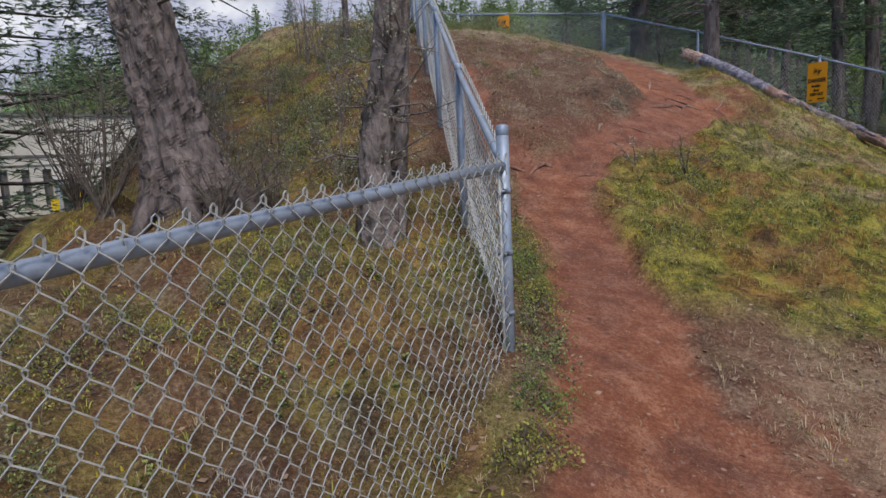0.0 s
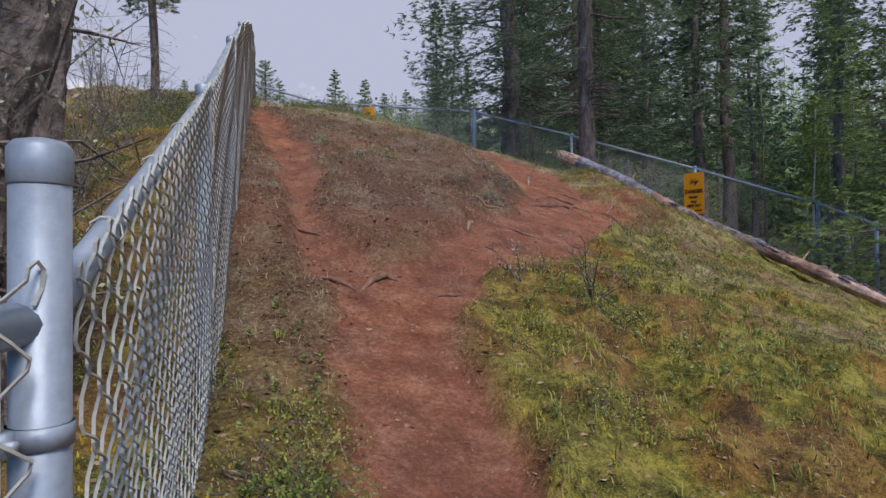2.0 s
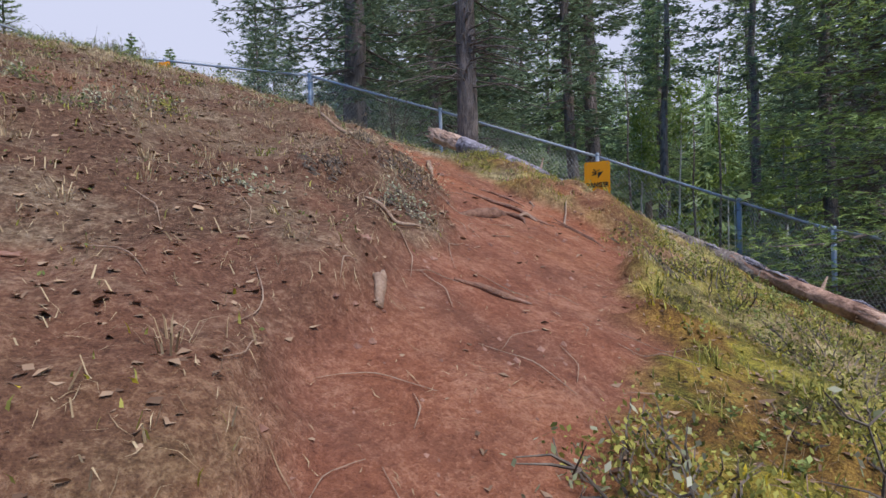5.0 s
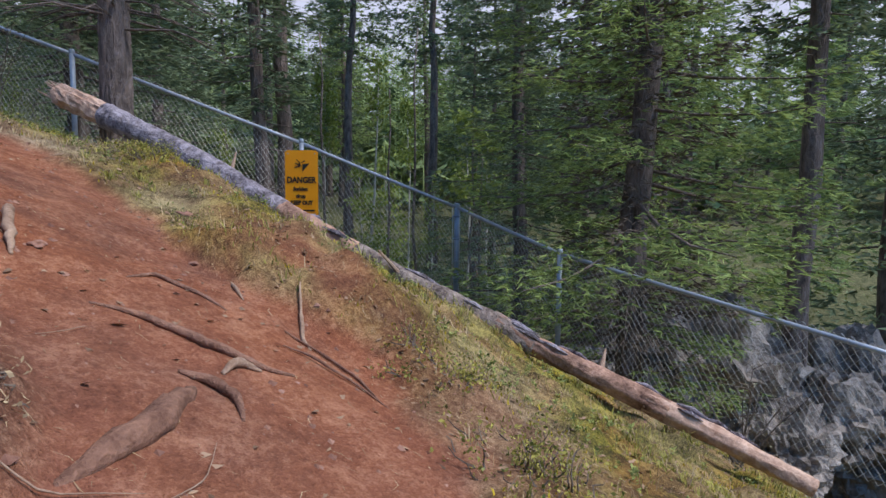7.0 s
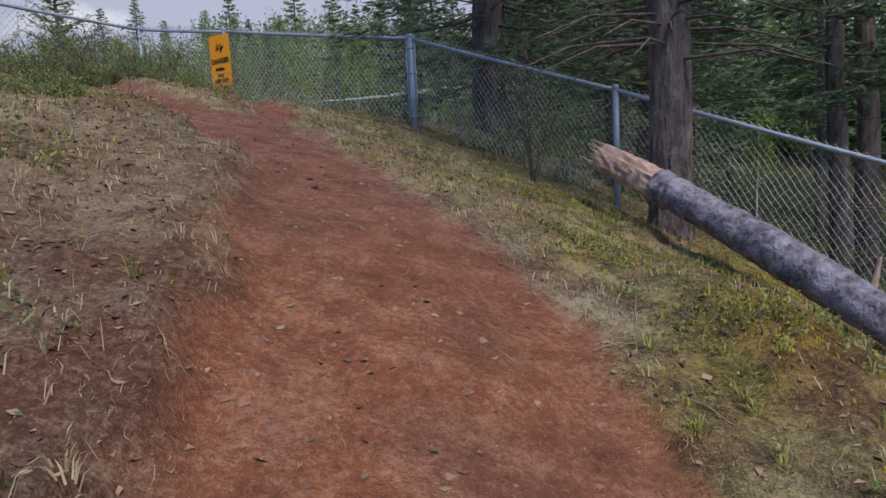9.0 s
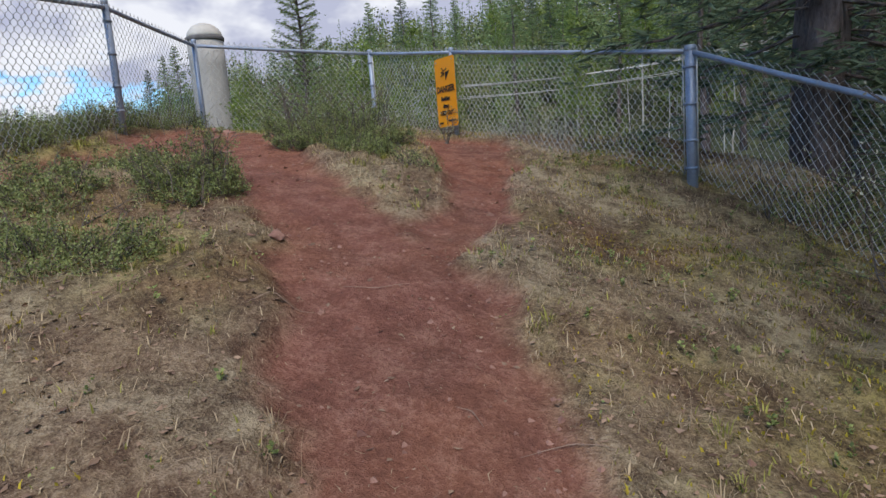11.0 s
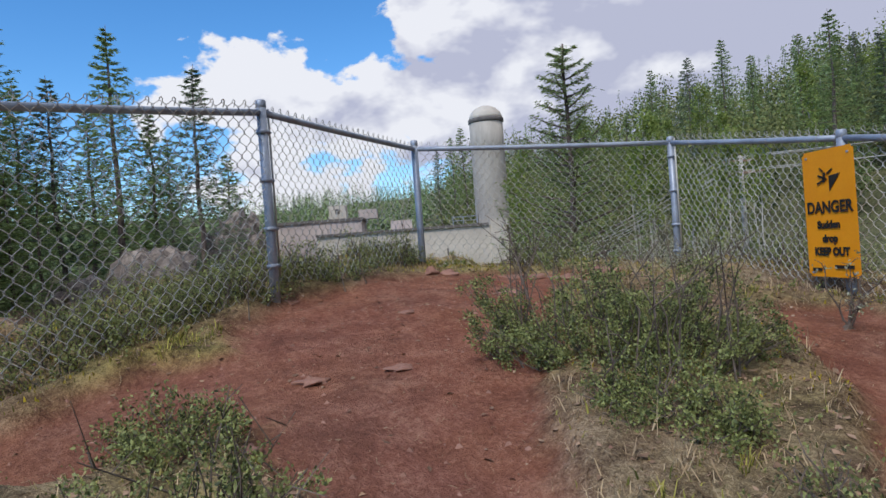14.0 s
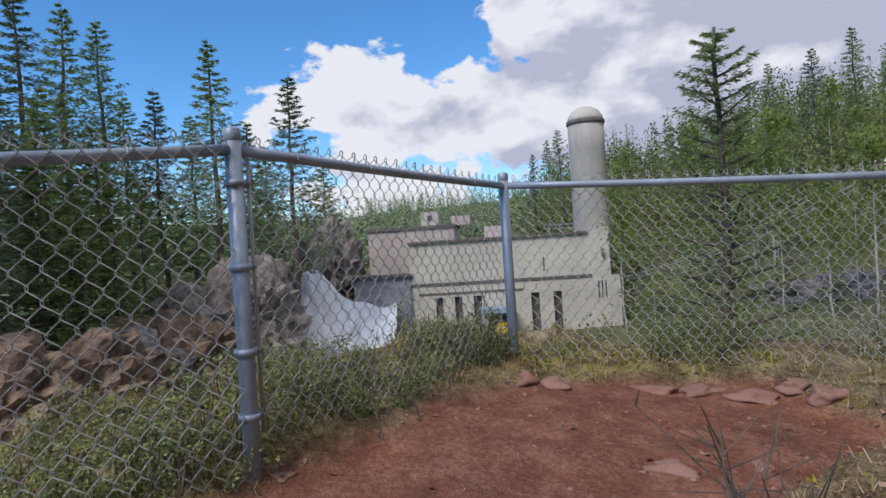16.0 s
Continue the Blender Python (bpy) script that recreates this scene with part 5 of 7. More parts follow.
def shrub(label, x, y, wide, deep, tall, leaves, size, seed, mat="leaf_shrub", turn=0.0, stems=46, bare=0, dense=1.25):
    rs = np.random.RandomState(seed)
    tall, size, leaves, stems = tall * 0.85, size * 0.6, int(leaves * dense), int(stems * 1.4)
    z = ground_z(x, y) - 0.04
    home = thing("shrub", (x, y, z), label, "shrub")
    lines, tips, outs = [], [], []
    for k in range(stems):
        a = rs.rand() * 6.28
        rad = math.sqrt(rs.rand())
        ex, ey = wide / 2 * rad * math.cos(a), deep / 2 * rad * math.sin(a)
        gx = ex * math.cos(turn) - ey * math.sin(turn)
        gy = ex * math.sin(turn) + ey * math.cos(turn)
        ground = ground_z(x + gx, y + gy) - z
        lump = 0.70 + 0.5 * math.sin(gx * 9 + seed) * math.cos(gy * 8 + seed * 2)
        top = ground + tall * (1 - 0.6 * rad * rad) * rs.uniform(0.55, 1.1) * lump
        s = np.linspace(0, 1, 5)
        root_x, root_y = gx * 0.72, gy * 0.72
        rz = ground_z(x + root_x, y + root_y) - z - 0.02
        pts = np.stack([root_x + (gx - root_x) * s + 0.02 * np.sin(s * 5 + k), root_y + (gy - root_y) * s + 0.02 * np.cos(s * 4 + k), rz + (top - rz) * s], -1)
        lines.append(tube(pts, np.linspace(0.005, 0.0015, 5), 3, 0, k, False))
        for q in s[1:]:
            p = pts[0] + (pts[-1] - pts[0]) * q
            tips.append(p + rs.randn(3) * 0.03)
            outs.append(np.array([gx * 0.5, gy * 0.5, tall * 0.7]) / (tall + 0.1))
    for k in range(bare):
        a = rs.rand() * 6.28
        gx, gy = wide * 0.35 * math.cos(a), deep * 0.35 * math.sin(a)
        g = ground_z(x + gx, y + gy) - z
        h = tall * rs.uniform(0.75, 1.15)
        pts = [(gx, gy, g), (gx + 0.04 * rs.randn(), gy + 0.04 * rs.randn(), g + h * 0.5), (gx + 0.10 * rs.randn(), gy + 0.10 * rs.randn(), g + h)]
        lines.append(tube(pts, np.array([0.005, 0.0035, 0.0015]), 4, 0, k, False))
        for q in range(5):
            c = np.array(pts[1]) + (np.array(pts[2]) - np.array(pts[1])) * rs.rand()
            lines.append(tube([c, c + rs.randn(3) * 0.06 + (0, 0, 0.05)], np.array([0.0022, 0.001]), 3, 0, k, False))
    tagged(part_np("stem", *merge(lines), M["twig"], home, "thin brown stems"), kind="stuff")
    v, f = leaf_cloud(rs, np.array(tips), np.array(outs), size, leaves)
    tagged(part_np("foliage", v, f, M[mat], home, "small mixed green leaves"), kind="stuff")
    return home


shrub("broad leafy evergreen shrub in the fork of the trail", -1.05, 14.08, 1.5, 0.8, 0.60, 12500, 0.022, 1, turn=0.53, stems=180, bare=30, dense=3.2)
shrub("low leafy shrub at the edge of the trail fork", -0.5, 13.55, 0.65, 0.5, 0.30, 3400, 0.022, 2, turn=0.4, bare=2, dense=2.6)
shrub("small shrub on dry grass", 0.05, 13.42, 0.4, 0.35, 0.2, 900, 0.024, 3, stems=24)
shrub("dense green shrub beside the bare dirt", -0.92, 12.02, 0.8, 0.58, 0.42, 6200, 0.021, 4, turn=0.4, stems=110, bare=9, dense=3.0)
shrub("spreading green shrub near the trail", -0.68, 10.86, 1.1, 0.6, 0.24, 5200, 0.022, 5, turn=0.6, stems=90, bare=3, dense=2.2)
shrub("olive shrub on mossy ground", -1.55, 11.5, 0.8, 0.6, 0.28, 3600, 0.026, 6, stems=50, bare=3, dense=1.9)
shrub("dark green shrub low beside the dirt", -1.75, 12.35, 0.7, 0.5, 0.24, 3000, 0.026, 8, stems=44, dense=1.8)
shrub("low mossy shrub on the slope", -1.25, 10.9, 0.8, 0.6, 0.24, 2600, 0.03, 9, stems=44, dense=1.8)
shrub("pale budding shrub in the crest grass", -1.75, 16.35, 0.7, 0.4, 0.26, 1800, 0.022, 7, "leaf_pale", -0.5, 40, 6)
for k, (x, y, w, d, h) in enumerate(((-3.12, 12.45, 1.2, 0.5, 0.44), (-3.3, 13.2, 1.0, 0.45, 0.46), (-3.62, 14.1, 1.2, 0.45, 0.46), (-2.95, 11.5, 1.1, 0.5, 0.42), (-3.75, 12.7, 1.3, 0.8, 0.3), (-3.95, 14.9, 0.9, 0.5, 0.46),
                                     (-2.7, 10.5, 1.0, 0.5, 0.42), (-3.3, 16.3, 1.0, 0.6, 0.45), (-4.1, 13.8, 1.3, 0.8, 0.3), (-2.45, 9.4, 1.0, 0.5, 0.4))):
    shrub("low evergreen shrub growing against the fence wire", x + 0.16, y, w, d + 0.12, h * 0.82, 4600, 0.026, 20 + k, turn=-1.3, stems=80, bare=3, dense=1.5)
for k, (x, y, w, h) in enumerate(((-1.2, 17.0, 1.2, 0.5), (0.3, 16.3, 1.2, 0.45), (1.3, 15.7, 1.0, 0.5), (2.9, 14.4, 1.0, 0.7), (3.6, 13.6, 0.9, 0.6), (5.2, 12.2, 1.0, 0.6), (6.6, 11.2, 1.0, 0.6), (-2.4, 17.5, 1.3, 0.6))):
    shrub("brushy shrub beyond the fence", x, y, w, w * 0.8, h, 2200, 0.032, 40 + k, ("leaf_shrub", "leaf_pale")[k % 3 == 1], 0.2, 40, 5)
for k, (x, y, w, h) in enumerate(((0.10, 0.95, 0.36, 0.17), (0.17, 0.65, 0.32, 0.13), (0.13, 0.35, 0.4, 0.16), (0.06, 1.3, 0.34, 0.14), (0.02, 1.7, 0.36, 0.14), (0.17, 0.05, 0.4, 0.14), (0.16, -0.3, 0.34, 0.12), (0.12, -0.65, 0.34, 0.11), (2.75, 5.15, 0.8, 0.2), (2.7, 4.5, 0.7, 0.18), (3.0, 5.7, 0.7, 0.2), (3.2, 6.3, 0.6, 0.16), (3.35, 5.0, 0.7, 0.18), (1.3, 3.75, 0.5, 0.16), (1.7, 3.1, 0.5, 0.14), (2.1, 3.9, 0.6, 0.15), (3.1, 8.9, 0.5, 0.14), (2.9, 10.2, 0.5, 0.14), (1.05, 2.7, 0.5, 0.12), (1.35, 2.0, 0.5, 0.10))):
    shrub("low green weeds beside the trail", x, y, w, w * 0.8, h, 900, 0.026, 60 + k, "grass" if k > 7 else ("leaf_spring", "grass", "leaf_shrub")[k % 3], 0.0, 30)


for k in range(18):
    rs = np.random.RandomState(700 + k)
    x, y = rs.uniform(-1.0, 1.3), rs.uniform(4.4, 9.8)
    if soil_mask(np.array([x]), np.array([y]))[0] < 0.2:
        shrub("small grey-green weed tuft in dry litter", x, y, rs.uniform(0.16, 0.34), 0.22, rs.uniform(0.06, 0.12), 170, 0.028, 800 + k, ("leaf_pale", "leaf_shrub", "grass")[k % 3], 0.0, 9)


def bare_bush(label, x, y, tall, seed, spread=0.3, count=9, mat="twig", buds=140):
    rs = np.random.RandomState(seed)
    z = ground_z(x, y)
    home = thing("bare_shrub", (x, y, z - 0.02), label, "shrub")
    lines, tips = [], []
    for k in range(count):
        a = rs.rand() * 6.28
        h = tall * rs.uniform(0.5, 1.0)
        d = np.array([math.cos(a) * spread * rs.rand(), math.sin(a) * spread * rs.rand(), h])
        s = np.linspace(0, 1, 6)[:, None]
        pts = d * s + np.cumsum(rs.randn(6, 3) * 0.02, 0) * s
        pts[0] = (0.03 * rs.randn(), 0.03 * rs.randn(), 0)
        lines.append(tube(pts, np.linspace(0.007, 0.002, 6), 5, 0, k, False))
        for q in range(6):
            c = pts[rs.randint(2, 6)]
            e = c + np.array([rs.randn() * 0.09, rs.randn() * 0.09, rs.rand() * 0.12]) * (tall / 0.6)
            lines.append(tube([c, (c + e) / 2 + rs.randn(3) * 0.012, e], np.array([0.0032, 0.0022, 0.001]), 4, 0, q, False))
            tips += [c, e, (c + e) / 2]
    tagged(part_np("branchwork", *merge(lines), M[mat], home, "bare thin branches"), kind="stuff")
    if buds:
        tips = np.array(tips)
        v, f = leaf_cloud(rs, tips, np.tile([0, 0, 0.5], (len(tips), 1)), 0.018, buds)
        tagged(part_np("bud", v, f, M["leaf_pale"], home, "pale opening buds"), kind="stuff")


bare_bush("dark bare shrub on the mossy slope", 1.62, 3.45, 0.42, 1, 0.3, 7)
bare_bush("small bare shrub beside the trail", 1.12, 3.45, 0.34, 2, 0.1, 3)
bare_bush("budding shrub behind the log", 3.0, 12.2, 1.2, 3, 0.5, 12, "twig", 700)
bare_bush("budding shrub at the fence", 4.4, 12.2, 1.1, 4, 0.5, 10, "twig", 600)
bare_bush("bare shrub at the trail fork", -0.45, 15.3, 0.35, 5, 0.2, 6)
bare_bush("grey twiggy shrub by the fence foot", 6.3, 6.0, 0.8, 6, 0.6, 12)
bare_bush("pale budding shrub inside the fence", -1.25, 2.1, 0.9, 7, 0.4, 9, "bark_lichen", 500)
bare_bush("pale budding shrub on the mossy bank", -2.1, 4.2, 1.1, 8, 0.6, 10, "bark_lichen", 400)
for k, (x, y, w) in enumerate(((1.5, 6.0, 0.4), (1.32, 5.72, 0.42), (1.2, 5.3, 0.36), (1.28, 6.5, 0.4), (0.9, 5.5, 0.34))):
    shrub("dry heathery tuft of dead stems beside the trail", x, y, w * 0.75, w * 0.6, 0.10, 420, 0.022, 900 + k, ("straw", "litter", "leaf_pale")[k % 3], 0.0, 36)
for k in range(11):
    rs = np.random.RandomState(950 + k)
    y = rs.uniform(2.4, 9.0)
    bare_bush("pale budding brush on the bank inside the fence", -0.5 - 0.226 * y - rs.uniform(0.7, 2.6), y, rs.uniform(0.8, 1.6), 960 + k, 0.6, 9, "bark_lichen", 420)
for k, (x, y, h) in enumerate(((-2.75, 0.85, 0.95), (-2.6, 1.35, 1.1), (-1.75, 1.3, 0.6), (-1.9, 0.8, 0.5), (-2.9, 1.9, 1.2), (-3.3, 1.3, 1.0))):
    bare_bush("tangle of dead brown twigs at the foot of the leaning fir", x, y, h, 980 + k, 0.55, 26, "twig", 0)
rs = np.random.RandomState(55)
for k in range(20):
    along, in_by = rs.uniform(-1.6, 2.6), rs.uniform(0.25, 1.7)
    x, y = -0.375 * along - 0.927 * in_by, -0.927 * along + 0.375 * in_by
    shrub("low dark green ground plant inside the fence", x, y, rs.uniform(0.35, 0.7), rs.uniform(0.3, 0.5), rs.uniform(0.08, 0.17), 900, 0.022, 300 + k, ("leaf_shrub", "leaf_shrub", "grass")[k % 3], rs.rand() * 3, 34)
rs = np.random.RandomState(59)
for k in range(16):
    y = rs.uniform(2.2, 8.5)
    x = -0.2255 * y - rs.uniform(0.45, 2.3)
    shrub("olive brush on the shaded bank inside the fence", x, y, rs.uniform(0.6, 1.1), rs.uniform(0.5, 0.8), rs.uniform(0.3, 0.6), 1700, 0.034, 500 + k, ("leaf_brush", "leaf_shrub")[k % 2], rs.rand() * 3, 40, 4)
bare_bush("bare shrub under the trees", -1.6, 2.6, 0.9, 9, 0.5, 9, "bark_lichen", 250)


rs = np.random.RandomState(57)
for k in range(22):
    u = rs.rand()
    x, y = 2.6 + 5.6 * u + rs.uniform(0.5, 2.2), 14.6 - 4.6 * u + rs.uniform(0.3, 1.8)
    shrub("leafy light green bush on the bank beyond the fence", x, y, rs.uniform(0.7, 1.3), rs.uniform(0.6, 1.0), rs.uniform(0.6, 1.25), 1500, 0.05, 400 + k, ("leaf_spring", "leaf_brush", "leaf_spring")[k % 3], rs.rand() * 3, 36, 4)


def undergrowth(name, n, per, close, reach, grow, leaf, seed):
    """Brush over the banks beyond the fences and under the trees."""
    rs = np.random.RandomState(seed)
    dist, head = close + reach * rs.rand(n) ** 1.5, rs.uniform(-180, 180, n)
    x, y = 0 - dist * np.sin(np.radians(head)), 9 + dist * np.cos(np.radians(head))
    d = outside(x, y)
    wet = (head > 50) & (head < 100) & (dist > 12)
    keep = (d > 0.4) & (d < reach) & ~wet
    x, y, dist = x[keep], y[keep], dist[keep]
    n = len(x)
    z = land(x, y)
    size = (0.25 + 0.65 * rs.rand(n)) * (grow + dist / 60) * (0.35 + 0.65 * smooth(0.5, 5, d[keep]))
    c = np.repeat(np.stack([x, y, z], -1), per, 0)
    s = np.repeat(size, per)
    m = n * per
    off = rs.randn(m, 3) * (0.55, 0.55, 0.42)
    off[:, 2] = np.abs(off[:, 2])
    c = c + off * s[:, None]
    dvec = rs.randn(m, 3) + (0, 0, 0.5)
    dvec /= np.linalg.norm(dvec, axis=1)[:, None]
    g = np.cross(dvec, rs.randn(m, 3))
    g /= np.linalg.norm(g, axis=1)[:, None] + 1e-9
    l = np.minimum(s * 0.28, leaf * (0.5 + np.repeat(d[keep], per) / 9)) * (0.5 + rs.rand(m))
    l = (l)[:, None]
    v = np.stack([c, c + dvec * l * 0.5 + g * l * 0.25, c + dvec * l, c + dvec * l * 0.5 - g * l * 0.25], 1).reshape(-1, 3)
    f = (np.arange(m) * 4)[:, None] + np.array([[0, 1, 2, 3]])
    tagged(part_np(name, v, f, M["leaf_brush"]), "tangled olive and green brush on the banks beyond the fence", "brush", "", "stuff")


undergrowth("undergrowth", 3200, 18, 13, 60, 0.7, 0.06, 91)
undergrowth("bank_brush", 1900, 78, 1, 17, 0.45, 0.05, 93)

# ---------------------------------------------------------------- trees


def conifer_parts(rs, tall, girth, crown_low, crown_wide, branches, sprays, blade, droop=0.35, bare=10, lite=False, sway=0.0035):
    """Trunk and crown of a fir or spruce at the origin, as (verts, faces)."""
    n = 14
    s = np.linspace(0, 1, n)
    bend = np.cumsum(rs.randn(n, 2) * tall * sway, 0)
    spine = np.stack([bend[:, 0], bend[:, 1], tall * s], -1)
    r = girth / 2 * (1 - s) ** 0.85 + 0.012
    r[0] *= 1.25
    spine[0, 2] = -0.8
    wood = [tube(spine, r, 7 if lite else 10, 0.10, rs.randint(1000))]
    vs, count = [], 0

    def on_spine(z):
        k = np.clip(z / tall, 0, 1)
        return np.array([np.interp(k, s, spine[:, 0]), np.interp(k, s, spine[:, 1]), z])

    for k in range(branches):
        h = crown_low + (1 - crown_low) * (k + rs.rand()) / branches
        rel = (h - crown_low) / (1 - crown_low)
        reach = crown_wide * (1 - rel) ** 0.8 * rs.uniform(0.55, 1.1) * min(1.0, 0.45 + rel * 4) + 0.12
        a = k * 2.4 + rs.rand() * 1.2
        p0 = on_spine(h * tall * 0.985)
        out = np.array([math.cos(a), math.sin(a), 0])
        m = 3 if lite else 4
        q = np.linspace(0, 1, m)
        rise = 0.25 * rel - droop * (1 - 0.6 * rel)
        pts = p0 + out * (reach * q)[:, None] + np.array([0, 0, 1.0]) * (reach * (rise * q + 0.18 * q * q))[:, None]
        if not lite or k % 3 == 0:
            wood.append(tube(pts, np.linspace(0.012 + 0.008 * reach, 0.004, m), 3, 0, 0, False))
        side = np.array([-out[1], out[0], 0])
        cnt = max(int(sprays * (0.35 + 0.65 * reach / crown_wide)), 3)
        t = rs.uniform(0.12 if rel > 0.2 else 0.3, 1.0, cnt)
        c = p0 + out * (reach * t)[:, None] + np.array([0, 0, 1.0]) * (reach * (rise * t + 0.18 * t * t))[:, None]
        c = c + side * (rs.randn(cnt) * 0.22 * reach * (1 - 0.4 * t))[:, None] + np.array([0, 0, 1.0]) * (rs.randn(cnt) * 0.05 * reach)[:, None]
        for j in range(4 if lite else 7):
            w = rs.randn(cnt, 1) * 0.9
            d = out * np.cos(w) + side * np.sin(w) + np.array([0, 0, 1.0]) * (rs.randn(cnt, 1) * 0.26 - 0.14)
            d /= np.linalg.norm(d, axis=1)[:, None]
            g = np.cross(d, np.array([0, 0, 1.0]) + rs.randn(cnt, 3) * 1.1)
            g /= np.linalg.norm(g, axis=1)[:, None] + 1e-9
            l = blade * rs.uniform(0.55, 1.25, (cnt, 1))
            wdt = l * (0.15 if lite else 0.085)
            vs.append(np.stack([c + g * wdt, c + d * l, c - g * wdt], 1).reshape(-1, 3))
            count += cnt
    for k in range(bare):
        h = rs.uniform(0.08, max(crown_low, 0.12)) * tall
        a = rs.rand() * 6.28
        l = rs.uniform(0.25, 1.0) * crown_wide * 0.5
        p = on_spine(h)
        wood.append(tube([p, p + np.array([math.cos(a) * l * 0.6, math.sin(a) * l * 0.6, -0.05 * l]), p + np.array([math.cos(a) * l, math.sin(a) * l, -0.2 * l])],
                         np.array([0.014, 0.009, 0.003]), 4, 0, 0, False))
    v = np.concatenate(vs)
    return merge(wood), (v, (np.arange(len(v) // 3) * 3)[:, None] + np.array([[0, 1, 2]]))


def broadleaf_parts(rs, tall, girth, crown_low, wide, limbs, leaves, size):
    s = np.linspace(0, 1, 10)
    spine = np.stack([np.cumsum(rs.randn(10) * tall * 0.006), np.cumsum(rs.randn(10) * tall * 0.006), tall * s], -1)
    spine[0, 2] = -0.6
    wood = [tube(spine, girth / 2 * (1 - s) ** 0.8 + 0.008, 8, 0.06, rs.randint(99))]
    tips = []
    for k in range(limbs):
        h = crown_low + (1 - crown_low) * rs.rand()
        p = np.array([np.interp(h, s, spine[:, j]) for j in range(3)])
        a = rs.rand() * 6.28
        l = wide * rs.uniform(0.4, 1.0) * (1.1 - 0.7 * (h - crown_low) / (1 - crown_low))
        e = p + np.array([math.cos(a) * l * 0.6, math.sin(a) * l * 0.6, l * 0.75])
        mid = (p + e) / 2 + rs.randn(3) * l * 0.06
        wood.append(tube([p, mid, e], np.array([0.02, 0.012, 0.004]) * girth / 0.16, 4, 0, 0, False))
        for q in range(5):
            tips.append(mid + (e - mid) * rs.rand() + rs.randn(3) * l * 0.14)
    tips = np.array(tips)
    return merge(wood), leaf_cloud(rs, tips, np.tile([0, 0, 0.3], (len(tips), 1)), size, leaves)


def tree_of(name, label, wood, crown, bark, green, at, turn=0.0, size=1.0, group="", lean=(0.0, 0.0)):
    home = thing(name, at, label, "tree", group)
    home.rotation_euler = (lean[0], lean[1], turn)
    home.scale = (size, size, size)
    part_np("trunk", *wood, M[bark], home, "", True)
    part_np("crown", *crown, M[green], home, "")
    return home


def at_ground(x, y, sink=0.1):
    return (x, y, ground_z(x, y) - sink)


WOODS = "conifers of the surrounding forest"


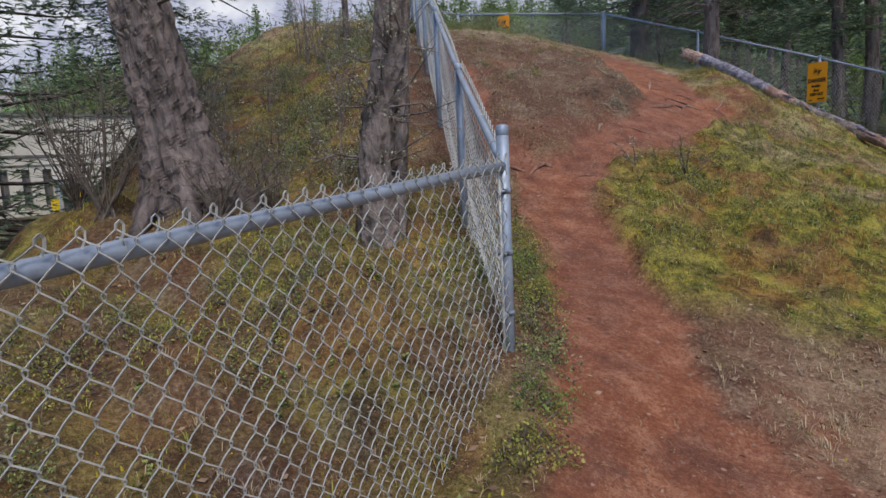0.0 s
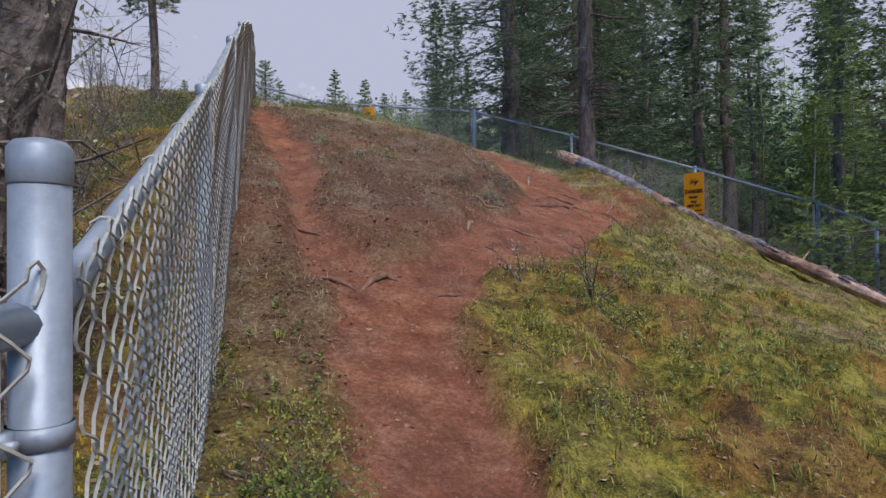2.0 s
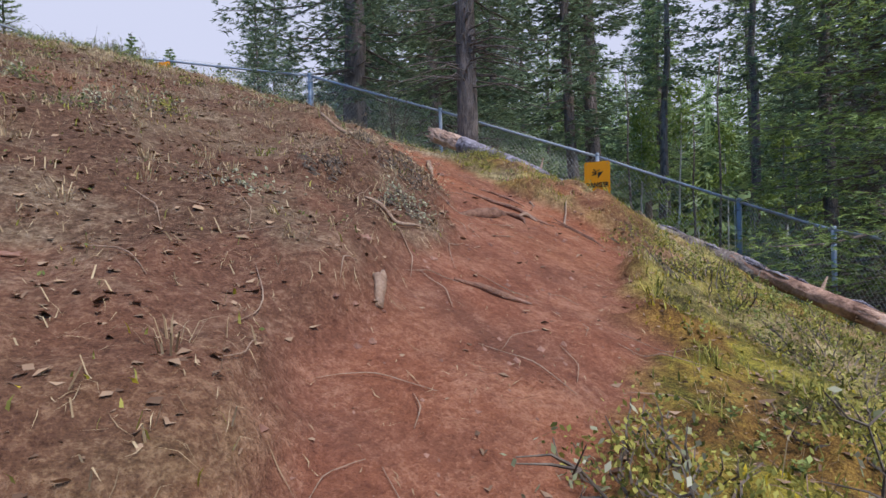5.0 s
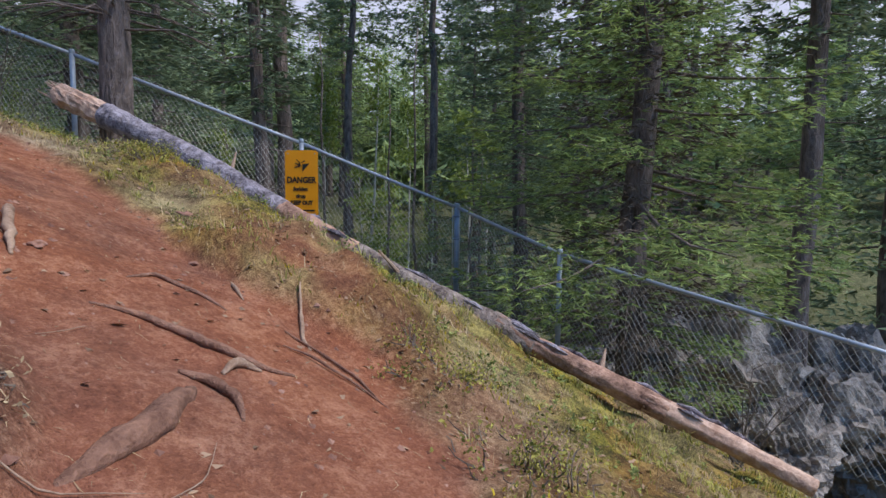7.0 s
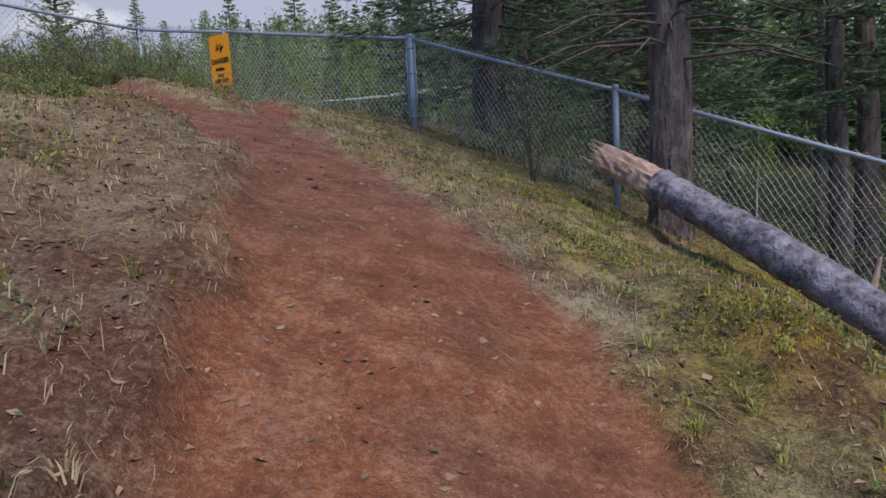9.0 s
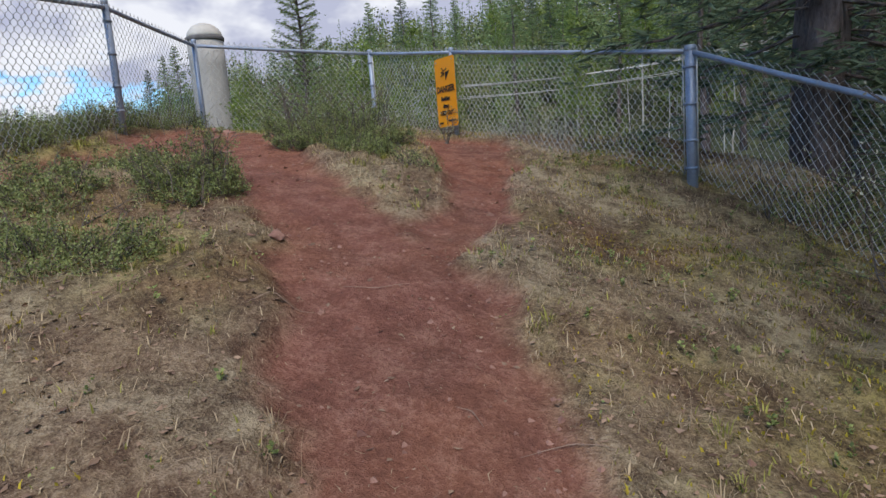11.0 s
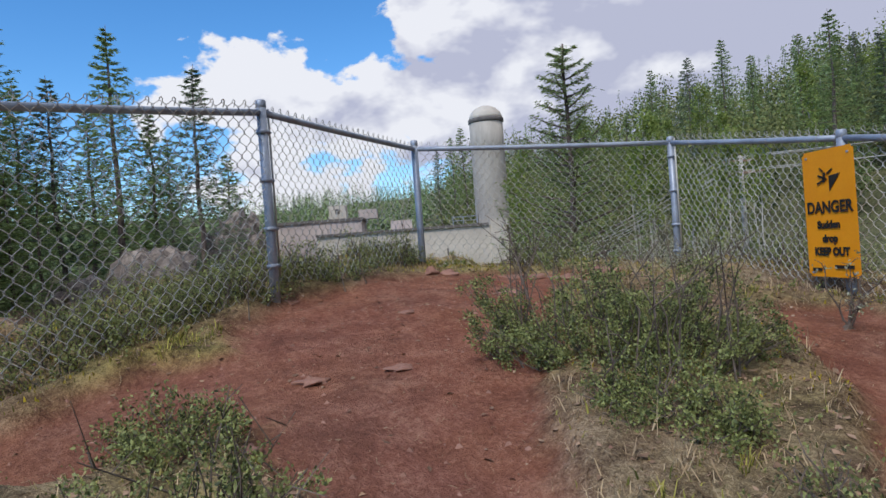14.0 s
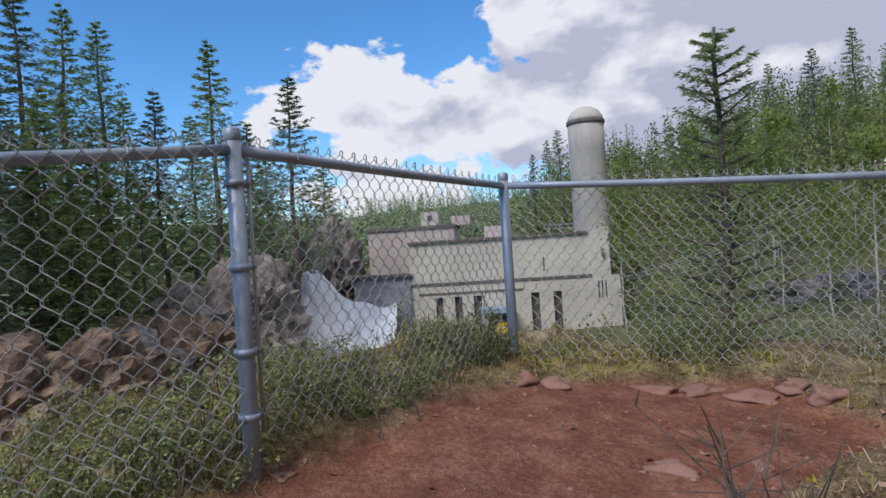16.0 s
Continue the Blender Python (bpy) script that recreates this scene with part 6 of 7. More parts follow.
def build_trees():
    rs = np.random.RandomState(7)
    firs = []
    for k, (tall, girth, low, wide, br, sp, bl, dr, label) in enumerate((
            (17, 0.42, 0.16, 2.8, 110, 40, 0.24, 0.36, "tall dark green fir with drooping branches"),
            (15, 0.34, 0.26, 2.4, 105, 38, 0.22, 0.26, "slender dark fir with a bare lower trunk"),
            (20, 0.40, 0.40, 2.7, 100, 40, 0.24, 0.22, "tall pine with a bare trunk and a narrow crown"),
            (12, 0.28, 0.10, 2.3, 105, 40, 0.22, 0.3, "young bushy spruce with low branches"))):
        wood, crown = conifer_parts(rs, tall, girth, low, wide, br, sp, bl, dr, 8, True)
        firs.append((label, wood, crown, tall))
    close = []
    for k, (tall, girth, low, wide, br, sp, bl, dr, label) in enumerate((
            (17, 0.42, 0.05, 3.0, 150, 95, 0.15, 0.42, "tall dark green fir with drooping branches"),
            (15, 0.34, 0.30, 2.2, 110, 38, 0.22, 0.30, "slender dark fir with a bare lower trunk"),
            (20, 0.42, 0.42, 2.5, 110, 34, 0.24, 0.25, "tall pine with a bare trunk and a narrow crown"),
            (12, 0.30, 0.10, 2.6, 130, 46, 0.22, 0.32, "young bushy spruce with low branches"))):
        wood, crown = conifer_parts(rs, tall, girth, low, wide, br, sp, bl, dr, 24)
        close.append((label, wood, crown, tall))
    fine = []
    for k, (tall, girth, low, wide, br, sp, bl, dr, label) in enumerate((
            (17, 0.42, 0.14, 3.3, 115, 50, 0.22, 0.30, "tall dark green fir with layered branches across the gorge"),
            (15, 0.34, 0.24, 2.9, 105, 44, 0.22, 0.22, "slender fir with a bare lower trunk across the gorge"),
            (20, 0.46, 0.36, 3.4, 105, 44, 0.24, 0.20, "tall pine with a bare lower trunk across the gorge"),
            (12, 0.28, 0.08, 2.6, 95, 40, 0.22, 0.28, "young bushy spruce on the cliff edge"))):
        wood, crown = conifer_parts(rs, tall, girth, low, wide, br, sp, bl, dr, 8, True)
        fine.append((label, wood, crown, tall))
    masters = {}

    def plant(kind, x, y, size=1.0, turn=0.0, green="needle", label=None, sink=0.1, lean=(0, 0), z=None, wide=1.0):
        near = math.hypot(x - 2, y - 9) < 12 and y > 4
        key = (kind, green, near, wide > 1)
        at = (x, y, z) if z is not None else at_ground(x, y, sink)
        if key not in masters:
            lab, wood, crown, tall = (fine if wide > 1 else close if near else firs)[kind]
            masters[key] = tree_of("conifer_tree", lab, wood, crown, "bark_fir", green, at, turn, size, WOODS, lean)
            masters[key].scale = (size * wide, size * wide, size)
            return masters[key]
        ob = copy_thing(masters[key], Matrix.LocRotScale(at, Euler((lean[0], lean[1], turn)), None))
        ob.scale = (size * wide, size * wide, size)
        if label:
            ob["label"] = label
        return ob

    # the dark firs just past the upper fence, and the big spruces down the right-hand bank
    plant(0, 3.32, 16.49, 1.2, 0.3)
    plant(0, 5.6, 17.6, 0.9, 1.9)
    plant(3, 14.4, 10.6, 1.25, 0.7, "needle_light")
    plant(0, 12.2, 12.2, 0.85, 2.2)
    wood, crown = conifer_parts(np.random.RandomState(61), 15.5, 0.36, 0.06, 3.1, 105, 230, 0.105, 0.36, 70)
    tree_of("spruce_tree", "big spruce with drooping layered branches just beyond the fence", wood, crown, "bark_fir", "needle_spruce", at_ground(8.52, 7.87), 1.0, 1.0, WOODS)
    dead = conifer_parts(np.random.RandomState(62), 9.0, 0.1, 0.10, 1.7, 90, 60, 0.11, 0.3, 40)[1]
    tagged(part_np("dead_twig", *dead, M["twig"], bpy.data.objects["spruce_tree"], "brown dead inner twigs"), kind="stuff")
    plant(2, 12.6, 6.93, 1.0, 1.0, label="tall fir with a bare dark trunk below the fence")
    wood, crown = conifer_parts(np.random.RandomState(64), 13, 0.24, 0.03, 2.9, 170, 70, 0.11, 0.16, 90)
    tree_of("fir_tree", "dark ragged fir on the bank inside the fence", wood, crown, "bark_fir", "needle", at_ground(-5.5, 2.5), 1.0, 1.0)
    # unseen fir beside the trail start, added to shade the ground inside the fence
    plant(0, -5.2, -2.6, 0.9, 0.4)
    plant(0, -4.9, 5.0, 0.5, 0.4, label="small dark fir on the bank inside the fence")
    plant(1, -3.1, 8.2, 0.36, 2.4, label="small open pine on the bank inside the fence")
    # two more unseen conifers, added only for the shade they cast there
    plant(3, -6.4, 0.6, 0.9, 1.4)
    plant(0, -3.4, -7.5, 1.0, 4.4)
    plant(0, 17.0, 6.4, 1.0, 0.2, "needle")
    plant(2, 14.5, 4.0, 0.9, 4.0)
    plant(1, 8.3, 15.6, 1.0, 0.8)
    plant(1, 6.6, 19.0, 1.05, 3.0)
    plant(2, 9.6, 17.0, 1.0, 5.0)
    # far bank of the gorge, seen over the crest fence
    for k, (head, dist, kind, top) in enumerate(((89, 38, 0, 21.5), (86, 40, 0, 21.0), (83.5, 42, 2, 20.0), (81.5, 44, 1, 14.5), (79, 44, 1, 15.0), (75.2, 43, 0, 19.2), (77.2, 48, 1, 13.0),
                                                (72.3, 44, 1, 12.6), (68.5, 42, 2, 16.6), (70.4, 50, 1, 10.5), (66.0, 60, 1, 9.0), (92, 38, 0, 20), (95, 40, 2, 20), (87.5, 35, 3, 13), (84, 36, 3, 12),
                                                (81, 39, 3, 8), (90, 34, 3, 12), (83, 35, 3, 8), (85.5, 33, 3, 9), (88.5, 32, 3, 9), (91, 31, 0, 16.5), (88, 32, 3, 15.0), (94.5, 29, 0, 18.0), (86, 35, 0, 14.5), (93, 27, 3, 14.0), (97, 30, 0, 17.0), (45.5, 78, 1, 9.6), (44.2, 74, 1, 10.4), (46.6, 80, 1, 8.4), (29.5, 76, 3, 10.0), (33.5, 74, 3, 9.6), (13, 50, 0, 15.5), (10, 60, 3, 13.0), (1.5, 55, 1, 14.5), (-1, 52, 0, 15.0), (9, 58, 1, 13.8),
                                                (24, 85, 1, 14.0), (19, 80, 1, 13.2), (7.2, 48, 0, 17.0), (4, 52, 1, 16.0), (12, 70, 1, 13.5), (15.5, 75, 1, 14.2), (27, 92, 1, 13.4), (21.5, 90, 1, 14.8))):
        x, y = -0.8 - dist * math.sin(radians(head)), 12.8 + dist * math.cos(radians(head))
        z = ground_z(x, y)
        tall = 5.0 + dist * math.tan(radians(top)) - z
        # mostly the lighter needles: the gorge's haze is put into their colour
        plant(kind, x, y, tall / firs[kind][3], k * 1.3, "needle_light" if k % 4 else "needle", wide=1.12 if head > 60 or head < 40 else 1.0)
    # forest round the knoll
    n = 0
    taken = []
    while n < 62:
        head = rs.uniform(-96, 4)
        dist = 17 + 46 * rs.rand() ** 1.1
        x, y = 2 - dist * math.sin(radians(head)), 8 + dist * math.cos(radians(head))
        if outside(np.array([x]), np.array([y]))[0] < 4 or any((x - a) ** 2 + (y - b) ** 2 < 5.0 for a, b in taken) or (y > 9 and x < 1.5):
            continue
        taken.append((x, y))
        plant(int(rs.choice([0, 1, 1, 2, 2, 2, 3])), x, y, rs.uniform(0.8, 1.25), rs.rand() * 6.28, "needle" if rs.rand() < 0.75 else "needle_light")
        n += 1
    for k, (x, y, s) in enumerate(((-14, 8, 0.9), (-13.5, 3.5, 0.8))):
        plant((1, 3, 0)[k % 3], x, y, s, k * 2.1)

    for k in range(16):
        head, dist = rs.uniform(-16, 27), rs.uniform(52, 84)
        x, y = 1.0 - dist * math.sin(radians(head)), 10 + dist * math.cos(radians(head))
        plant(int(rs.choice([0, 1, 1, 3])), x, y, rs.uniform(0.4, 0.66), rs.rand() * 6.28, "needle" if rs.rand() < 0.25 else "needle_light")

    # the leaning fir, the lichen-covered trunk inside the fence, and the bare trunk by the log
    wood, crown = conifer_parts(np.random.RandomState(3), 15, 0.30, 0.42, 2.4, 60, 22, 0.32, 0.55, 40, sway=0.0003)
    home = tree_of("fir_tree", "leaning old fir with flaking grey-brown bark inside the fence", wood, crown, "bark_fir", "needle", at_ground(-2.25, 1.12, 0.05), 0.4, 1.0, "", (0.0, radians(-9)))
    low = [(0, 0, -0.3), (0, 0, 0.1), (0, 0, 0.5), (0, 0, 1.2), (0, 0, 2.4), (0, 0, 4.8)]
    part_np("bark", *rugged(low, [0.40, 0.32, 0.225, 0.18, 0.165, 0.145], 44, 0.022, 0.2, 3, 2.0), M["bark_fir"], home, "deeply furrowed flaking bark")
    flakes = []
    fr = np.random.RandomState(12)
    for k in range(900):
        h, a = fr.uniform(0.1, 4.6), fr.rand() * 6.28
        rr = 0.178 * (1 - h / 15) ** 0.85 + 0.012
        c = np.array([math.cos(a) * rr, math.sin(a) * rr, h])
        side = np.array([-math.sin(a), math.cos(a), 0])
        out = np.array([math.cos(a), math.sin(a), 0])
        w, l = fr.uniform(0.012, 0.035), fr.uniform(0.04, 0.13)
        v = np.array([c - side * w + (0, 0, -l / 2), c + side * w + (0, 0, -l / 2), c + side * w * 0.8 + (0, 0, l / 2), c - side * w * 0.8 + (0, 0, l / 2), c + out * fr.uniform(0.012, 0.03)])
        flakes.append((v, [np.array([(0, 1, 4), (1, 2, 4), (2, 3, 4), (3, 0, 4)])]))
    part_np("bark_plate", *merge(flakes), M["bark_lichen"], home, "flaking grey bark plates")["kind"] = "stuff"
    flare = []
    for k in range(7):
        a = k * 0.9 + 0.3
        flare.append(tube([(0.17 * math.cos(a), 0.17 * math.sin(a), 0.5), (0.3 * math.cos(a), 0.3 * math.sin(a), 0.12), (0.55 * math.cos(a), 0.55 * math.sin(a), -0.12)], np.array([0.05, 0.08, 0.04]), 8, 0.12, k))
    part_np("root_flare", *merge(flare), M["bark_fir"], home, "spreading roots", True)

    home = thing("old_tree", at_ground(-0.95, 1.2, 0.05), "crooked lichen-covered tree trunk with thin budding branches inside the fence", "tree")
    br = np.random.RandomState(5)
    pts = np.array([(0, 0, -0.2), (0.02, 0, 0.25), (0.0, 0.05, 0.6), (0.05, 0.05, 0.95), (0.13, 0.1, 1.35), (0.16, 0.1, 1.8), (0.26, 0.1, 2.5), (0.30, 0.2, 3.6)])
    part_np("trunk", *rugged(pts, [0.15, 0.12, 0.105, 0.10, 0.10, 0.085, 0.07, 0.04], 36, 0.018, 0.34, 2, 2.0), M["bark_lichen"], home, "gnarled bark with grey lichen", True)
    pts2 = np.array([(0.10, 0.05, -0.2), (0.13, 0.1, 0.4), (0.18, 0.15, 0.9), (0.22, 0.2, 1.6), (0.38, 0.3, 2.4)])
    part_np("second_stem", *rugged(pts2, [0.075, 0.06, 0.05, 0.04, 0.025], 26, 0.022, 0.34, 6, 2.0), M["bark_lichen"], home, "thinner second stem", True)
    lines, tips = [], []
    for k in range(56):
        p = pts[br.randint(2, 7)] + br.randn(3) * 0.03
        a = br.rand() * 6.28
        l = br.uniform(0.22, 0.6)
        e = p + np.array([math.cos(a) * l, math.sin(a) * l, br.uniform(-0.1, 0.4)])
        lines.append(tube([p, (p + e) / 2 + br.randn(3) * 0.05, e], np.array([0.009, 0.006, 0.002]), 4, 0, k, False))
        for q in range(4):
            c = p + (e - p) * br.uniform(0.3, 1)
            f = c + br.randn(3) * 0.13
            lines.append(tube([c, f], np.array([0.003, 0.0012]), 3, 0, q, False))
            tips += [c, f]
    tagged(part_np("branchwork", *merge(lines), M["bark_lichen"], home, "thin crooked branches"), kind="stuff")
    tips = np.array(tips)
    tagged(part_np("bud", *leaf_cloud(br, tips, np.tile([0, 0, 0.4], (len(tips), 1)), 0.02, 1400), M["leaf_pale"], home, "pale opening leaf buds"), kind="stuff")

    wood, crown = conifer_parts(np.random.RandomState(8), 16, 0.27, 0.15, 2.6, 100, 110, 0.12, 0.5, 60, sway=0.0003)
    log_fir = tree_of("fir_tree", "fir with a straight grey-brown trunk beside the splintered log", wood, crown, "bark_fir", "needle", at_ground(3.87, 11.32, 0.05), 1.0, 1.0)
    part_np("bark", *rugged([(0, 0, -0.3), (0, 0, 0.2), (0, 0, 1), (0, 0, 5.2)], [0.18, 0.155, 0.138, 0.115], 36, 0.028, 0.16, 9, 1.8), M["bark_fir"], log_fir, "furrowed grey-brown bark")

    wood, crown = conifer_parts(np.random.RandomState(66), 3.1, 0.07, 0.02, 0.95, 75, 90, 0.05, -0.12, 4)
    tree_of("young_fir", "young open-branched fir just beyond the fence corner", wood, crown, "bark_fir", "needle_light", (-3.74, 17.65, 3.65), 0.6, 1.0)

    # a slim birch and bare pale stems in the clearing below the fence
    wood, crown = broadleaf_parts(np.random.RandomState(33), 7.0, 0.075, 0.76, 0.6, 22, 420, 0.11)
    tree_of("birch_tree", "slim young birch with a small bright green crown", wood, crown, "bark_birch", "leaf_spring", at_ground(11.68, 16.12), 0.0, 1.0)
    for k, (x, y, tall) in enumerate(((11.95, 15.9, 6.8), (10.69, 16.94, 7.6), (12.36, 15.48, 8.5), (13.31, 14.44, 6.9), (13.9, 14.6, 6.2))):
        home = thing("dead_stem", at_ground(x, y), "bare grey-brown standing dead stem in the forest", "dead tree", "bare stems")
        sr = np.random.RandomState(70 + k)
        line = np.array([(0.03 * sr.randn(), 0.03 * sr.randn(), tall * i / 7 - 0.2) for i in range(8)])
        part_np("trunk", *tube(line, np.linspace(0.05, 0.016, 8), 7, 0.05, k), M["bark_lichen"], home, "", True)
        stubs = []
        for i in range(16):
            c = line[sr.randint(2, 7)] + np.array([0, 0, sr.uniform(0, tall / 8)])
            a, l = sr.rand() * 6.28, sr.uniform(0.12, 0.45)
            stubs.append(tube([c, c + np.array([math.cos(a) * l, math.sin(a) * l, sr.uniform(-0.12, 0.1)])], np.array([0.009, 0.003]), 4, 0, i, False))
        tagged(part_np("branch_stub", *merge(stubs), M["bark_lichen"], home, "short dead twigs"), kind="stuff")

    # pale-stemmed broadleaf saplings
    leafy = [broadleaf_parts(np.random.RandomState(20 + k), t, g, lo, w, li, le, sz) for k, (t, g, lo, w, li, le, sz) in enumerate(((7.5, 0.09, 0.62, 1.0, 26, 900, 0.16), (9, 0.13, 0.45, 1.8, 40, 1500, 0.2), (6, 0.07, 0.3, 1.2, 30, 900, 0.14)))]
    first = {}
    spots = [(19.8, 23.2, 0, 1.0), (12.5, 17.5, 2, 0.8), (15, 16, 0, 0.9), (10.5, 14.8, 2, 0.6), (18, 12, 1, 0.8)]
    for k in range(80):
        head, dist = rs.uniform(-8, 40), rs.uniform(32, 85)
        spots.append((-0.8 - dist * math.sin(radians(head)), 12.8 + dist * math.cos(radians(head)), int(rs.randint(3)), rs.uniform(0.7, 1.15)))
    for k in range(12):
        head, dist = rs.uniform(-70, -10), rs.uniform(14, 34)
        spots.append((2 - dist * math.sin(radians(head)), 8 + dist * math.cos(radians(head)), int(rs.randint(3)), rs.uniform(0.6, 1.0)))
    for k in range(38):
        head, dist = rs.uniform(2, 36), rs.uniform(20, 48)
        spots.append((-0.8 - dist * math.sin(radians(head)), 12.8 + dist * math.cos(radians(head)), 2, rs.uniform(0.28, 0.5)))
    for x, y, kind, s in spots:
        if outside(np.array([x]), np.array([y]))[0] < 2:
            continue
        at = at_ground(x, y)
        if kind not in first:
            first[kind] = tree_of("broadleaf_tree", "thin pale-stemmed tree with light spring leaves", *leafy[kind], "bark_birch", "leaf_spring", at, 0.3, s, "pale broadleaf trees")
        else:
            ob = copy_thing(first[kind], Matrix.LocRotScale(at, Euler((0, 0, rs.rand() * 6.28)), None))
            ob.scale = (s, s, s)


build_trees()


def far_woods():
    """The forest on the hills beyond, too far off to count."""
    rs = np.random.RandomState(77)
    pos = []
    for lo, hi, near, end, n, base, top in ((-15, 38, 92, 200, 520, 7, 11.5), (-15, 38, 62, 100, 60, 5, 8.5), (38, 62, 110, 420, 620, 8, 13), (62, 100, 55, 260, 420, 8, 14), (-105, -15, 46, 120, 560, 10, 16.5),
                                            (-70, -12, 40, 80, 150, 7, 13), (-180, -105, 65, 160, 70, 9, 15), (100, 180, 40, 140, 220, 8, 14)):
        head, dist = rs.uniform(lo, hi, n), near + (end - near) * rs.rand(n) ** 1.1
        pos.append(np.stack([-0.8 - dist * np.sin(np.radians(head)), 12.8 + dist * np.cos(np.radians(head)), rs.uniform(base, top, n)], -1))
    pos = np.concatenate(pos)
    z = land(pos[:, 0], pos[:, 1])
    vs, fs, off = [], [], 0
    n = 38
    for (x, y, tall), g in zip(pos, z):
        wide = tall * rs.uniform(0.12, 0.2)
        h = 0.06 + 0.94 * rs.rand(n) ** 0.85
        a = rs.rand(n) * 6.28
        r = wide * (1 - h) ** 0.85 * rs.uniform(0.5, 1.15, n) + 0.08
        c = np.stack([x + np.cos(a) * r * 0.25, y + np.sin(a) * r * 0.25, g + h * tall], -1)
        out = np.stack([np.cos(a), np.sin(a), -0.45 + 0.5 * h], -1)
        side = np.stack([-np.sin(a), np.cos(a), np.zeros(n)], -1)
        l = (r * 1.0 + 0.2)[:, None]
        v = np.stack([c + (0, 0, 0.25), c + out * l * 0.6 + side * l * 0.26, c + out * l, c + out * l * 0.6 - side * l * 0.26], 1).reshape(-1, 3)
        vs.append(v)
        fs.append((np.arange(n) * 4)[:, None] + np.array([[0, 1, 2, 3]]) + off)
        off += n * 4
        vs.append(np.array([(x - 0.1, y, g - 1), (x + 0.1, y, g - 1), (x + 0.02, y, g + tall), (x - 0.02, y, g + tall)]))
        fs.append(np.array([[0, 1, 2, 3]]) + off)
        off += 4
    ob = part_np("distant_forest", np.concatenate(vs), np.concatenate(fs), M["needle_far"])
    tagged(ob, "dense green conifer forest covering the far hillsides", "forest", "", "stuff")


def spring_woods():
    """Soft broadleaf crowns coming into leaf on the slope across the valley."""
    rs = np.random.RandomState(78)
    n, per = 850, 140
    head, dist = rs.uniform(-18, 46, n), 48 + 82 * rs.rand(n)
    x, y = -0.8 - dist * np.sin(np.radians(head)), 12.8 + dist * np.cos(np.radians(head))
    tall = rs.uniform(3.5, 8.0, n) * (0.55 + dist / 140)
    keep = outside(x, y) > 14
    x, y, tall = x[keep], y[keep], tall[keep]
    n = len(x)
    c = np.repeat(np.stack([x, y, land(x, y) + tall * 0.55], -1), per, 0)
    t = np.repeat(tall, per)
    d = rs.randn(n * per, 3)
    d /= np.linalg.norm(d, axis=1)[:, None]
    # each crown is a few lobes round its stem
    lobe = np.repeat(rs.randn(n, 5, 3), per // 5, 1).reshape(-1, 3) * (0.17, 0.17, 0.16)
    c = c + (lobe + d * (0.20, 0.20, 0.24) * rs.rand(n * per, 1) ** 0.4) * t[:, None]
    e = rs.randn(n * per, 3)
    e /= np.linalg.norm(e, axis=1)[:, None]
    g = np.cross(e, rs.randn(n * per, 3))
    g /= np.linalg.norm(g, axis=1)[:, None] + 1e-9
    l = (0.08 + 0.038 * t * rs.uniform(0.6, 1.3, n * per))[:, None]
    v = np.stack([c - e * l * 0.5, c + g * l * 0.36, c + e * l * 0.5, c - g * l * 0.36], 1).reshape(-1, 3)
    tagged(part_np("spring_woods", v, (np.arange(n * per) * 4)[:, None] + np.array([[0, 1, 2, 3]]), M["leaf_hill"]), "soft light green broadleaf woods on the hillside across the valley", "woods", "", "stuff")


M["leaf_hill"] = material("hillside_spring_leaves", (0.05, 0.075, 0.03), (0.27, 0.285, 0.11), 0.035, 0.2, 0.85, 0, 0, 0.75, "island", 0.15, 0.3)
# distance haze is put into these needles as a lighter base colour
M["needle_far"] = material("hillside_needles", (0.09, 0.14, 0.07), (0.28, 0.36, 0.16), 0.05, 0.4, 0.85, 0, 0, 0.8, "island", 0.15, 0.2)
far_woods()
spring_woods()

# ---------------------------------------------------------------- powerhouse below the knoll


def facade_frame():
    c = np.array([-35.5, 42.3])
    right = np.array([math.cos(radians(49.6)), math.sin(radians(49.6))])
    into = np.array([-right[1], right[0]])
    return c, right, into


def put(ob, u, v, z):
    """Places a thing by metres along the facade, behind it, and height."""
    c, right, into = facade_frame()
    p = c + right * u + into * v
    ob.location = (p[0], p[1], z)
    ob.rotation_euler = (0, 0, radians(49.6))
    return ob


def boxes(*rows):
    return merge([block(*r) for r in rows])


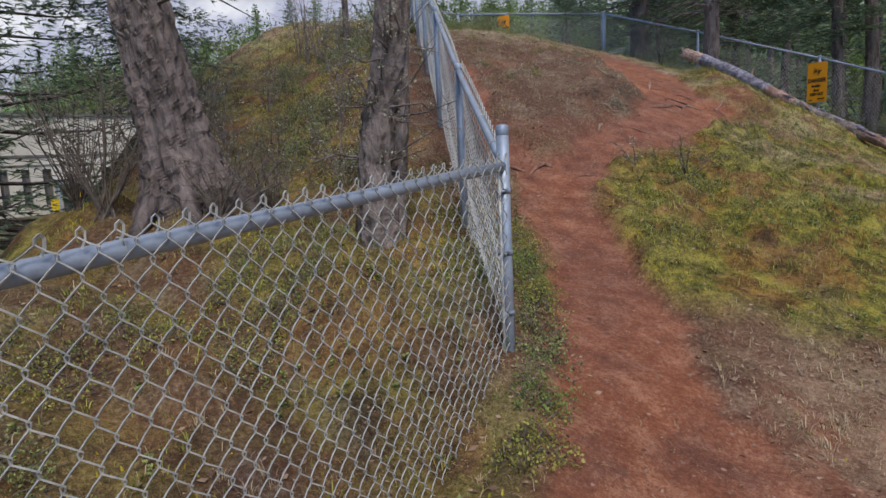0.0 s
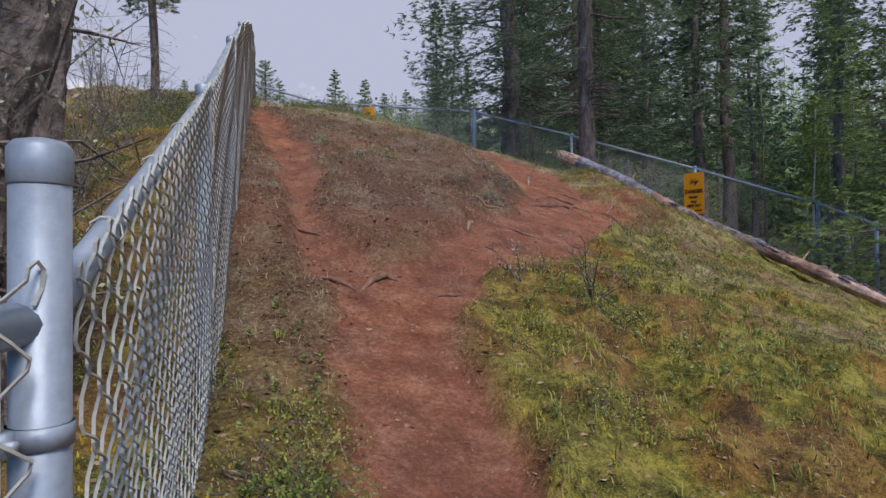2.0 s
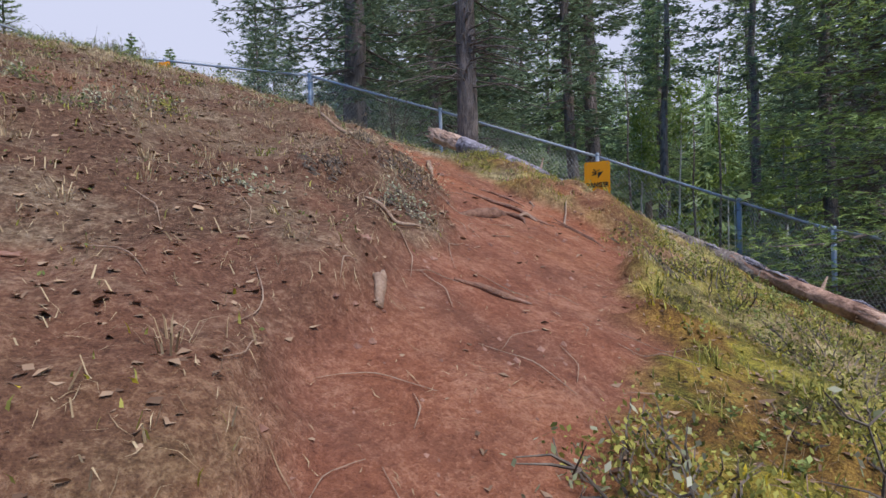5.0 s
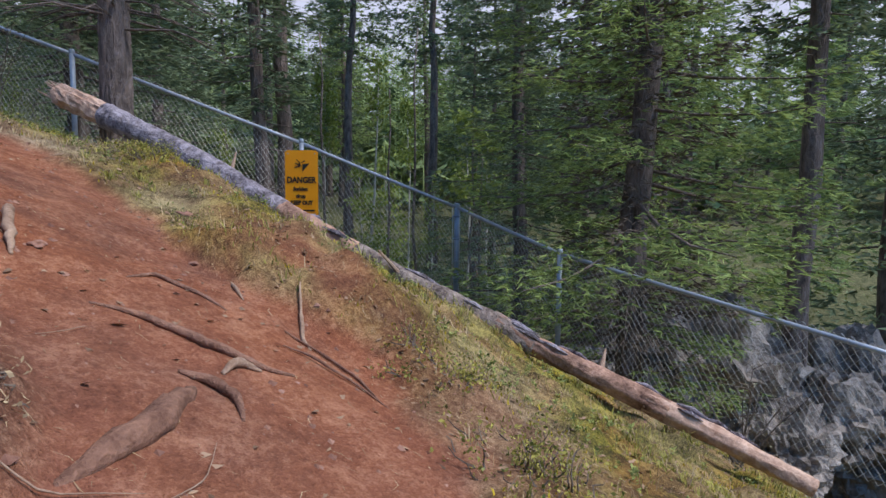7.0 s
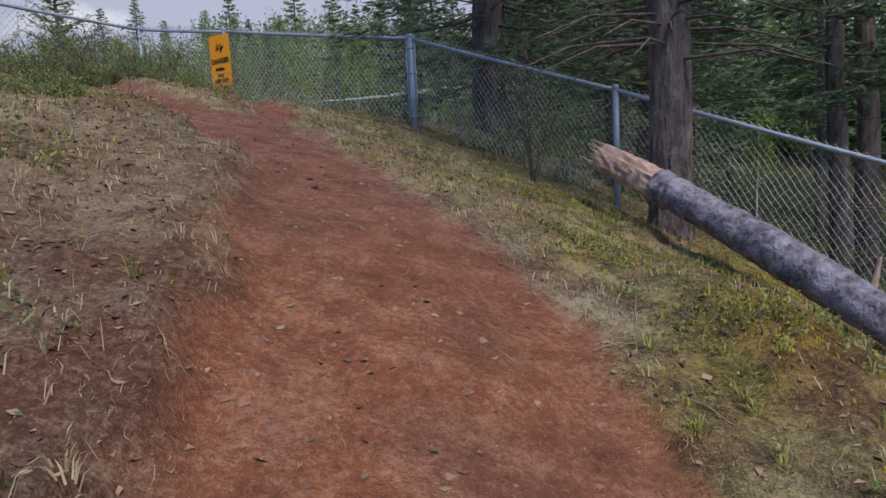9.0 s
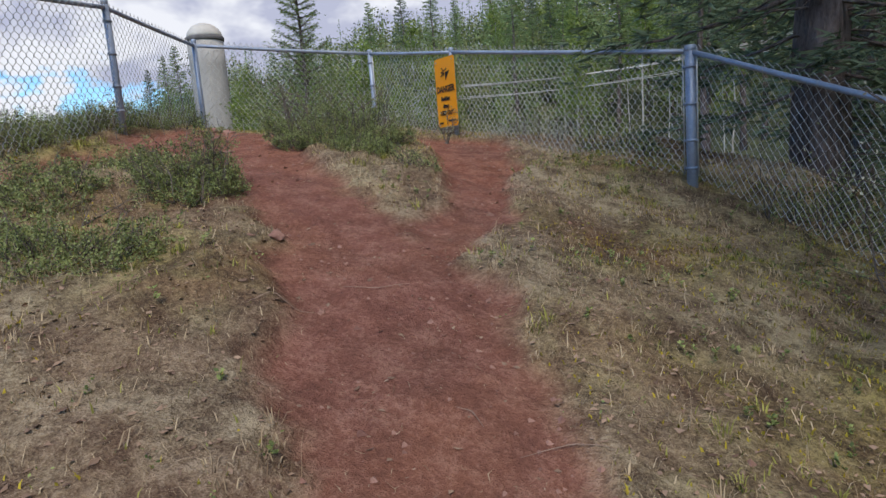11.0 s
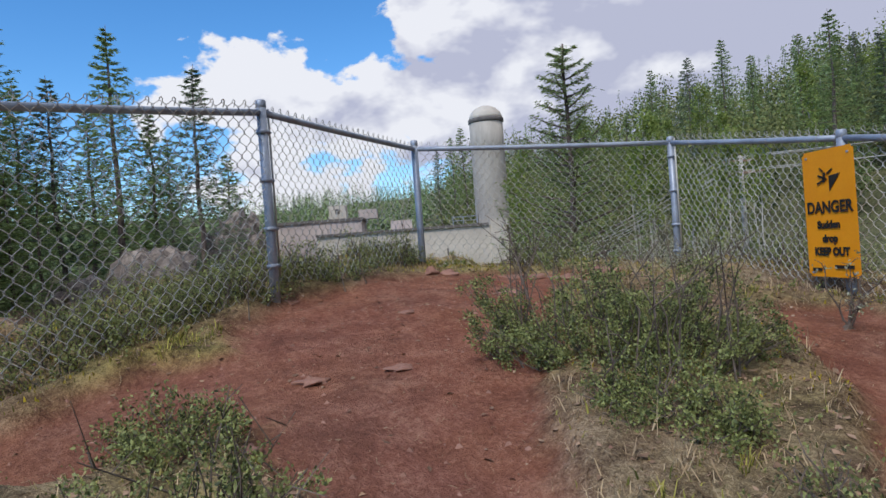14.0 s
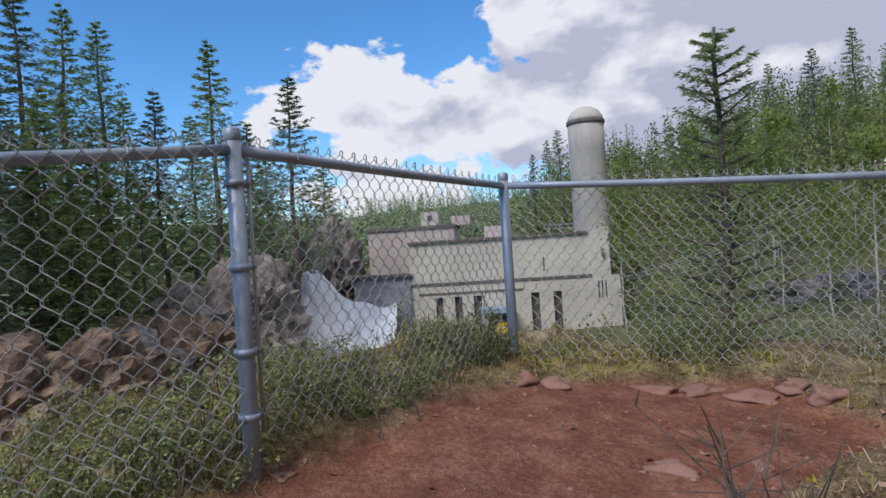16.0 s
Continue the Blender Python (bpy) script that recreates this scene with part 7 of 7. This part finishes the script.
def powerhouse():
    home = thing("powerhouse", (0, 0, 0), "cream weathered concrete powerhouse with tall narrow windows below the hill", "building")
    put(home, 0, 0, -3.2)
    w, tall, deep = 14.4, 8.9, 9.0
    slots = [(-5.1, 0.55), (-3.7, 0.55), (-2.3, 0.6), (1.85, 0.6), (3.45, 0.6)]
    sill, head = 2.1, 4.9
    x = -w / 2
    for c, g in slots + [(w / 2, 0.0)]:
        part_np("wall_pier", *boxes(((x + c - g / 2) / 2, 0.25, tall / 2, c - g / 2 - x, 0.5, tall)), M["concrete"], home)
        if g:
            part_np("wall_below_window", *boxes((c, 0.25, sill / 2, g, 0.5, sill)), M["concrete"], home)
            part_np("wall_above_window", *boxes((c, 0.25, (head + tall) / 2, g, 0.5, tall - head)), M["concrete"], home)
        x = c + g / 2
    part_np("side_wall", *boxes((-w / 2 + 0.25, deep / 2 + 0.5, tall / 2, 0.5, deep, tall)), M["concrete"], home)
    part_np("side_wall", *boxes((w / 2 - 0.25, deep / 2 + 0.5, tall / 2, 0.5, deep, tall)), M["concrete"], home)
    part_np("back_wall", *boxes((0, deep + 0.75, tall / 2, w, 0.5, tall)), M["concrete"], home)
    part_np("roof", *boxes((0, deep / 2 + 0.5, tall - 0.35, w - 1.0, deep, 0.2)), M["trim_dark"], home, "flat dark roof")
    part_np("parapet_cap", *boxes((-0.7, 0.2, tall + 0.09, w - 1.4, 0.75, 0.18)), M["trim_dark"], home, "dark stained parapet cap")
    part_np("ledge", *boxes((0, -0.05, 5.9, w, 0.1, 0.16)), M["trim_dark"], home, "thin dark ledge")
    part_np("ledge", *boxes((-2.8, -0.04, 5.2, 7.6, 0.08, 0.10)), M["trim_dark"], home)
    part_np("pilaster", *boxes((w / 2 - 0.6, -0.08, tall / 2 + 0.2, 1.3, 0.16, tall + 0.4)), M["concrete"], home)
    part_np("buttress", *boxes((w / 2 + 0.3, 0.4, 2.9, 0.7, 1.4, 5.8)), M["concrete"], home)
    for c, g in slots:
        pane = part_np("window", *boxes((c, 0.36, (sill + head) / 2, g - 0.04, 0.08, head - sill - 0.04)), M["window_dark"], home, "tall narrow dark window")
        part_np("mullion", *boxes((c, 0.30, (sill + head) / 2, 0.07, 0.06, head - sill)), M["trim_dark"], pane)
        for z in np.linspace(sill + 0.5, head - 0.5, 4):
            part_np("mullion", *boxes((c, 0.30, z, g - 0.1, 0.06, 0.06)), M["trim_dark"], pane)
        part_np("sill", *boxes((c, -0.03, sill - 0.06, g + 0.2, 0.12, 0.12)), M["concrete"], pane)
    for u in (w / 2 - 0.85, w / 2 - 0.6, w / 2 - 0.35):
        part_np("slot_window", *boxes((u, -0.17, 4.9, 0.1, 0.04, 1.2)), M["window_dark"], home, "narrow dark slot")
    part_np("wall_lamp", *boxes((w / 2 - 0.45, -0.25, 7.5, 0.16, 0.3, 0.5)), M["trim_dark"], home)
    part_np("wall_stain", *boxes((2.6, -0.004, 6.9, 0.12, 0.008, 1.0)), M["trim_dark"], home, "dark runoff streak")
    part_np("canopy", *boxes((-0.9, -0.9, 3.9, 2.3, 1.8, 0.35)), M["blue_metal"], home, "blue-grey metal canopy over the door")
    part_np("door", *boxes((-0.7, -0.05, 1.9, 1.5, 0.1, 2.9)), M["window_dark"], home, "dark doorway")
    for u in (-1.95, 0.1):
        part_np("canopy_post", *boxes((u, -1.7, 1.9, 0.12, 0.12, 3.8)), M["blue_metal"], home)
    part_np("notice_board", *boxes((-0.55, -1.2, 2.6, 0.9, 0.1, 0.8)), M["yellow_paint"], home, "yellow notice panel")
    part_np("notice_board", *boxes((-2.1, -0.6, 2.1, 0.55, 0.3, 1.0)), M["yellow_paint"], home, "yellow cabinet")
    for u in (-6.2, 3.2, 4.0, 5.1):
        part_np("roof_railing_post", *boxes((u, 0.9, tall + 0.45, 0.06, 0.06, 0.7)), M["steel"], home)
    part_np("roof_railing", *boxes((4.1, 0.9, tall + 0.8, 2.0, 0.06, 0.06), (4.1, 0.9, tall + 0.5, 2.0, 0.05, 0.05)), M["steel"], home)
    part_np("entry_block", *boxes((w / 2 + 1.0, 0.9, 1.2, 1.6, 1.6, 2.4)), M["blue_metal"], home, "pale blue-grey annex")

    silo = thing("surge_tower", (-34.2, 50.0, -3.2), "tall pale concrete cylinder tower with a domed cap behind the powerhouse", "tower")
    shaft = [(0, 0, z) for z in np.linspace(0, 17.4, 10)]
    part_np("shaft", *tube(shaft, 1.38, 40), M["concrete_grey"], silo, "pale concrete shaft", True)
    part_np("rim", *tube([(0, 0, 17.3), (0, 0, 17.36), (0, 0, 17.62), (0, 0, 17.68)], np.array([1.39, 1.46, 1.46, 1.39]), 40), M["trim_dark"], silo, "dark rim band", True)
    dome = [(0, 0, 17.6 + 1.15 * math.sin(a)) for a in np.linspace(0, 1.5, 8)]
    part_np("dome", *tube(dome, np.array([1.38 * math.cos(a) for a in np.linspace(0, 1.5, 8)]), 40), M["concrete"], silo, "white dome", True)
    part_np("ladder_pipe", *tube([(-1.52, -0.3, 6), (-1.52, -0.3, 17.9)], 0.04, 6), M["steel"], silo)
    hall = thing("rear_hall", (0, 0, 0), "stained pinkish concrete hall behind the powerhouse", "building")
    put(hall, -7.6, 7.5, -3.2)
    part_np("wall", *boxes((0, 0, 5.1, 7.0, 6, 10.2)), M["concrete_red"], hall, "stained pinkish concrete wall")
    part_np("roof_slab", *boxes((0, 0, 10.3, 7.3, 6.3, 0.22)), M["trim_dark"], hall)
    part_np("roof_box", *boxes((1.6, -2.2, 10.95, 1.4, 1.4, 1.1)), M["concrete"], hall, "small rooftop block")
    part_np("hatch", *boxes((1.6, -2.92, 11.0, 0.35, 0.06, 0.4)), M["window_dark"], hall)
    part_np("roof_box", *boxes((3.9, 0.6, 10.8, 1.6, 1.6, 0.8)), M["concrete_red"], hall)
    shed = thing("hillside_shed", (0, 0, 0), "rusty brown roof of a shed on the slope behind the powerhouse", "shed")
    put(shed, -1.4, 24, 1.5)
    part_np("wall", *boxes((0, 0, 2.2, 7, 5, 4.4)), M["rock_tan"], shed)
    part_np("roof", *boxes((0, 0, 4.6, 7.6, 5.6, 0.4), (0.3, 0, 5.4, 2.4, 2.0, 1.2)), M["concrete_red"], shed, "rust-brown roof")
    # plain lilac-grey concrete block with a darker top edge
    bank = thing("spillway_wall", (0, 0, 0), "lilac-grey concrete spillway wall beside the falls", "wall")
    put(bank, -9.2, 1.2, -3.2)
    part_np("wall", *boxes((0, 0, 3.3, 4.4, 2.4, 6.6)), M["spillway_grey"], bank)
    part_np("cap", *boxes((0, -0.1, 6.68, 4.5, 2.7, 0.16)), M["trim_dark"], bank, "dark stained cap")


powerhouse()


def crag(name, label, x, y, z, sx, sy, sz, seed, mat, level=4, turn=0.0, soft=True):
    bm = bmesh.new()
    bmesh.ops.create_icosphere(bm, subdivisions=level, radius=0.5)
    for v in bm.verts:
        p = v.co * 2.2 + Vector((seed * 2.3, seed, seed * 0.7))
        n = noise.noise(p) + 0.6 * noise.noise(p * 2.3) + 0.35 * noise.noise(p * 5.1) + 0.2 * noise.noise(p * 10)
        step = 0.22 * ((v.co.z * 5.5 + 0.8 * n) % 1 - 0.5)
        fine = 0.12 * noise.noise(p * 21) + 0.07 * noise.noise(p * 43)
        n = 0.3 * n + 0.7 * round(n * 3.0) / 3.0
        c = v.co * (1 + 0.34 * n + step + fine * 0.5)
        v.co = Vector((c.x * sx, c.y * sy, c.z * sz))
    ob = part(name, bm, M[mat], None, "", soft)
    ob.location, ob.rotation_euler = (x, y, z), (0, 0, turn)
    return tagged(ob, label, "rock")


def by_heading(head, dist):
    return -0.8 - dist * math.sin(radians(head)), 12.8 + dist * math.cos(radians(head))


for k, (head, dist, z, sx, sy, sz, mat, label) in enumerate((
        (65.9, 52, 3.4, 5.2, 6, 8.6, "rock_pale", "grey weathered rock outcrop above the falls"), (71.2, 47, 0.5, 4.4, 6, 9.0, "rock_pale", "grey rock face beside the falls"),
        # the first cliff's pale colour also stands in for spray mist before the rock
        (75.0, 40, 0.2, 9, 7, 9, "rock_pale", "pale grey cliff face standing in for rock and mist over the gorge"), (78, 34, -0.8, 8, 7, 6.6, "rock_tan", "tan cliff ledge over the gorge"), (82.5, 30, -0.6, 6, 6, 5.4, "rock", "dark broken cliff rock"),
        (87, 27, -0.2, 7, 6, 5.6, "rock_tan", "tan cliff rock on the far bank"), (92, 25, -0.2, 8, 7, 6, "rock_tan", "tan cliff rock on the far bank"), (75, 31, -4.2, 7, 5, 4, "rock", "dark wet rock at the river"),
        (80, 25, -4.4, 6, 4, 3.6, "rock", "dark wet rock at the river"), (30, 36, -1.5, 8, 5, 3.0, "rock", "grey rubble bank below the hillside"), (22, 40, 0.4, 12, 6, 4.4, "rock", "pale gravel bank across the valley"), (34, 40, -2.6, 7, 5, 3.0, "rock", "grey boulder on the valley floor"))):
    x, y = by_heading(head, dist)
    crag("rock_outcrop", label, x, y, z, sx, sy, sz, k + 1, mat, 5, radians(head), False)
for k, (x, y, z, sx, sy, sz) in enumerate(((12.6, 8.2, -1.7, 3.4, 3.2, 3.4), (13.4, 6.2, -1.9, 3.0, 2.8, 3.0), (11.6, 9.8, -1.6, 2.0, 2.2, 2.2), (11.4, 7.0, -2.0, 1.8, 1.6, 1.8))):
    crag("rock_outcrop", "pale grey broken rock face below the fence among trees", x, y, z, sx, sy, sz, 31 + k * 3, "rock_pale", 5, 0.4 + k, False)


def falls():
    """The white water pouring between the outcrop and the powerhouse."""
    n, m = 60, 44
    u, v = np.meshgrid(np.linspace(0, 1, n), np.linspace(0, 1, m), indexing="ij")
    lo, hi = by_heading(68.2, 47.5), by_heading(59.8, 46.5)
    s = u
    x = lo[0] + (hi[0] - lo[0]) * s + 3.6 * v * 0.78
    y = lo[1] + (hi[1] - lo[1]) * s - 3.6 * v * 0.62
    crown = 4.1 - 2.6 * smooth(0.15, 0.6, u) + 0.25 * np.sin(u * 13)
    z = crown - (crown + 2.9) * v ** 1.25
    bump = 0.35 * waves(s * 9, v * 4, 1.0, 2) + 0.2 * waves(s * 26, v * 7, 1.0, 5) + 0.1 * waves(s * 60, v * 22, 1.0, 8)
    x, y = x + bump * 0.78, y - bump * 0.62
    a = np.arange((n - 1) * m).reshape(n - 1, m)[:, :-1].ravel()
    quads = np.stack([a, a + 1, a + m + 1, a + m], -1)
    tagged(part_np("waterfall", np.stack([x, y, z], -1).reshape(-1, 3), quads, M["foam"], None, "", True), "foaming white waterfall beside the powerhouse", "waterfall", "", "structure")
    xs, ys = np.meshgrid(np.linspace(0, 1, 50), np.linspace(0, 1, 24), indexing="ij")
    p, q = np.array(by_heading(64, 43)), np.array(by_heading(100, 21))
    d = (q - p) / np.linalg.norm(q - p)
    o = np.array([-d[1], d[0]])
    px = p[0] + (q[0] - p[0]) * xs + o[0] * (ys - 0.5) * 8
    py = p[1] + (q[1] - p[1]) * xs + o[1] * (ys - 0.5) * 8
    pz = -2.6 - 1.0 * xs + 0.25 * waves(px, py, 0.8, 1) * (1 - xs * 0.7)
    a = np.arange(49 * 24).reshape(49, 24)[:, :-1].ravel()
    tagged(part_np("river", np.stack([px, py, pz], -1).reshape(-1, 3), np.stack([a, a + 1, a + 25, a + 24], -1), M["river"], None, "", True), "churning dark river below the falls", "river", "", "structure")


falls()


def power_pole(x, y, top):
    z = ground_z(x, y)
    home = thing("power_pole", (x, y, z), "pale wooden power pole with crossarms and wires", "pole")
    h = top - z
    part_np("pole", *tube([(0, 0, -0.5), (0, 0, h)], np.array([0.17, 0.11]), 10), M["bark_birch"], home, "pale grey wooden pole", True)
    for dz in (0.25, 0.9):
        part_np("crossarm", *block(0, 0.15, h - dz, 2.2, 0.12, 0.14), M["wood_dry"], home)
    for u in (-1.0, -0.4, 0.4, 1.0):
        part_np("insulator", *tube([(u, 0.15, h - 0.16), (u, 0.15, h - 0.02)], 0.05, 8), M["steel"], home)


power_pole(-12.7, 45.9, 8.0)


def wire(a, b, sag, name="power_wire"):
    s = np.linspace(0, 1, 14)
    a, b = np.array(a, float), np.array(b, float)
    pts = a + (b - a) * s[:, None]
    pts[:, 2] -= sag * 4 * s * (1 - s)
    tagged(part_np(name, *tube(pts, 0.022, 4), M["wire"], None, "", True), "sagging power wire strung to the pole", "wire", "power wires")


for k, (du, dz) in enumerate(((-1.0, -0.05), (-0.4, -0.05), (0.4, -0.05), (1.0, -0.05), (-0.9, -0.75), (0.9, -0.75))):
    wire((-12.7 + du, 45.9, 8.0 + dz), (-29.5 + du * 0.8, 47.5, 2.4 + dz * 1.4), 0.7)
    wire((-12.7 + du, 45.9, 8.0 + dz), (12 + du, 52, 10.0 + dz), 0.8)
